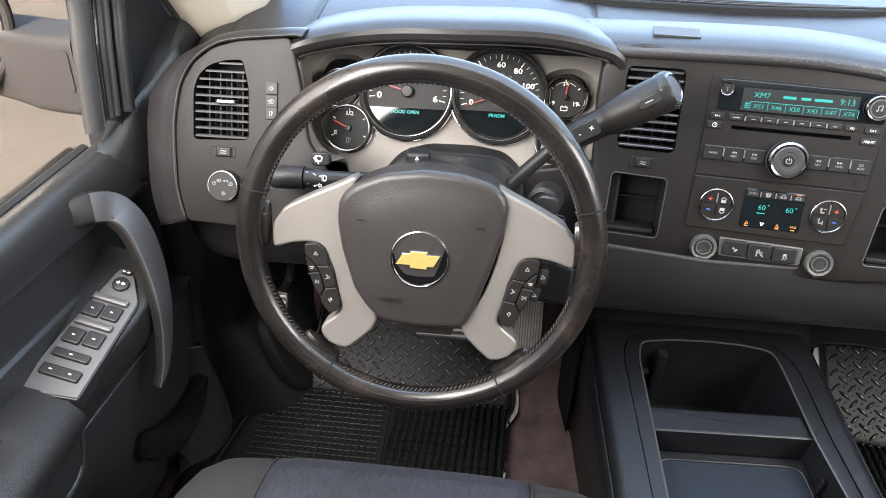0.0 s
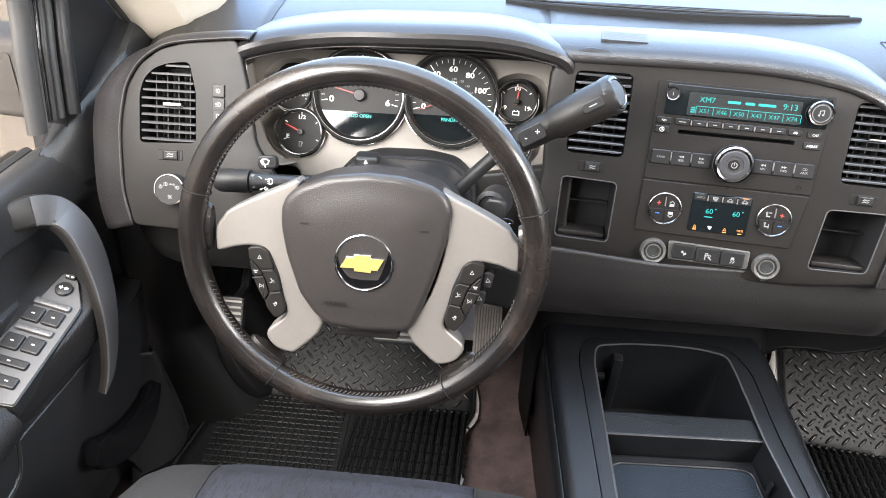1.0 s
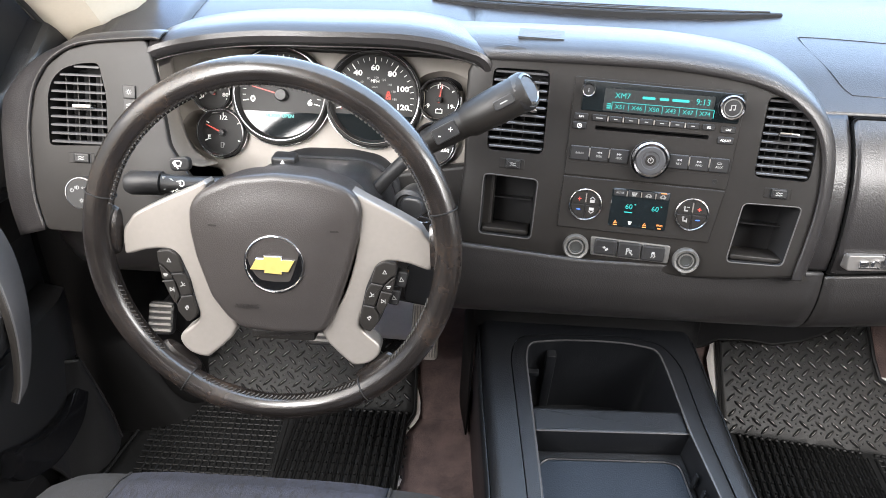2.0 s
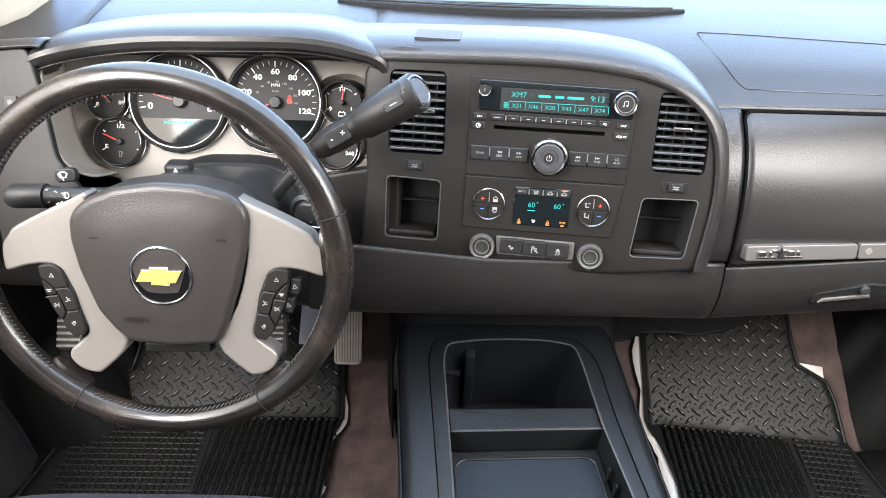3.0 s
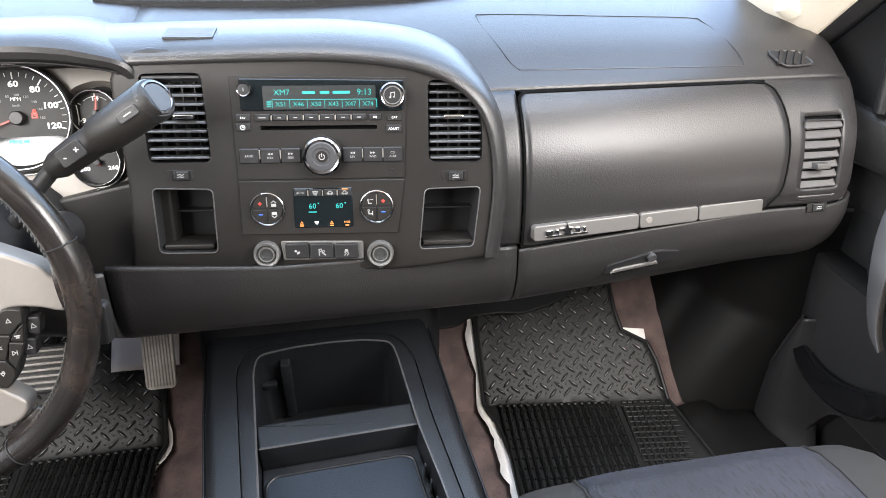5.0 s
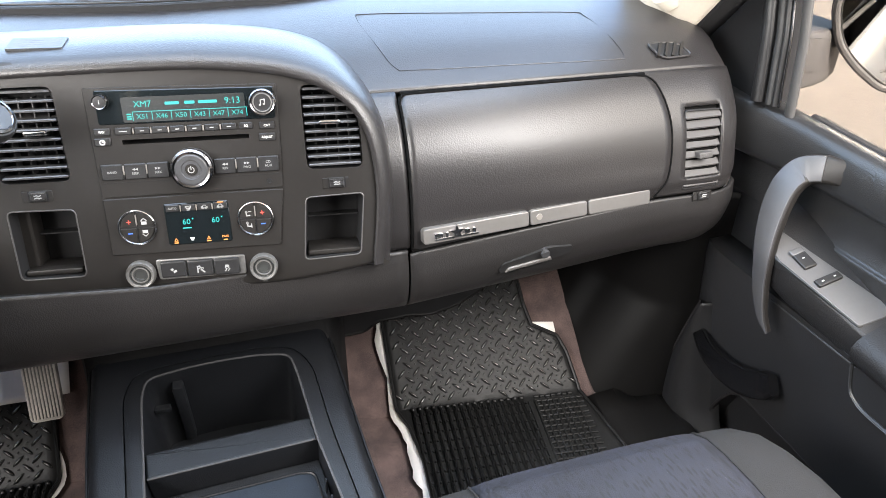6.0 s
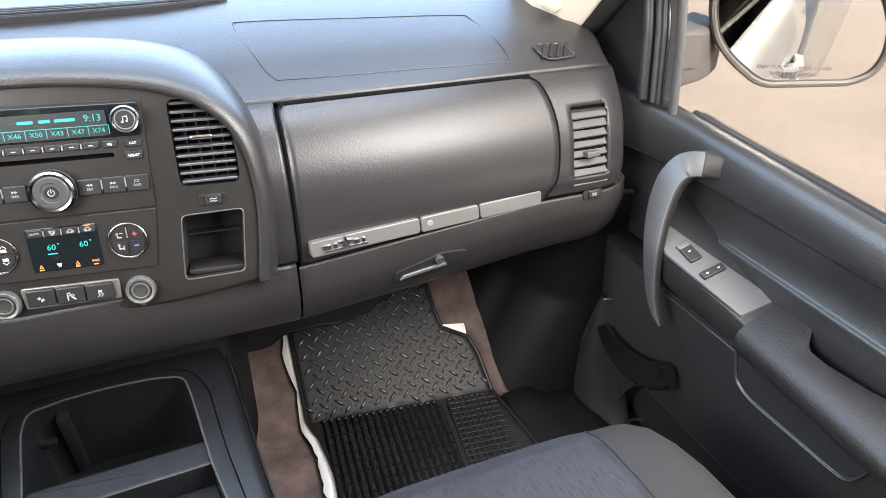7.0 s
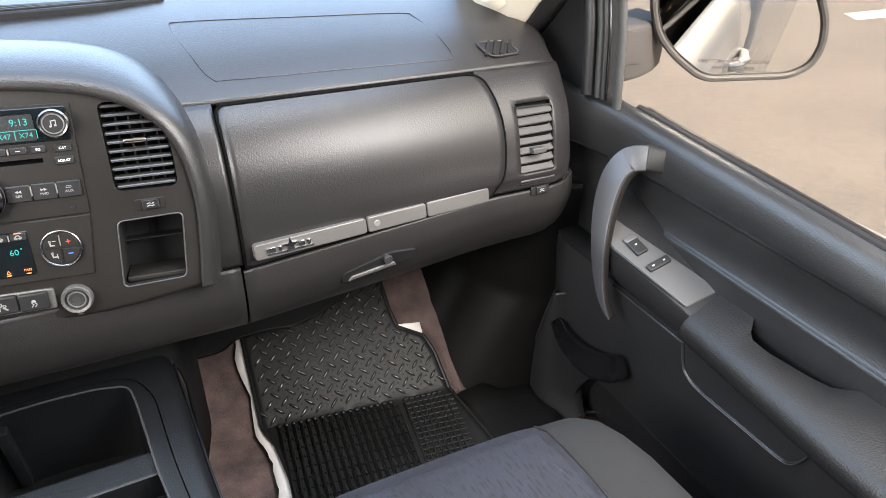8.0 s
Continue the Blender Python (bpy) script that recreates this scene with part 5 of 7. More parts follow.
for k, t in enumerate(("X51", "X46", "X50", "X43", "X47", "X74")):
    part("text", writing(t, 0.0073, at(S2, -0.0475 + 0.0198 * k, 0.0708, 0.0036)), TEAL, scr)
bx = bmesh.new()
for k in range(7):
    prism(rrect(0.0007, 0.009, 0.0001, 1, -0.0573 + 0.0198 * k, 0.0712), 0.0036, S2, bm=bx)
prism(rrect(0.119, 0.0007, 0.0001, 1, 0.002, 0.0762), 0.0036, S2, bm=bx)
part("preset_frames", bx, TEAL, scr)


def rotary(u, v, r, h, parent, label="", cap=BLACK, ring=CHROME, mark=""):
    k = part("knob", lathe([(r, 0), (r * 0.97, h * 0.75), (r * 0.90, h), (r * 0.75, h * 1.02), (0, h * 0.98)], at(STACK, u, v), 36), cap, parent, label)
    part("knob_ring", lathe([(r * 1.0, h * 0.55), (r * 0.985, h * 0.95), (r * 0.88, h * 1.08), (r * 0.78, h * 1.03), (r * 0.76, h * 0.9)], at(STACK, u, v), 36), ring, k)
    if mark:
        part("mark", icon(mark, at(STACK, u, v, h * 1.02), r * 0.48), DIM_INK, k)
    return k


big = rotary(-0.0037, 0.0119, 0.0228, 0.014, radio, "large volume knob with a chrome ring", cap=SLAT, ring=RING)
part("knob_face", lathe([(0.0172, 0.0140), (0.0160, 0.0150), (0.0110, 0.0150), (0.0100, 0.0138), (0, 0.0142)], at(STACK, -0.0037, 0.0119), 32), SLAT, big)
part("knob_disc", lathe([(0.0068, 0.0140), (0.0064, 0.0147), (0, 0.0149)], at(STACK, -0.0037, 0.0119), 28), BEZEL, big)
part("mark", icon("power", at(STACK, -0.0037, 0.0119, 0.0149), 0.0075), DIM_INK, big)
rotary(-0.0872, 0.0884, 0.0082, 0.010, radio, "small black knob", ring=RING, mark="info")
tun = rotary(0.0796, 0.0811, 0.0150, 0.012, radio, "black tuning knob", ring=RING, mark="note")
part("inner_ring", tube([at(STACK, 0.0796, 0.0811) @ Vector((0.0098 * math.cos(a), 0.0098 * math.sin(a), 0.0122)) for a in np.linspace(0, 2 * math.pi, 33)[:-1]], 0.0007, 6, True), METAL, tun)


def key_button(u, v, w, h, parent, mark=0.5, depth=0.0038, mat_=None, lines=1):
    b = part("button", prism(rrect(w, h, 0.0012, 2, u, v), depth, S2, 0.0009, 1), mat_ or BLACK, parent)
    if mark:
        part("mark", bars(at(S2, u, v, depth), w * mark * 0.8, min(0.0018, h * 0.24), 1), DIM_INK, b)
    return b


for u, w, word in ((-0.0915, 0.0165, "FAV"), (-0.0700, 0.0170, "")):
    kb = key_button(u, 0.0560, w, 0.0078, radio, 0 if word else 0.6)
    if word:
        part("mark", writing(word, 0.0036, at(S2, u, 0.0560, 0.0039)), WHITE_INK, kb)
for k in range(6):
    key_button(-0.0505 + 0.0182 * k, 0.0558, 0.0158, 0.0072, radio, 0.35)
    part("divider", prism(rrect(0.0013, 0.0058, 0.0005, 1, -0.0596 + 0.0182 * k, 0.0558), 0.0044, S2), SILVER, radio)
eq = key_button(0.0590, 0.0557, 0.0140, 0.0072, radio, 0)
part("mark", writing("EQ", 0.0034, at(S2, 0.0590, 0.0557, 0.0039)), WHITE_INK, eq)
cat = key_button(0.0815, 0.0550, 0.0165, 0.0078, radio, 0)
part("mark", writing("CAT", 0.0036, at(S2, 0.0815, 0.0550, 0.0039)), WHITE_INK, cat)
clk = key_button(-0.0925, 0.0452, 0.0165, 0.0085, radio, 0)
part("mark", icon("clock", at(S2, -0.0925, 0.0452, 0.0038), 0.0058), WHITE_INK, clk)
adj = key_button(0.0805, 0.0420, 0.0180, 0.0085, radio, 0)
part("mark", writing("ADJUST", 0.0036, at(S2, 0.0805, 0.0420, 0.0039)), WHITE_INK, adj)
part("disc_slot", tray(SLOT, 0.030, at(S2, 0, 0, 0.0010), 1.0, 0.0004), MATTE, radio, "dark disc slot")
for u in (-0.0882, -0.0641, -0.0402, 0.0313, 0.0552, 0.0787):
    kb = key_button(u, 0.0118, 0.0228, 0.0172, radio, 0, 0.0045)
    word = {-0.0882: "BAND", -0.0641: "SEEK", -0.0402: "SEEK", 0.0313: "REV", 0.0552: "FWD"}.get(u)
    if word:
        part("mark", writing(word, 0.0036, at(S2, u, 0.0118 - (0.0 if word == "BAND" else 0.0022), 0.0046)), DIM_INK, kb)
        if word != "BAND":
            arrows = bmesh.new()
            for k in (-0.0015, 0.0015):
                d = 0.0015 if word in ("FWD",) or u == -0.0402 else -0.0015
                prism([(u + k - d, 0.0127), (u + k + d, 0.0142), (u + k - d, 0.0157)][::1 if d > 0 else -1], 0.0047, S2, bm=arrows)
            part("mark", arrows, DIM_INK, kb)
    else:
        part("mark", writing("CD", 0.0040, at(S2, u, 0.0141, 0.0046)), DIM_INK, kb)
        part("mark", writing("AUX", 0.0040, at(S2, u, 0.0098, 0.0046)), DIM_INK, kb)
for u in (-0.0762, -0.0522, 0.0432, 0.0670):
    part("divider", prism(rrect(0.0014, 0.0105, 0.0005, 1, u, 0.0135), 0.0052, S2, 0.0005, 1), SILVER, radio)
part("groove", prism(rrect(0.190, 0.0008, 0.0003, 1, -0.006, -0.0005), 0.0021, S2), MATTE, radio)
part("socket", lathe([(0.0032, 0.0019), (0.0030, 0.0026), (0.0019, 0.0026), (0.0017, 0.0020), (0, 0.0020)], at(S2, 0.0776, -0.0085), 16), MATTE, radio)

# ---- climate control ----
clim = thing("climate_control_panel", STACK @ Vector((-0.01, -0.05, -0.02)), "charcoal climate control panel with two round keypads", "climate control")
part("faceplate", prism(rounded([(-0.1040, -0.0186), (0.0922, -0.0188), (0.0835, -0.0860), (-0.1046, -0.0845)][::-1], 0.002), 0.0018, S2, 0.0008, 1, base=-0.03), BEZEL, clim)
for u, v in ((-0.0726, -0.0525), (0.0577, -0.0518)):
    pad = part("keypad", lathe([(0.0203, 0.0015), (0.0200, 0.0040), (0.0188, 0.0042), (0.0185, 0.0026), (0, 0.0026)], at(S2, u, v), 36), BLACK, clim, "round keypad with a chrome ring")
    part("keypad_ring", tube([at(S2, u, v) @ Vector((0.0196 * math.cos(a), 0.0196 * math.sin(a), 0.0035)) for a in np.linspace(0, 2 * math.pi, 41)[:-1]], 0.0010, 8, True), CHROME, pad)
    for q in range(4):
        a0 = 90 * q
        pts = [(0.0009 * (1 if q in (0, 3) else -1) + 0, 0.0009 * (1 if q in (0, 1) else -1))] + [(0.0180 * math.cos(radians(a0 + 4 + 82 * k / 8)), 0.0180 * math.sin(radians(a0 + 4 + 82 * k / 8))) for k in range(9)]
        part("key", prism(pts, 0.0040, at(S2, u, v), 0.0006, 1), BEZEL, pad)
    hot, cold = (q for q in ((-0.008, 0.0065), (-0.008, -0.0065))) if u < 0 else (q for q in ((0.008, 0.0065), (0.008, -0.0065)))
    part("mark", writing("+", 0.010, at(S2, u + hot[0], v + hot[1], 0.0042)), RED_INK, pad)
    part("mark", prism(rrect(0.005, 0.0012, 0.0003, 1, u + cold[0], v + cold[1]), 0.0044, S2), material("blue_print", (0.05, 0.15, 0.6), 0.5), pad)
    for dv, sign in ((0.0065, "fan_up" if u < 0 else "air_face"), (-0.0065, "fan_down" if u < 0 else "air_feet")):
        part("mark", icon(sign, at(S2, u - hot[0], v + dv, 0.0041), 0.0072), DIM_INK, pad)
    part("divider", prism(rrect(0.0012, 0.012, 0.0004, 1, u, v + 0.009), 0.0046, S2), SILVER, pad)
dsp = part("display", prism(rrect(0.0705, 0.0490, 0.002, 2, -0.0062, -0.0523), 0.0030, S2, 0.0008, 1), SCREEN, clim, "black display with teal temperatures")
for k in range(4):
    hk = key_button(-0.0322 + 0.0174 * k, -0.0332, 0.0155, 0.0085, clim, 0)
    if k:
        part("mark", icon(("", "screen", "car", "car")[k], at(S2, -0.0322 + 0.0174 * k, -0.0336, 0.0039), 0.0060), DIM_INK, hk)
        part("divider", prism(rrect(0.0012, 0.0070, 0.0004, 1, -0.0409 + 0.0174 * k, -0.0335), 0.0046, S2), SILVER, hk)
    if not k:
        part("mark", writing("AUTO", 0.0034, at(S2, -0.0322, -0.0332, 0.0039)), DIM_INK, hk)
part("text", writing("60", 0.0092, at(S2, -0.0190, -0.0500, 0.0034)), TEAL, dsp)
part("text", writing("60", 0.0092, at(S2, 0.0130, -0.0500, 0.0034)), TEAL, dsp)
part("text", bars(at(S2, -0.0190, -0.0570, 0.0034), 0.010, 0.0022, 1), TEAL, dsp)
for u in (-0.0118, 0.0202):
    part("degree_mark", prism([(u - 0.0011, -0.0458), (u + 0.0011, -0.0458), (u, -0.0476)][::-1], 0.0036, S2), TEAL, dsp)
for u, m_, sign in ((-0.0330, AMBER, "up"), (-0.0150, WHITE_INK, "screen"), (0.0030, AMBER, "up"), (0.0215, AMBER, "")):
    if sign:
        part("indicator_mark", icon(sign, at(S2, u, -0.0705, 0.0034), 0.0044), m_, dsp)
    else:
        part("indicator_mark", writing("PASS", 0.0036, at(S2, u, -0.0703, 0.0034)), m_, dsp)
    if m_ is AMBER:
        part("indicator", bars(at(S2, u, -0.0742, 0.0034), 0.0048, 0.0022, 1), m_, dsp)
part("indicator", bars(at(S2, 0.0205, -0.0290, 0.0042), 0.007, 0.0020, 1), AMBER, dsp)

# ---- row below: outlets and three switches ----
outs = thing("switch_row", STACK @ Vector((-0.008, -0.11, -0.01)), "row of three dark switches", "switch")
part("base", prism(rounded([(-0.060, -0.0935), (0.040, -0.0955), (0.040, -0.1190), (-0.058, -0.1180)][::-1], 0.003), 0.002, S2, 0.001, base=-0.01), METAL, outs)
for u, v, sign in ((-0.0405, -0.1052, "foot"), (-0.0107, -0.1062, "pedals"), (0.0192, -0.1070, "skid")):
    b = part("switch", prism(rrect(0.0285, 0.0200, 0.002, 2, u, v), 0.0062, S2, 0.002), BLACK, outs)
    part("mark", icon(sign, at(S2, u, v - 0.001, 0.0062), 0.0080), DIM_INK, b)
CAPM = material("clear_outlet_cap", (0.035, 0.036, 0.035), 0.10, 0.0)
for u, v in ((-0.0775, -0.1090), (0.0607, -0.1118)):
    o = thing("power_outlet", STACK @ Vector((u, v, 0)), "round power outlet under a clear cap with a chrome ring", "power outlet", "dashboard power outlets")
    part("ring", lathe([(0.0165, -0.002), (0.0162, 0.006), (0.0148, 0.0085), (0.0122, 0.0080), (0.0115, 0.0040)], at(STACK, u, v), 36), METAL, o)
    part("cap", lathe([(0.0118, 0.0040), (0.0112, 0.0062), (0.0060, 0.0066), (0.0056, 0.0055), (0, 0.0055)], at(STACK, u, v), 32), CAPM, o)
    part("cap_ring", tube([at(STACK, u, v) @ Vector((0.0088 * math.cos(a), 0.0088 * math.sin(a), 0.0066)) for a in np.linspace(0, 2 * math.pi, 33)[:-1]], 0.0009, 6, True), STRIP, o)
    part("hinge_tab", prism(rrect(0.006, 0.005, 0.001, 2, u, v - 0.0165), 0.005, STACK, 0.001), CAPM, o)

# ---- dash details ----
VENT_E = plane_frame((0.665, 0.5605, 0.5685), (1, 0.02, 0), (0, 0.26, 1))
air_vent(VENT_E, rounded([(-0.0295, 0.054), (0.0295, 0.052), (0.0295, -0.053), (-0.0295, -0.054)][::-1], 0.005), (0.0, -0.008), 8, 58, "charcoal air vent with slats tilted shut", 0.03, VENT_GREY, 0.0035)
thumbwheel(at(VENT_E, 0, 0, 0.003), 0.0, -0.066, end_panel)
line = curve_points([dash_point(x, s, 0.0003) for x, s in ((0.275, 4.09), (0.42, 4.17), (0.552, 4.245), (0.570, 4.15), (0.566, 3.4), (0.552, 2.62), (0.532, 2.46), (0.40, 2.34), (0.245, 2.22), (0.224, 2.34), (0.236, 3.2), (0.250, 3.96))], 8, True)
part("airbag_seam", tube(line, 0.0005, 6, True), DASH, top_pad, "thin airbag door seam")
slot = [(-0.305, 0.855), (-0.20, 0.828), (-0.03, 0.815), (0.14, 0.828), (0.245, 0.855), (0.14, 0.868), (-0.03, 0.870), (-0.20, 0.868)]
bm = bmesh.new()
prism(rounded(slot, 0.03), 0.7425, Matrix(), 0.002, 1, base=0.72, bm=bm)
grille = part("defroster_grille", bm, MATTE, top_pad, "black windscreen defroster grille")
for k in range(3):
    pts = curve_points([(-0.27 + 0.02 * k, 0.853 - 0.004 * k, 0.7435), (-0.03, 0.826 + 0.012 * k, 0.7435), (0.21 - 0.02 * k, 0.853 - 0.004 * k, 0.7435)], 8)
    part("blade", tube(pts, 0.0016, 6), BEZEL, grille)
for sx in (1,):
    q = [dash_point(x if sx > 0 else 2 * MID - x, s, 0.001) for x, s in ((0.612, 3.72), (0.660, 3.78), (0.676, 4.36), (0.625, 4.42))]
    fr = plane_frame((q[0] + q[1] + q[2] + q[3]) / 4, q[1] - q[0], q[0] - q[3])
    loc = [((fr.inverted() @ p).x, (fr.inverted() @ p).y) for p in q]
    fv = part("side_defroster", prism(rounded(loc[::sx] if sx > 0 else loc, 0.012), 0.0015, fr, 0.001, 1, base=-0.004), MATTE, top_pad, "small side window defroster vent")
    part("frame", tube([fr @ Vector((x, y, 0.0015)) for x, y in rounded(loc[::sx] if sx > 0 else loc, 0.012)], 0.0018, 6, True), DASH, fv)
    for k in range(4):
        part("fin", prism(rrect(0.004, 0.030, 0.001, 1), 0.004, at(fr, -0.017 + 0.0115 * k, 0, 0, -28), base=0.0), BEZEL, fv)
HD = plane_frame((-0.142, 0.6556, 0.7376), (1, -0.114, 0), (0, 1, 0.13))
CLEAR_TAPE = material("clear_sticker", (0.036, 0.037, 0.039), 0.42)
PALE_INK = material("pale_print", (0.085, 0.085, 0.088), 0.6, var=0.3, var_scale=60)
tape = part("sticker", prism(rrect(0.056, 0.030, 0.001, 1), 0.0005, HD, base=-0.002), CLEAR_TAPE, stack, "small clear sticker with faint print")
part("print", bars(at(HD, 0, 0, 0.0003), 0.048, 0.0055, 4), PALE_INK, tape)

# ---- kick panels beside the footwells ----
PLAN_R = curve_points([(0.48, 1.0, 0), (0.516, 0.93, 0), (0.534, 0.86, 0), (0.550, 0.80, 0), (0.570, 0.74, 0), (0.588, 0.69, 0), (0.610, 0.655, 0), (0.640, 0.63, 0), (0.69, 0.612, 0), (0.80, 0.595, 0)], 6)
PLAN_L = curve_points([(0.53, 1.0, 0), (0.572, 0.93, 0), (0.592, 0.86, 0), (0.603, 0.80, 0), (0.612, 0.74, 0), (0.622, 0.69, 0), (0.634, 0.655, 0), (0.652, 0.63, 0), (0.69, 0.612, 0), (0.80, 0.595, 0)], 6)


def kick_x(x, y, z):
    """The kick panel leans outward and bulges in soft upright folds."""
    fade = 1 / (1 + math.exp((z - 0.36) / 0.04))
    fold = 0.008 * math.exp(-((y - 0.785 - 0.10 * (z - 0.2)) / 0.026) ** 2) * fade - 0.005 * math.exp(-((y - 0.745) / 0.020) ** 2) * fade
    return min(0.80, x + 0.50 * max(0, z - 0.05) - 0.55 * max(0, z - 0.24)) - fold


for sx in (1, -1):
    f = (lambda p: p) if sx > 0 else mirror_x
    rows = [[f((kick_x(p.x, p.y, z), p.y, z)) for p in (PLAN_R if sx > 0 else PLAN_L)] for z in np.linspace(0.03, 0.46, 40)]
    kp = part("kick_panel_right" if sx > 0 else "kick_panel_left", grid(rows), SILL, thick=0.004, sharp=60)
    tagged(kp, "dark moulded kick panel beside the footwell", "trim", kind="structure")
    t = thing("speaker_cover", f((0.70, 0.70, 0.13)), "dark oval speaker cover on the kick panel", "speaker cover", "kick panel covers")
    SP = plane_frame(f((0.665, 0.690, 0.150)), (0.05, -1.0 * sx, 0), (0.45 * sx, 0, 1)) @ Matrix.Diagonal((0.80, 1.55, 1, 1))
    part("dome", lathe([(0, 0.0060), (0.026, 0.0056), (0.040, 0.0046), (0.048, 0.0030), (0.053, 0.0), (0.056, -0.014)], SP, 36), SILL, t, sharp=60)

# ---- sill covers between mats and doors ----
for sx, x0 in ((1, 0.590), (-1, -0.742)):
    rows = []
    for y in np.linspace(-0.4, 0.625 if sx > 0 else 0.96, 24):
        zz = 0.058 + (0.0 if y < 0.615 else (y - 0.615) * 0.86)
        k = 1.0 if sx > 0 else 0.45
        rows.append([(x0 + sx * u * k, y, (zz if u < 0.06 or sx < 0 else 0.045) + v) for u, v in ((0.0, 0.0), (0.012, 0.005), (0.05, 0.008), (0.09, 0.009), (0.13, 0.010), (0.155, 0.004))])
    sc = part("sill_cover_right" if sx > 0 else "sill_cover_left", grid(rows), SILL, thick=0.004)
    tagged(sc, "dark plastic sill cover", "trim", kind="structure")

# ---- floor mats ----
def bend_passenger(x):
    return 0.680 - 0.13 * (x - 0.315)


def bend_driver(x):
    return 0.690


def floor_z(y, x, bend):
    """The floor's height, flat and then rising along the toe board."""
    return 0.060 + 0.85 * max(0.0, y - bend(x))


def edge_right(y):
    return float(np.interp(y, (0.3, 0.46, 0.52, 0.62, 0.70, 0.727, 0.752, 0.78, 0.95), (0.606, 0.600, 0.597, 0.588, 0.5815, 0.572, 0.529, 0.524, 0.523)))


def edge_left(y):
    return float(np.interp(y, (0.3, 0.48, 0.57, 0.645, 0.69, 0.95), (0.252, 0.259, 0.262, 0.258, 0.246, 0.256)))


def rubber_mat(f, label, bend, ribs_x, rib_step, lattice_x, lattice_step, rib_turn, lattice_turn):
    t = thing("floor_mat", (f(0.42), 0.55, 0.062), label, "floor mat", "rubber floor mats")
    ys = np.concatenate([np.linspace(0.20, 0.60, 10), np.linspace(0.612, 0.90, 36)])
    top, side = 0.0065, 1 if f(1) > 0 else -1
    stretch = abs(f(1) - f(0))
    rows = [[(f(x), y, floor_z(y, x, bend) + top) for x in np.linspace(edge_left(y), edge_right(y), 24)] for y in ys]
    part("sheet", grid(rows), RUBBER, t, thick=0.004)
    rim_pts = [(f(e(y) + d), y, floor_z(y, e(y), bend) + top + 0.001) for e, d, seq in ((edge_left, 0.002, ys), (edge_right, -0.002, ys[::-1])) for y in seq]
    part("raised_edge", tube(rim_pts, 0.003, 6, True), RUBBER, t)
    # diamond tread on the toe board: rows of one slant, the next row of the other
    bm, dots = bmesh.new(), bmesh.new()
    pitch, slope = 0.0266, math.degrees(math.atan(0.85))
    for j in range(-1, 28):
        for i in range(-1, 18):
            x = 0.270 + (i + 0.5 * (j % 2)) * pitch / stretch
            y = bend(x) * 0.55 + bend(0.315) * 0.45 + 0.010 + j * pitch * 0.5 * 0.76
            if not edge_left(y) + 0.010 < x < edge_right(y) - 0.008 or not bend(x) + 0.006 < y < 0.89:
                continue
            m = pose(f(x), y, floor_z(y, x, bend) + top - 0.0003, slope) @ pose(0, 0, 0, 0, 0, 44 if j % 2 == 0 else -44)
            ring = [[m @ Vector((0.0112 * a * math.cos(b), 0.0030 * a ** 1.2 * math.sin(b), h)) for b in np.linspace(0, 2 * math.pi, 13)[:-1]] for a, h in ((1, 0), (0.88, 0.0024), (0.64, 0.0038), (0.30, 0.0044))]
            loft(ring, bm)
            xd = x + pitch * 0.5 / stretch
            if edge_left(y) < xd < edge_right(y) - 0.01:
                lathe([(0.0019, 0), (0.0016, 0.0013), (0.0007, 0.0019), (0, 0.0019)], pose(f(xd), y, floor_z(y, xd, bend) + top - 0.0002, slope), 8, dots)
    part("diamond_tread", bm, TREAD, t, "raised diamond tread", kind="stuff")
    part("tread_dots", dots, RUBBER, t, kind="stuff")
    # ribs and lattice on the flat
    ribs = bmesh.new()
    x = ribs_x[0]
    while x < ribs_x[1]:
        a = pose(f(x), bend(x) - 0.004, 0.060, 0, 0, rib_turn) @ pose(0, -0.22, 0)
        prism(rrect(0.0058, 0.44, 0.0026, 3), top + 0.0055, a, 0.0032, 3, bm=ribs)
        lathe([(0.0042, top), (0.0038, top + 0.006), (0.0018, top + 0.0078), (0, top + 0.008)], a @ pose(0, 0.2165, 0), 10, ribs)
        for q in range(20):
            lathe([(0.0021, top), (0.0017, top + 0.0034), (0, top + 0.0042)], a @ pose(0.0066, 0.205 - q * 0.0215, 0), 6, ribs)
        x += rib_step
    part("ribs", ribs, RUBBER, t, "parallel raised ribs", kind="stuff")
    xm = (ribs_x[1] + lattice_x[0]) / 2
    part("divider", prism(rrect(0.010, 0.43, 0.002, 2), top + 0.003, pose(f(xm), bend(xm) - 0.008, 0.060, 0, 0, (rib_turn + lattice_turn) / 2) @ pose(0, -0.22, 0), 0.002), RUBBER, t)
    lat = bmesh.new()
    x0, x1 = lattice_x
    n = int((x1 - x0) / lattice_step) + 1
    for k in range(n):
        xx = x0 + k * lattice_step
        prism(rrect(0.0034, 0.43, 0.001, 1), top + 0.0048, pose(f(xx), bend(xx) - 0.015, 0.060, 0, 0, lattice_turn) @ pose(0, -0.215, 0), 0.001, 1, bm=lat)
    tilt = math.degrees(math.atan2(bend(x1) - bend(x0), (x1 - x0) * stretch)) * side
    for k in range(34):
        prism(rrect((x1 - x0 + 0.006) * stretch, 0.0034, 0.001, 1), top + 0.0044, pose(f((x0 + x1) / 2) + k * 0.0122 * math.sin(radians(lattice_turn)), bend((x0 + x1) / 2) - 0.018 - k * 0.0122, 0.060, 0, 0, tilt), 0.001, 1, bm=lat)
    part("lattice", lat, RUBBER, t, "raised square lattice", kind="stuff")
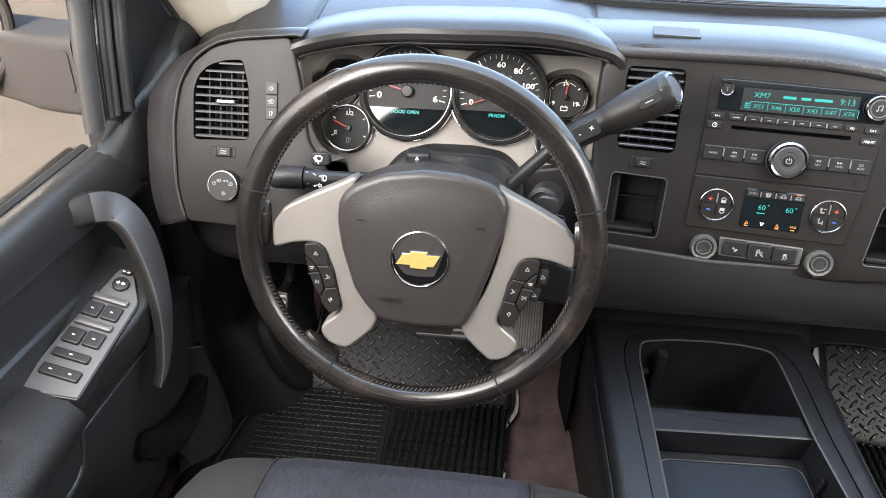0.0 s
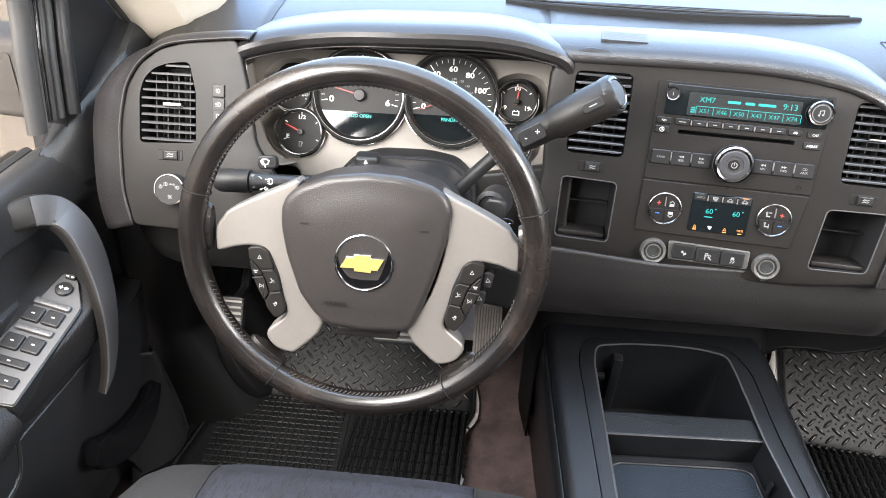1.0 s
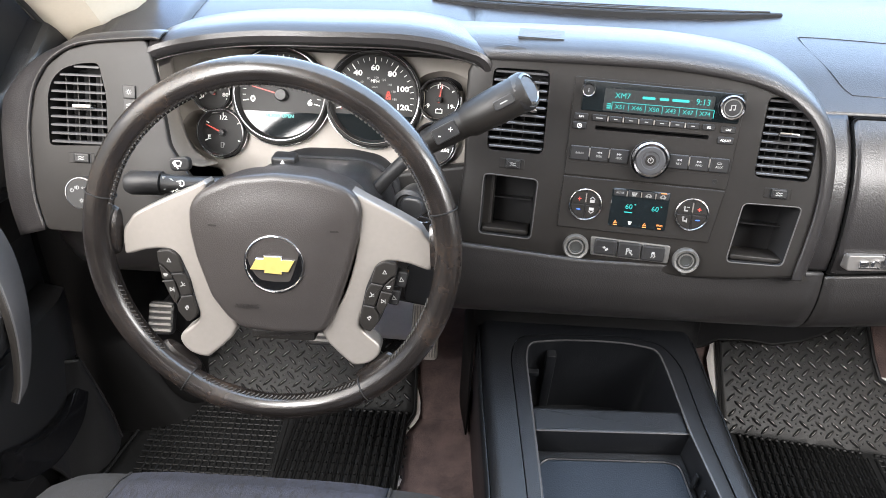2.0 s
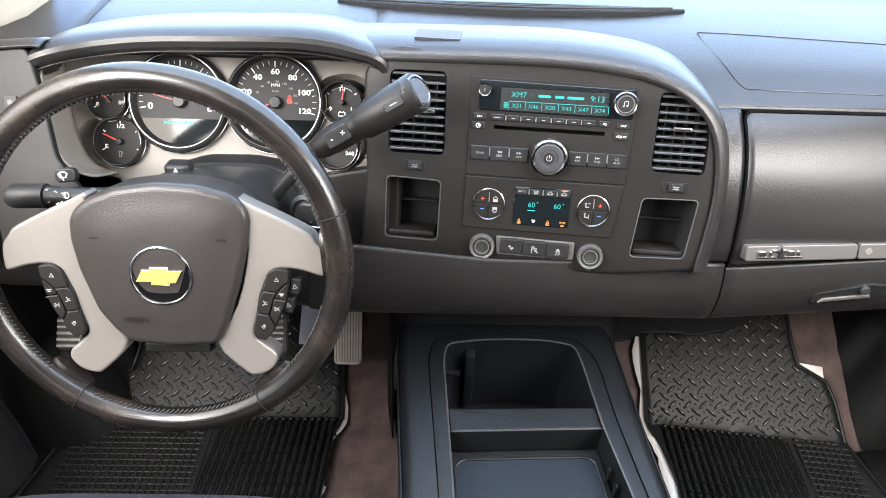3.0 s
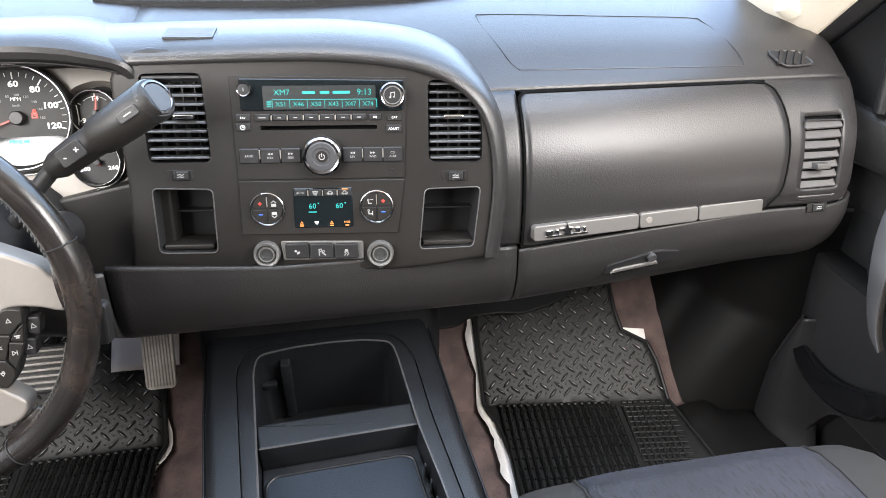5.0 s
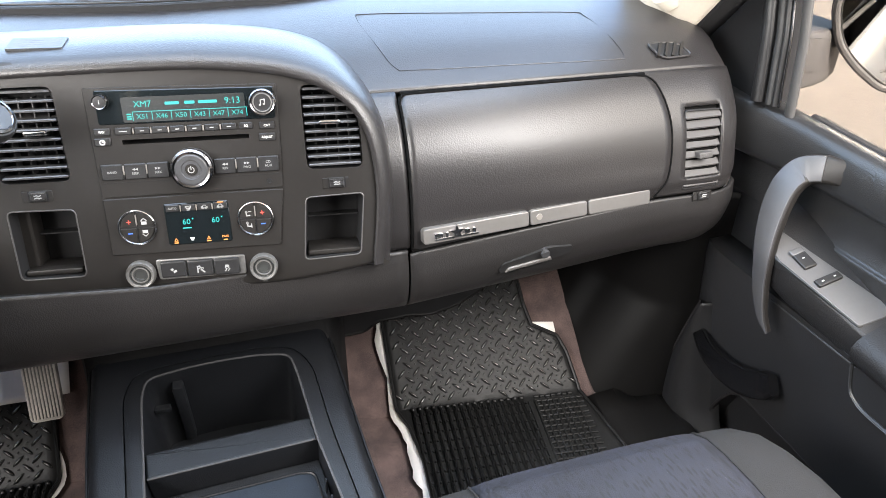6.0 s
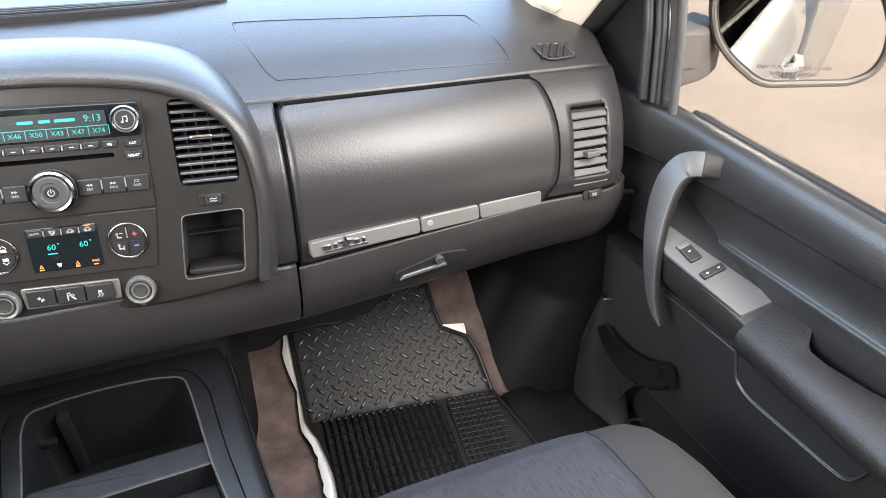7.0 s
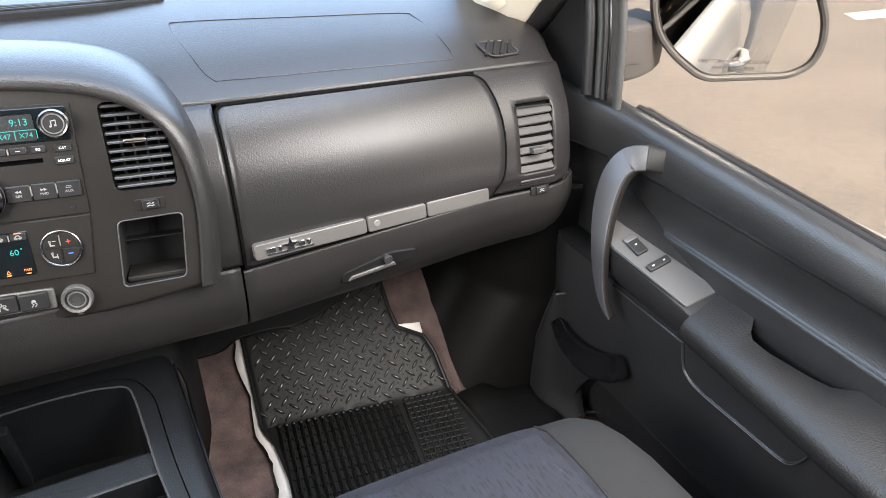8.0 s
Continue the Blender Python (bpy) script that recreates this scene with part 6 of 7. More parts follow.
    for k in range(0, n - 1):
        xx = x0 + (k + 0.5) * lattice_step
        part("pad_nub", prism(rrect(0.0085, 0.006, 0.001, 1), top + 0.005, pose(f(xx), bend(xx) - 0.006, 0.060, 0, 0, tilt), 0.001, 1), RUBBER, t)
    return t


SHIFT = -0.005


def to_driver(x):
    return -0.030 - (0.245 + (x - 0.240) * 1.36) + SHIFT


rubber_mat(lambda x: x, "black rubber floor mat with diamond tread before the passenger", bend_passenger, (0.276, 0.478), 0.0122, (0.494, 0.578), 0.0105, -6.0, -9.0)
rubber_mat(to_driver, "black rubber floor mat with diamond tread before the driver", bend_driver, (0.258, 0.404), 0.0092, (0.418, 0.572), 0.0082, -1.5, 5.0)

for f, nm in ((lambda x: x, "passenger"), (to_driver, "driver")):
    t = thing("paper_mat", (f(0.40), 0.6, 0.058), "crumpled white paper sheet under the rubber mat", "paper mat", "paper floor mats")
    rows = []
    for y in np.linspace(0.25, 0.93, 50):
        w = 0.006 * noise.noise((y * 14, 3.0, 1.0)) + 0.004 * noise.noise((y * 40, 1.0, 2.0))
        a = edge_left(y) - (0.005 + 0.014 * max(0, math.sin((y - 0.42) * 11)) + 0.012 * math.exp(-((y - 0.77) / 0.035) ** 2) if nm == "passenger" else 0.002) + w * 1.6
        b = (edge_right(y) - 0.03 if y < 0.726 else 0.572 if y < 0.758 else edge_right(y) - 0.02) - w * 0.5
        rows.append([(f(a + (b - a) * k / 10), y, floor_z(y, a + (b - a) * k / 10, bend_passenger if nm == "passenger" else bend_driver) + 0.0015 + (0.004 * abs(noise.noise((k, y * 30, 5))) if k in (0, 10) else 0)) for k in range(11)])
    part("sheet", grid(rows), PAPER, t, thick=0.0004)

sc = thing("paper_scrap", (-0.35, 0.81, 0.17), "loose white paper on the driver's toe board", "paper mat")
part("sheet", grid([[(x, y, 0.062 + 0.85 * (y - 0.690) + 0.012 + 0.003 * noise.noise((x * 30, y * 30, 2))) for x in np.linspace(-0.378, -0.268, 8)] for y in np.linspace(0.785, 0.848, 8)]), PAPER, sc, thick=0.0004)
heater = thing("heater_housing", (0.40, 0.86, 0.25), "dark heater housing under the dashboard", "heater housing")
hs = rounded([(0.09, 0.42), (0.09, 0.174), (0.217, 0.176), (0.2387, 0.1945), (0.2987, 0.1965), (0.3394, 0.1895), (0.3928, 0.203), (0.4366, 0.229), (0.4478, 0.251), (0.49, 0.262), (0.56, 0.270), (0.60, 0.30), (0.60, 0.42)], 0.012, 4)
part("body", loft([[(x, y, z + (y - 0.79) * 0.1) for x, z in hs] for y in (0.785, 0.79, 0.90, 0.985)]), MATTE, heater)
part("flange", tube([(x, 0.786, z) for x, z in hs if z < 0.29], 0.003, 8), SILL, heater)
# ---- pedals ----
def pedal(o, w, h, tilt, label, ribs, mat_, across=True, face=None, rib=0.5):
    t = thing("pedal", o, label, "pedal", "driver's pedals")
    m = pose(*o, 90 - tilt, 0, 0)
    part("pad", prism(rrect(w, h, 0.008, 4), 0.008, m, 0.003, base=-0.004), face or BLACK, t)
    for k in range(ribs):
        v = ((k + 0.5) / ribs - 0.5)
        sh = rrect(w * 0.9, h / ribs * rib, 0.001, 1, 0, v * h * 0.9) if across else rrect(w / ribs * rib, h * 0.9, 0.001, 1, v * w * 0.9, 0)
        part("rib", prism(sh, 0.0105, m, 0.001, 1), mat_, t)
    part("arm", tube([m @ Vector((0, h * 0.3, -0.004)), m @ Vector((0, h * 0.7, -0.05)), m @ Vector((0, h * 0.7 + 0.14, -0.10))], 0.008, 8), BLACK, t)
    return t


pedal((-0.418, 0.675, 0.262), 0.098, 0.070, 32, "wide ribbed brake pedal with bright metal edges", 7, METAL)
pedal((-0.279, 0.722, 0.224), 0.046, 0.098, 25, "long ribbed accelerator pedal with worn metal face", 9, METAL, False, BRIGHT, 0.35)
pedal((-0.685, 0.635, 0.285), 0.040, 0.052, 30, "small ribbed parking brake pedal", 5, METAL)

# ---- seats ----
def seat(cx, label):
    t = thing("car_seat_unit", (cx, 0.0, 0.06), label, "car seat", "front seats")
    part("seat_base", block(cx - 0.20, cx + 0.20, -0.25, 0.18, 0.06, 0.24, 0.02), MATTE, t)
    ROWS = ((0.280, 0.02, 0.165, 0.285), (0.286, 0.055, 0.190, 0.288), (0.275, 0.081, 0.208, 0.290), (0.252, 0.098, 0.222, 0.292), (0.22, 0.106, 0.231, 0.293), (0.18, 0.111, 0.237, 0.293), (0.08, 0.113, 0.241, 0.293), (-0.05, 0.113, 0.242, 0.292), (-0.20, 0.11, 0.242, 0.29), (-0.30, 0.11, 0.242, 0.29))

    def skin(row, a, lift=0.0):
        y, h, wd, z = row
        c, s = math.cos(a), math.sin(a)
        x = wd * math.copysign(abs(c) ** 0.58, c)
        top = 0.010 * (abs(x) / wd) ** 4 if s > 0 else 0
        return Vector((cx + x, y + lift * (0.4 if y > 0.27 else 0), z + (h * 0.72 if s > 0 else h) * math.copysign(abs(s) ** 0.45, s) + top + lift))
    part("cushion", loft([[skin(r, 2 * math.pi * k / 56) for k in range(56)] for r in ROWS]), FABRIC_GREY, t, "charcoal cloth bolsters")
    rows = []
    for i in range(len(ROWS) - 1):
        for q in range(4 if i < len(ROWS) - 2 else 5):
            f = q / 4
            r = tuple(a + (b - a) * f for a, b in zip(ROWS[i], ROWS[i + 1]))
            line = []
            for k in range(17):
                u = -0.137 + 0.274 * k / 16
                a = math.acos(max(-1, min(1, math.copysign((abs(u) / r[2]) ** (1 / 0.58), u))))
                puff = 0.0035 * (1 - (abs(u) / 0.137) ** 6)
                line.append(skin(r, a, puff + 0.0006))
            rows.append(line)
    pan = part("centre_panel", grid(rows), FABRIC_BLUE, t, "dark blue patterned cloth centre panel", thick=0.004)
    for k in (0, -1):
        part("seam", tube([r[k] + Vector((0, 0, 0.0005)) for r in rows], 0.0014, 6), FABRIC_GREY, pan)
    return t


seat(-0.425, "driver's seat with a blue and charcoal cloth cushion")
seat(0.367, "passenger's seat with a blue and charcoal cloth cushion")

# ---- doors ----
DMID = -0.016
MIR_NORMAL = Vector((-0.460, -0.887, -0.035)).normalized()


def bar(path, normal, half_w, half_d, n_round=3):
    """A bar of rounded rectangular section whose face looks along a normal."""
    rings = []
    for i, p in enumerate(path):
        t = (path[min(i + 1, len(path) - 1)] - path[max(i - 1, 0)]).normalized()
        n = (normal - t * normal.dot(t)).normalized()
        w = t.cross(n)
        k = i / (len(path) - 1)
        a, b = half_w(k), half_d(k)
        rings.append([p + w * x + n * y for x, y in rrect(2 * a, 2 * b, min(a, b) * 0.55, n_round)])
    return loft(rings)


def door(side):
    """One front door with its inner panel, switches, mirror and outer skin."""
    f = (lambda p: Vector(p)) if side > 0 else (lambda p: Vector((2 * DMID - p[0], p[1] - 0.030, p[2] - 0.012)))
    nm = "right" if side > 0 else "left"
    t = thing("truck_door", f((0.80, 0.2, 0.05)), "closed truck door with a charcoal grained inner panel", "car door", "front doors")
    ys = list(np.linspace(-0.42, 0.70, 46))

    def sill(y):
        return 0.574 + 0.058 * y

    def arm_z(y):
        return 0.420 + 0.015 * (0.30 - y)

    def panel_z(x, y):
        """Height of the tilted switch panel on the front of the armrest."""
        return 0.452 + 0.28 * (x - 0.768) + 0.30 * (y - 0.40)
    secs = []
    for y in ys:
        s, pad = sill(y), 0.5335 - 0.02 * max(0, y - 0.42)
        e = min(2.0, max(0, (y - 0.5) / 0.12) ** 2)
        soft = min(1, max(0, (y - 0.50) / 0.10))
        secs.append([f(p) for p in ((0.826, y, s - 0.040), (0.826, y, s - 0.004), (0.823, y, s), (0.815, y, s + 0.002), (0.805 - 0.016 * e, y, s), (0.798 - 0.016 * e, y, s - 0.006), (0.7935 - 0.016 * e, y, s - 0.015), (0.7905 - 0.016 * e, y, s - 0.030), (0.7890 - 0.016 * e, y, pad + 0.012), (0.7900 - 0.014 * e, y, pad + 0.004),
                                    (0.795 - 0.010 * e, y, pad - 0.0015), (0.806 - 0.012 * soft, y, pad - 0.006), (0.8115 - 0.018 * soft, y, pad - 0.014), (0.8085 - 0.016 * soft, y, 0.490), (0.8035 - 0.010 * soft, y, 0.4690), (0.8015 - 0.008 * soft, y, 0.4663), (0.7990 - 0.004 * soft, y, 0.4655), (0.7975 - 0.002 * soft, y, 0.4640), (0.7968, y, 0.4600), (0.7972, y, 0.440), (0.798, y, arm_z(y) - 0.05))])
    part("upper_panel", grid(secs), DOORP, t, thick=0.006, sharp=42)
    # window seals: dark gap, then the outer lip
    part("window_seal", tube([f((0.834, y, sill(y) - 0.006)) for y in ys[:42:3]], 0.0075, 8), MATTE, t)
    part("outer_lip", tube([f((0.852, y, sill(y) - 0.008)) for y in ys[:42:3]], 0.006, 8, flat=0.6), CHANNEL, t, "grey outer window lip")
    # lower panel, sunk behind the rim of the long door bin
    def bin_top(y):
        return float(np.interp(y, (0.44, 0.47, 0.49, 0.506, 0.518, 0.526, 0.531), (0.166, 0.164, 0.149, 0.122, 0.093, 0.055, -0.02)))

    def low_x(y, z):
        c = 0.012 * max(0, (y - 0.56) / 0.055) ** 2
        return float(np.interp(z, (0.0, 0.08, 0.16, 0.24, 0.30, 0.35), (0.772, 0.771, 0.768, 0.763, 0.757, 0.752))) + c
    secs = []
    for y in list(np.linspace(-0.42, 0.44, 24)) + list(np.linspace(0.45, 0.532, 24)) + list(np.linspace(0.54, 0.615, 14)):
        b = bin_top(y)
        secs.append([f((0.80, y, 0.385))] + [f((low_x(y, z), y, z)) for z in (0.378, *np.linspace(0.35, b + 0.010, 9), b + 0.004)] + [f((low_x(y, b) + d, y, b - g)) for d, g in ((0.003, -0.001), (0.012, 0.002), (0.036, 0.006), (0.038, 0.02), (0.040, 0.08), (0.042, 0.18))])
    # darker plastic than the upper panel paints the shade low on the door
    low = part("lower_panel", grid(secs), BLACK, t, thick=0.006)
    rim_ = [f((low_x(y, 0.2) + 0.006, y, bin_top(y) + 0.001)) for y in (*np.linspace(-0.38, 0.44, 14), *np.linspace(0.45, 0.5295, 20))]
    part("bin_rim", tube(rim_, 0.0030, 8), DASH, low, "rounded rim of the door bin")
    part("cup_ring", tube([f((0.785 + 0.040 * math.cos(a), 0.452 + 0.046 * math.sin(a), 0.052)) for a in np.linspace(0, 2 * math.pi, 33)[:-1]], 0.0028, 8, True), DOORP, low, "bottle ring in the door bin")
    # armrest, in a front and a rear piece with a joint
    rings = []
    for y in (0.505, 0.495, 0.48, 0.45, 0.42, 0.38, 0.34, 0.3022):
        xl = float(np.interp(y, (0.30, 0.313, 0.434, 0.48, 0.52), (0.7515, 0.7515, 0.7260, 0.728, 0.748)))
        zl = panel_z(xl, y) - 0.0015
        pts = [(0.8060, panel_z(0.806, y) - 0.0015), (0.790, panel_z(0.790, y) - 0.0015), (max(0.76, xl + 0.015), panel_z(max(0.76, xl + 0.015), y) - 0.0015), (xl + 0.004, zl + 0.0005), (xl + 0.0012, zl - 0.0012), (xl, zl - 0.005), (xl + 0.001, zl - 0.030), (xl + 0.004, zl - 0.047), (xl + 0.008, zl - 0.051), (0.806, zl - 0.054)]
        rings.append([f((x, y, q)) for x, q in pts])
    part("armrest", loft(rings), ARMREST, t, "grained armrest below the switch panel", sharp=50)
    rings = []
    for y in (0.3018, 0.298, 0.285, 0.27, 0.25, 0.246, 0.24, 0.232, 0.222, 0.205, 0.18, 0.15, 0.125, 0.115, 0.108, 0.100, 0.06, 0.02, -0.10, -0.25, -0.42):
        w = float(np.interp(y, (-0.42, -0.1, 0.06, 0.14, 0.22, 0.30), (0.707, 0.708, 0.713, 0.721, 0.728, 0.735)))
        z = arm_z(y)
        back = float(np.interp(y, (0.104, 0.116, 0.13, 0.205, 0.228, 0.246), (0.797, 0.789, 0.785, 0.774, 0.774, 0.797)))
        rise = 0.013 * float(np.interp(y, (0.10, 0.13, 0.222, 0.246), (1, 0, 0, 1)))
        pts = [(back, z + 0.002 + rise), (back - 0.003, z + 0.0022 + rise * 0.9), (w + 0.046, z + 0.004 + rise * 0.5), (w + 0.028, z + 0.0015), (w + 0.017, z - 0.003), (w + 0.008, z - 0.010), (w + 0.003, z - 0.019), (w + 0.003, z - 0.030), (w + 0.008, z - 0.040), (w + 0.014, z - 0.045), (0.7505, 0.3735), (0.758, 0.368), (back, 0.366)]
        rings.append([f((x, y, q)) for x, q in pts])
    arm = part("armrest", loft(rings), ARMREST, t, "grained armrest", sharp=60)
    part("grab_slot", grid([[f((x, y, arm_z(y) - 0.045)) for y in (0.09, 0.17, 0.29)] for x in (0.755, 0.80)]), MATTE, arm, "dark grab slot in the armrest", thick=0.003)
    part("seam_bead", tube([f((0.7505, y, 0.3705)) for y in np.linspace(-0.4, 0.45, 12)], 0.0016, 6), PULL, low)
    # map pocket
    pk = rounded([(0.300, 0.3745), (0.288, 0.335), (0.263, 0.326), (0.118, 0.329), (0.097, 0.372)][::-1 if side > 0 else 1], 0.014, 5)
    PF = plane_frame(f((0.7500, 0.20, 0.345)), (0, -side, 0), (0, 0, 1))
    loc = [(-(y - 0.20) * side, z - 0.345) for y, z in pk]
    pocket_ = part("map_pocket", prism(loc, 0.0012, PF, base=-0.003), MATTE, low, "dark map pocket")
    lip_ = curve_points([(-(y - 0.20) * side, z - 0.345, 0.0015) for y, z in ((0.300, 0.374), (0.291, 0.345), (0.280, 0.333), (0.255, 0.3265), (0.19, 0.3275), (0.130, 0.329), (0.113, 0.336), (0.104, 0.352), (0.098, 0.371))], 5)
    part("pocket_edge", tube([PF @ p for p in lip_], 0.0026, 8), DOORP, pocket_)
    # thin silver rod paints a highlight along the pocket's edge
    part("pocket_glint", tube([PF @ (p + Vector((0, -0.0012, 0.0022))) for p in lip_], 0.0008, 6), PULL, pocket_)
    lev = [f(p) for p in curve_points([(0.772, 0.610, 0.226), (0.756, 0.576, 0.222), (0.744, 0.53, 0.213), (0.738, 0.485, 0.216), (0.735, 0.445, 0.227), (0.735, 0.412, 0.244), (0.740, 0.390, 0.262)], 6)]
    part("lower_handle", bar(lev, Vector((-side, -0.35, 0.55)).normalized(), lambda k: 0.007 + 0.014 * min(1, k * 1.5) ** 0.8 - 0.006 * max(0, k - 0.92) * 12, lambda k: 0.010, 5), GLOSS, t, "glossy black lower handle")
    def proud(z):
        return 0.010 * min(1, max(0, (0.285 - z) / 0.15)) ** 0.8
    crease = curve_points([(0.756, 0.588, 0.275), (0.755, 0.597, 0.237), (0.753, 0.610, 0.17), (0.752, 0.620, 0.103), (0.751, 0.622, 0.059), (0.750, 0.606, 0.016), (0.748, 0.57, -0.012)], 6)
    part("crease", tube([f((p[0] - proud(p[2]), p[1], p[2])) for p in crease], 0.0026, 8), DASH, low)
    rows = []
    for k in np.linspace(0, 1, 12):
        rows.append([f((p[0] - proud(p[2]) + (0.030 + proud(p[2])) * k ** 2.6 - 0.014 * math.sin(math.pi * k), p[1] - (0.03 + 0.42 * max(0, 0.275 - p[2])) * k, p[2] + 0.01 * k)) for p in crease])
    # same darker plastic, so the low shade is in the colour here too
    part("scoop", grid(rows), BLACK, low, "rounded lower front of the door", thick=0.003)
    # pull handle: dark body and silver face
    hp = [(0.806, 0.434, 0.563), (0.796, 0.447, 0.566), (0.784, 0.465, 0.565), (0.772, 0.481, 0.556), (0.762, 0.491, 0.535), (0.755, 0.494, 0.505), (0.749, 0.491, 0.465), (0.745, 0.483, 0.420), (0.743, 0.471, 0.378), (0.744, 0.455, 0.340), (0.748, 0.440, 0.318)]
    hp = [Vector(p) + (Vector((0.15, -0.19, 0.94)) - Vector(p)) * 0.046 * min(1, max(0, (i - 3) / 4)) for i, p in enumerate(hp)]
    hpath = [f(p) for p in curve_points(hp, 6)]
    face_n = Vector((-side, -0.20, 0.25)).normalized()
    width = lambda k: 0.0158 + 0.004 * math.sin(math.pi * min(1, k * 1.4)) - 0.0135 * max(0, (k - 0.5) / 0.5) ** 1.6
    hd = part("pull_handle", bar(hpath, face_n, width, lambda k: 0.0105 - 0.005 * k), BEZEL, t, "curved pull handle")
    inner = []
    for i in range(11, len(hpath)):
        way = (hpath[min(i + 1, len(hpath) - 1)] - hpath[i - 1]).normalized()
        inner.append(hpath[i] + (face_n - way * face_n.dot(way)).normalized() * (0.0095 - 0.0045 * i / len(hpath)))
    part("handle_face", bar(inner, face_n, lambda k: max(0.0012, width(0.18 + 0.82 * k) - 0.0014), lambda k: 0.0032 - 0.0012 * k), PULL, hd, "silver grey handle face")
    # switch panel
    if side > 0:
        PN = plane_frame(f((0.768, 0.40, 0.4520)), (1, 0, 0.28), (0, 1, 0.30))
        pts = [(-0.0227, -0.0908), (0.0306, -0.0940), (0.0045, 0.0213), (-0.0055, 0.0676), (-0.012, 0.094), (-0.034, 0.090), (-0.0415, 0.036)]
        items = [(-0.0150, 0.0225, 0.019, 0.032, 1), (-0.0090, -0.0185, 0.036, 0.012, 2)]
    else:
        PN = plane_frame((-0.800, 0.40, 0.452), (1, 0, -0.28), (0, 1, 0.30))
        pts = [(0.0353, -0.1299), (0.0352, -0.003), (0.0338, 0.0055), (0.0135, 0.037), (0.004, 0.0455), (-0.0074, 0.0425), (-0.0157, -0.0228), (-0.0216, -0.0707), (-0.0253, -0.1394)]
        items = [(0.0050, -0.1085, 0.043, 0.0135, 2), (0.0045, -0.0860, 0.041, 0.0105, 1), (-0.0062, -0.0620, 0.020, 0.020, 1), (0.0160, -0.0605, 0.020, 0.020, 1), (-0.0060, -0.0225, 0.020, 0.020, 1), (0.0162, -0.0215, 0.020, 0.020, 1), (0.0035, 0.0385, 0.012, 0.005, 2)]
    part("switch_console", prism(rounded([(x * 1.04, y * 1.01) for x, y in pts], 0.004), -0.0006, PN, 0.0016, 2, base=-0.025), DOORP, t)
    pn = part("switch_panel", prism(rounded(pts, 0.003), 0.0012, PN, 0.0006, 1, base=-0.006), SWITCH, t, "satin grey switch panel")
    for u, v, w, h, nmk in items:
        sw = part("switch", prism(rrect(w, h, 0.002, 2, u, v), 0.0052, PN, 0.0018, 2), BLACK, pn)
        mk = bmesh.new()
        for k in range(nmk):
            bars(at(PN, u + (k - (nmk - 1) / 2) * w * 0.5, v, 0.0052), 0.0036, 0.0026, 1, mk)
        part("mark", mk, WHITE_INK, sw)
    if side < 0:
        for v in (-0.0415, -0.0040):
            part("switch_guard", prism(rrect(0.043, 0.0095, 0.003, 3, 0.006, v), 0.006, PN, 0.003), SWITCH, pn)
        part("mirror_pad", lathe([(0.0098, 0.002), (0.0095, 0.005), (0.008, 0.0058), (0, 0.0056)], at(PN, 0.0055, 0.0205), 24), BLACK, pn)
        part("mirror_marks", icon("arrows", at(PN, 0.0055, 0.0205, 0.0058), 0.008), WHITE_INK, pn)
    else:
        part("switch_guard", prism(rrect(0.020, 0.010, 0.003, 3, -0.0150, 0.0355), 0.0058, PN, 0.002), SWITCH, pn)
    # corner cover, post and frame
    door_f = f
    if side < 0:
        f = lambda p: door_f((p[0], p[1] - 0.030, p[2] + 0.014))
    tri = [(0.598, 0.585), (0.82, 0.585), (0.84, 0.690), (0.75, 0.770), (0.575, 0.930), (0.612, 0.78)]
    part("corner_cover", loft([[f((x + 0.03 * (z - 0.62) * -1, y, z)) for y, z in tri] for x in (0.788, 0.835)]), MATTE, t, "matt black window corner cover")

    if side < 0:
        rows = []
        for y in np.linspace(0.548, 0.800, 22):
            yl = y - 0.030
            p = min(1, max(0, (y - 0.548) / 0.07))
            p = p * p * (3 - 2 * p)
            xb = 0.7905 - 0.016 * min(2.0, max(0, (yl - 0.5) / 0.12) ** 2) + 0.009 - 0.014 * p
            low = sill(yl) - 0.016
            top = low + p * (float(np.interp(y, (0.585, 0.615, 0.66, 0.72, 0.80), (0.621, 0.627, 0.652, 0.694, 0.745))) - low)
            rows.append([f((x, y, z)) for x, z in ((0.818, top - 0.012), (0.806, top), (xb + 0.010, top - 0.001), (xb + 0.004, top - 0.006), (xb, top - 0.018), (xb - 0.001, top * 0.6 + 0.4 * 0.545), (xb, 0.545), (xb + 0.004, 0.525))])
        part("corner_base", grid(rows), DOORP, t, "grained door pad rising to the corner cover", thick=0.003)

    def upright(y, r, x, mat_, flat, label, dz=0.0):
        dz += 0.018 if side < 0 else 0.0
        line = curve_points([(x, y, 0.612 + dz), (x - 0.001, y + 0.010, 0.70), (x - 0.005, y + 0.018, 0.80), (x - 0.028, y - 0.060, 0.95), (x - 0.09, y - 0.34, 1.28)], 5)
        part("channel_strip", tube([f(p) for p in line], r, 18, flat=flat, side=(side, 0, 0)), mat_, t, label)
    part("cover_lip", tube([f(p) for p in ((0.768, 0.795, 0.674), (0.766, 0.715, 0.750), (0.758, 0.550, 0.915))], 0.005, 8), FORM, t)
    upright(0.6095, 0.0105, 0.783, BLACK, 0.9, "rounded edge of the corner cover")
    upright(0.5905, 0.0070, 0.790, FORM, 1.2, "black window channel")
    upright(0.5810, 0.0045, 0.790, BLACK, 1.3, "")
    upright(0.5735, 0.0020, 0.790, RING, 1.0, "bright channel edge")
    upright(0.5605, 0.0085 if side > 0 else 0.0150, 0.800, CHANNEL, 0.6, "grey window frame", -0.010)
    f = door_f
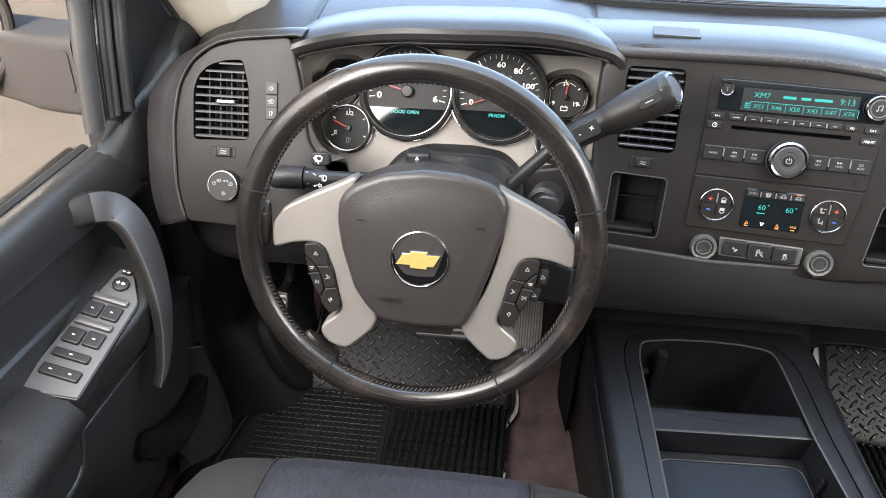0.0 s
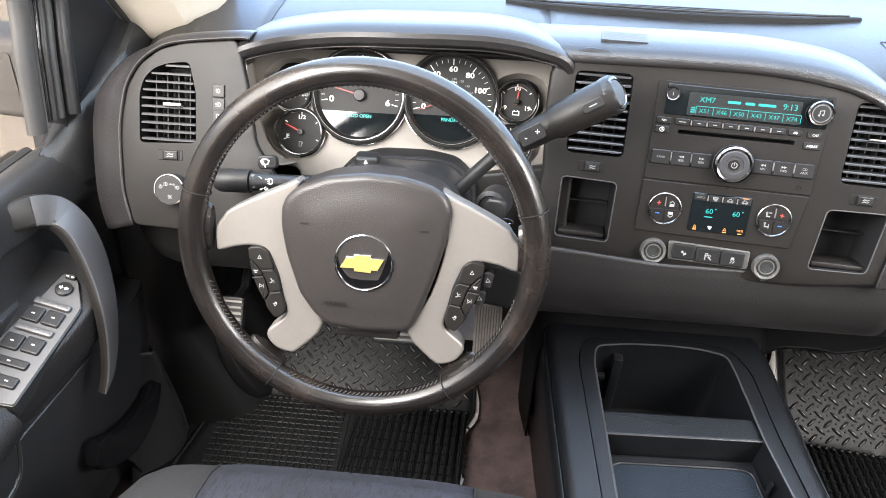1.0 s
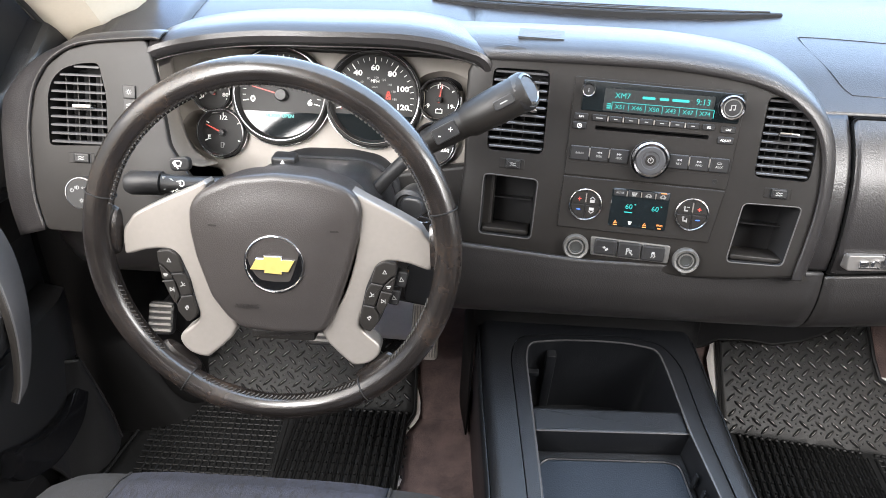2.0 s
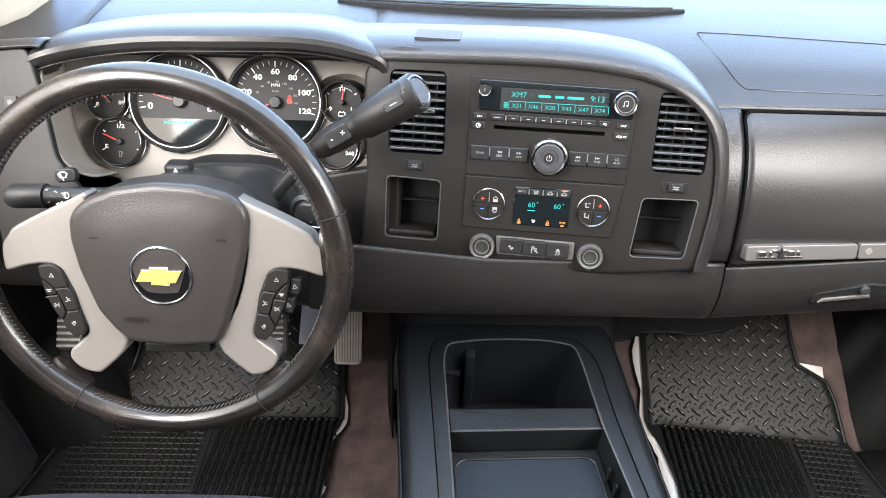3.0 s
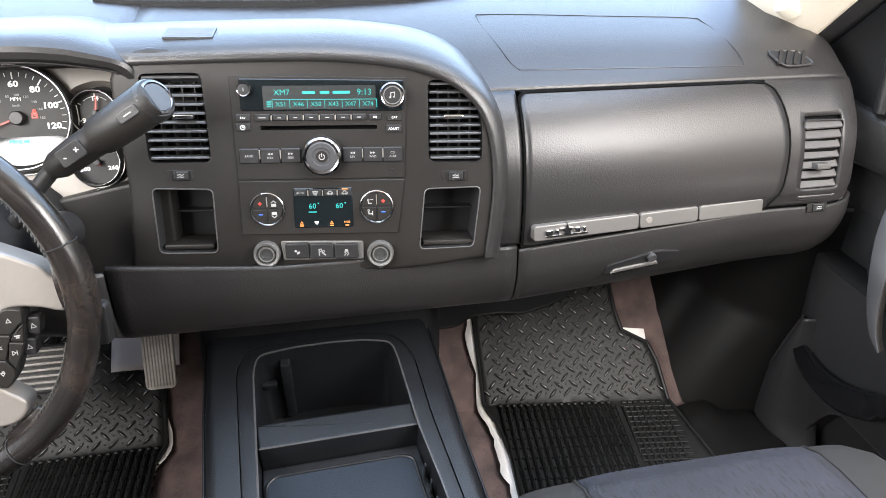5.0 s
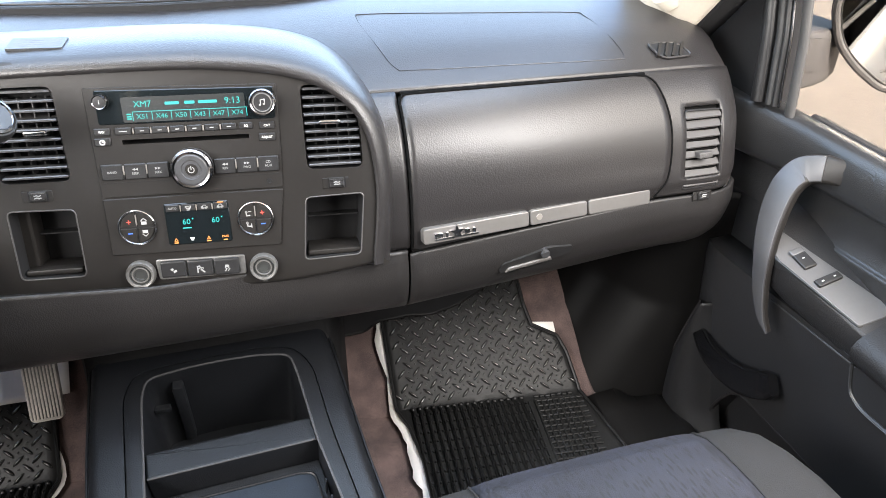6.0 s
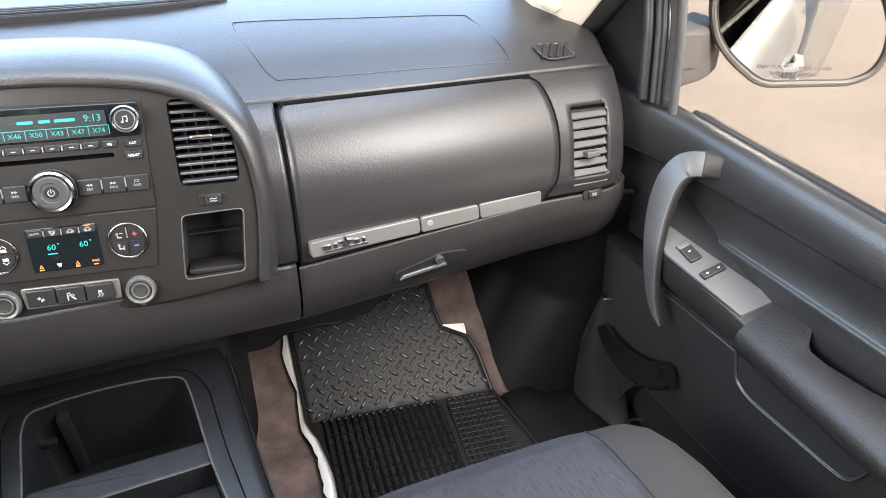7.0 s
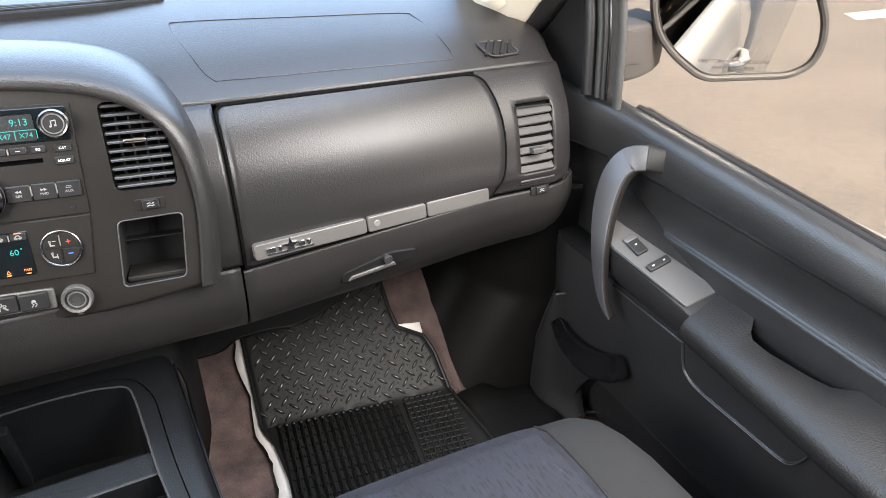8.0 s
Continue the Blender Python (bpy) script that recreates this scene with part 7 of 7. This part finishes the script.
    w = part("window_glass", grid([[f((0.842 - 0.10 * k, y, 0.58 + 0.70 * k)) for y in (-0.42, 0.62)] for k in (0, 1)]), SIDE_GLASS, t, "raised side window with a tint added to dim the outside", thick=0.003)
    w.visible_shadow = False
    # outer skin and handle
    def skin_x(z):
        return 0.955 - 0.03 * max(0, 0.2 - z) ** 2 - (0.095 * (1 - math.sqrt(max(0, 1 - ((z - 0.42) / 0.145) ** 2))) if z > 0.42 else 0)
    sk = part("outer_skin", grid([[f((skin_x(z), y, z)) for y in np.linspace(-0.42, 0.80, 8)] for z in (-0.28, -0.1, 0.1, 0.25, 0.36, 0.42, 0.46, 0.50, 0.53, 0.55, 0.560)]), PAINT, t, "white painted outer skin", thick=0.006)
    part("handle_cup", lathe([(0.034, 0.001), (0.031, 0.004), (0.024, 0.001), (0, 0.0005)], Matrix.Translation(f((0.956, -0.26, 0.385))) @ pose(0, 0, 0, 0, 90 * side, 0), 24), BEZEL, sk, "dark handle recess")
    part("outer_handle", tube([f(p) for p in ((0.952, -0.36, 0.375), (0.975, -0.33, 0.380), (0.985, -0.26, 0.385), (0.975, -0.19, 0.388), (0.952, -0.16, 0.390))], 0.015, 10, flat=0.9), PAINT, sk, "white outer door handle")
    # mirror
    mir = thing("wing_mirror", f((0.90, 0.60, 0.60)), "grey truck wing mirror with real glass", "wing mirror", "wing mirrors")
    c = f((1.02 if side > 0 else 1.06, 0.575, 0.69))
    n = MIR_NORMAL if side > 0 else Vector((0.30, -0.953, -0.035)).normalized()
    MF = plane_frame(c, Vector((0, 0, 1)).cross(n), n.cross(Vector((0, 0, 1)).cross(n)))
    shape = [(-0.118, 0.115), (-0.128, 0.045), (-0.110, -0.004), (-0.080, -0.035), (-0.030, -0.069), (0.100, -0.061), (0.128, -0.046), (0.137, -0.018), (0.131, 0.020), (0.108, 0.062), (0.075, 0.100), (0.02, 0.118)]
    gl = rounded([(x * side, y) for x, y in shape][::-1 if side < 0 else 1], 0.02, 5)
    if sum(a[0] * b[1] - b[0] * a[1] for a, b in zip(gl, gl[1:] + gl[:1])) < 0:
        gl = gl[::-1]

    def swell(d):
        cx, cy = sum(p[0] for p in gl) / len(gl), sum(p[1] for p in gl) / len(gl)
        return [(x + (x - cx) / math.hypot(x - cx, y - cy) * d, y + (y - cy) / math.hypot(x - cx, y - cy) * d) for x, y in gl]
    rings = []
    for g, z in ((0.000, -0.001), (0.004, -0.003), (0.010, -0.008), (0.006, -0.02), (-0.012, -0.05), (-0.040, -0.085), (-0.06, -0.10)):
        rings.append([MF @ Vector((x, y, z)) for x, y in swell(g)])
    part("housing", loft(rings), HOUSING, mir, "grey mirror housing")
    part("bezel", tube([MF @ Vector((x, y, 0.001)) for x, y in swell(0.0055)], 0.0055, 8, True), HOUSING, mir)
    part("bezel_gap", tube([MF @ Vector((x, y, 0.001)) for x, y in swell(-0.0010)], 0.0018, 6, True), FORM, mir)
    glass_ = part("mirror_glass", prism(gl, 0.0015, MF, base=-0.003), MIRROR, mir, "silvered mirror glass")
    if side > 0:
        part("warning_text", writing("OBJECTS IN MIRROR ARE CLOSER", 0.0075, at(MF, 0.012, -0.045, 0.0018), raise_by=0.0001), STRIP, glass_)
        part("warning_text", writing("THAN THEY APPEAR", 0.0075, at(MF, 0.012, -0.0555, 0.0018), raise_by=0.0001), STRIP, glass_)
    if side > 0:
        prof, runs = [(0.617, 0.614), (0.70, 0.614), (0.70, 0.704), (0.617, 0.702)], ((0.826, 0.0, 1.0), (0.870, 0.006, 1.0), (0.905, 0.014, 0.98), (0.935, 0.026, 0.95), (0.965, 0.045, 0.90))
    else:
        prof, runs = [(0.572, 0.634), (0.66, 0.630), (0.66, 0.735), (0.572, 0.732)], ((0.832, -0.002, 1.0), (0.870, 0.002, 0.99), (0.905, 0.010, 0.97), (0.945, 0.030, 0.94), (1.02, 0.060, 0.88))
    arm_ = part("arm", loft([[f((x, y + dy, 0.66 + (z - 0.66) * kz)) for y, z in rounded(prof, 0.012)] for x, dy, kz in runs]), HOUSING, mir, "grey mirror arm")
    y0, zc = prof[0][0], prof[0][1] + 0.033
    part("arm_panel", loft([[f((x, y0 + g + (x - 0.84) * 0.15, z)) for x, z in rounded([(0.838, zc), (0.889, zc - 0.002), (0.885, zc + 0.045), (0.838, zc + 0.050)], 0.005)] for g in (-0.0030, 0.004)]), HOUSING, arm_)
    # windscreen pillar trim
    rows, seal = [], []
    for k in np.linspace(0, 1, 12):
        y, z = 0.80 - 0.60 * k, 0.655 + 0.65 * k - 0.10 * k * (1 - k)
        x = 0.775 - 0.05 * k
        seal.append([(x + 0.012, y - 0.030, z - 0.005), (x - 0.020, y - 0.047, z + 0.000), (x - 0.043, y - 0.050, z + 0.002), (x - 0.050, y - 0.040, z + 0.006)])
        rows.append([(p if side > 0 else (2 * DMID - p[0], p[1], p[2])) for p in ((x + 0.01 if side < 0 else x - 0.043, y - 0.035 if side < 0 else y - 0.046, z - 0.005 if side < 0 else z + 0.002), (x - 0.030 if side < 0 else x - 0.052, y - 0.050 if side < 0 else y - 0.047, z + 0.000 if side < 0 else z + 0.005), (x - 0.075, y - 0.040, z + 0.012), (x - 0.105, y, z + 0.030), (x - 0.110, y + 0.06, z + 0.05), (x - 0.09, y + 0.10, z + 0.06))])
    a = part("pillar_trim_" + nm, grid(rows), CREAM, thick=0.004)
    tagged(a, "cream plastic windscreen pillar trim", "trim", kind="structure")
    if side > 0:
        part("pillar_seal", grid(seal), MATTE, a, "black rubber seal along the pillar", thick=0.003)
        o = Vector((0.6725, 0.722, 0.742))
        cap = plane_frame(o, (0.35, -0.75, 0.55), (0.45, 0.62, 0.64))
        part("handle_cover", prism([(x * 1.0, y * 0.62) for x, y in circle(0.020, 28)], 0.004, cap, 0.003, 3, base=-0.02), CREAM, a, "oval cream grab handle cover")
    return t


door(1)
door(-1)

# ---- outside: truck side, parking line, parked cars ----
side_m = bmesh.new()
grid([[(0.955 - (0.095 * (1 - math.sqrt(max(0, 1 - ((z - 0.42) / 0.145) ** 2))) if z > 0.42 else 0), y, z) for y in np.linspace(-3.6, -0.43, 12)] for z in (-0.28, -0.1, 0.1, 0.3, 0.42, 0.48, 0.53, 0.56)], side_m)
tagged(part("truck_side_right", side_m, PAINT, thick=0.006), "white painted rear side of the truck", "car body", kind="structure")
side_m = bmesh.new()
grid([[(2 * DMID - 0.955 + (0.095 * (1 - math.sqrt(max(0, 1 - ((z - 0.42) / 0.145) ** 2))) if z > 0.42 else 0), y, z) for y in np.linspace(-3.6, -0.43, 12)] for z in (-0.28, -0.1, 0.1, 0.3, 0.42, 0.48, 0.53, 0.56)], side_m)
tagged(part("truck_side_left", side_m, PAINT, thick=0.006), "white painted rear side of the truck", "car body", kind="structure")
bm = prism([(7.3, 4.50), (14.0, 4.30), (14.0, 4.52), (7.45, 4.76)], -0.616, Matrix(), base=-0.63)
tagged(part("parking_line", bm, PAPER), "white painted parking line", "road marking", kind="structure")


def parked_car(m, paint, label):
    t = thing("parked_car", m.translation, label, "car", "parked cars")
    prof = [(-2.2, 0.35), (-2.25, 0.75), (-2.0, 0.95), (-1.2, 1.02), (-0.7, 1.45), (0.9, 1.48), (1.6, 1.05), (2.15, 0.98), (2.25, 0.6), (2.2, 0.35)]
    rings = [[m @ Vector((x, y * (1 if z < 1.1 else 0.86), z)) for x, z in rounded(prof, 0.15)] for y in (-0.88, -0.8, 0.8, 0.88)]
    part("body", loft(rings), paint, t)
    for y in (-0.80, 0.80):
        part("side_window", prism(rounded([(-1.0, 1.05), (1.35, 1.05), (0.85, 1.40), (-0.62, 1.38)], 0.06), 0.01, m @ pose(0, y * 0.98, 0, 90), base=-0.01), SCREEN, t)
        for x in (-1.4, 1.4):
            w = part("wheel", lathe([(0, 0.1), (0.2, 0.1), (0.33, 0.08), (0.34, -0.1), (0, -0.1)], m @ pose(x, y * 1.08, 0.34, 90), 24), FORM, t)
            part("rim", lathe([(0, 0.112), (0.19, 0.112), (0.2, 0.10)], m @ pose(x, y * 1.08, 0.34, 90), 20), METAL, w)
    return t


SILVER_CAR = material("silver_car_paint", (0.35, 0.37, 0.40), 0.25, 0.5, coat=0.5)
parked_car(pose(7.5, -9.5, -0.62, 0, 0, 80), SILVER_CAR, "silver car parked across the lot")
parked_car(pose(4.6, -10.0, -0.62, 0, 0, 84), PAINT, "white car parked across the lot")
parked_car(pose(10.5, -9.0, -0.62, 0, 0, 78), SILVER_CAR, "silver car parked across the lot")
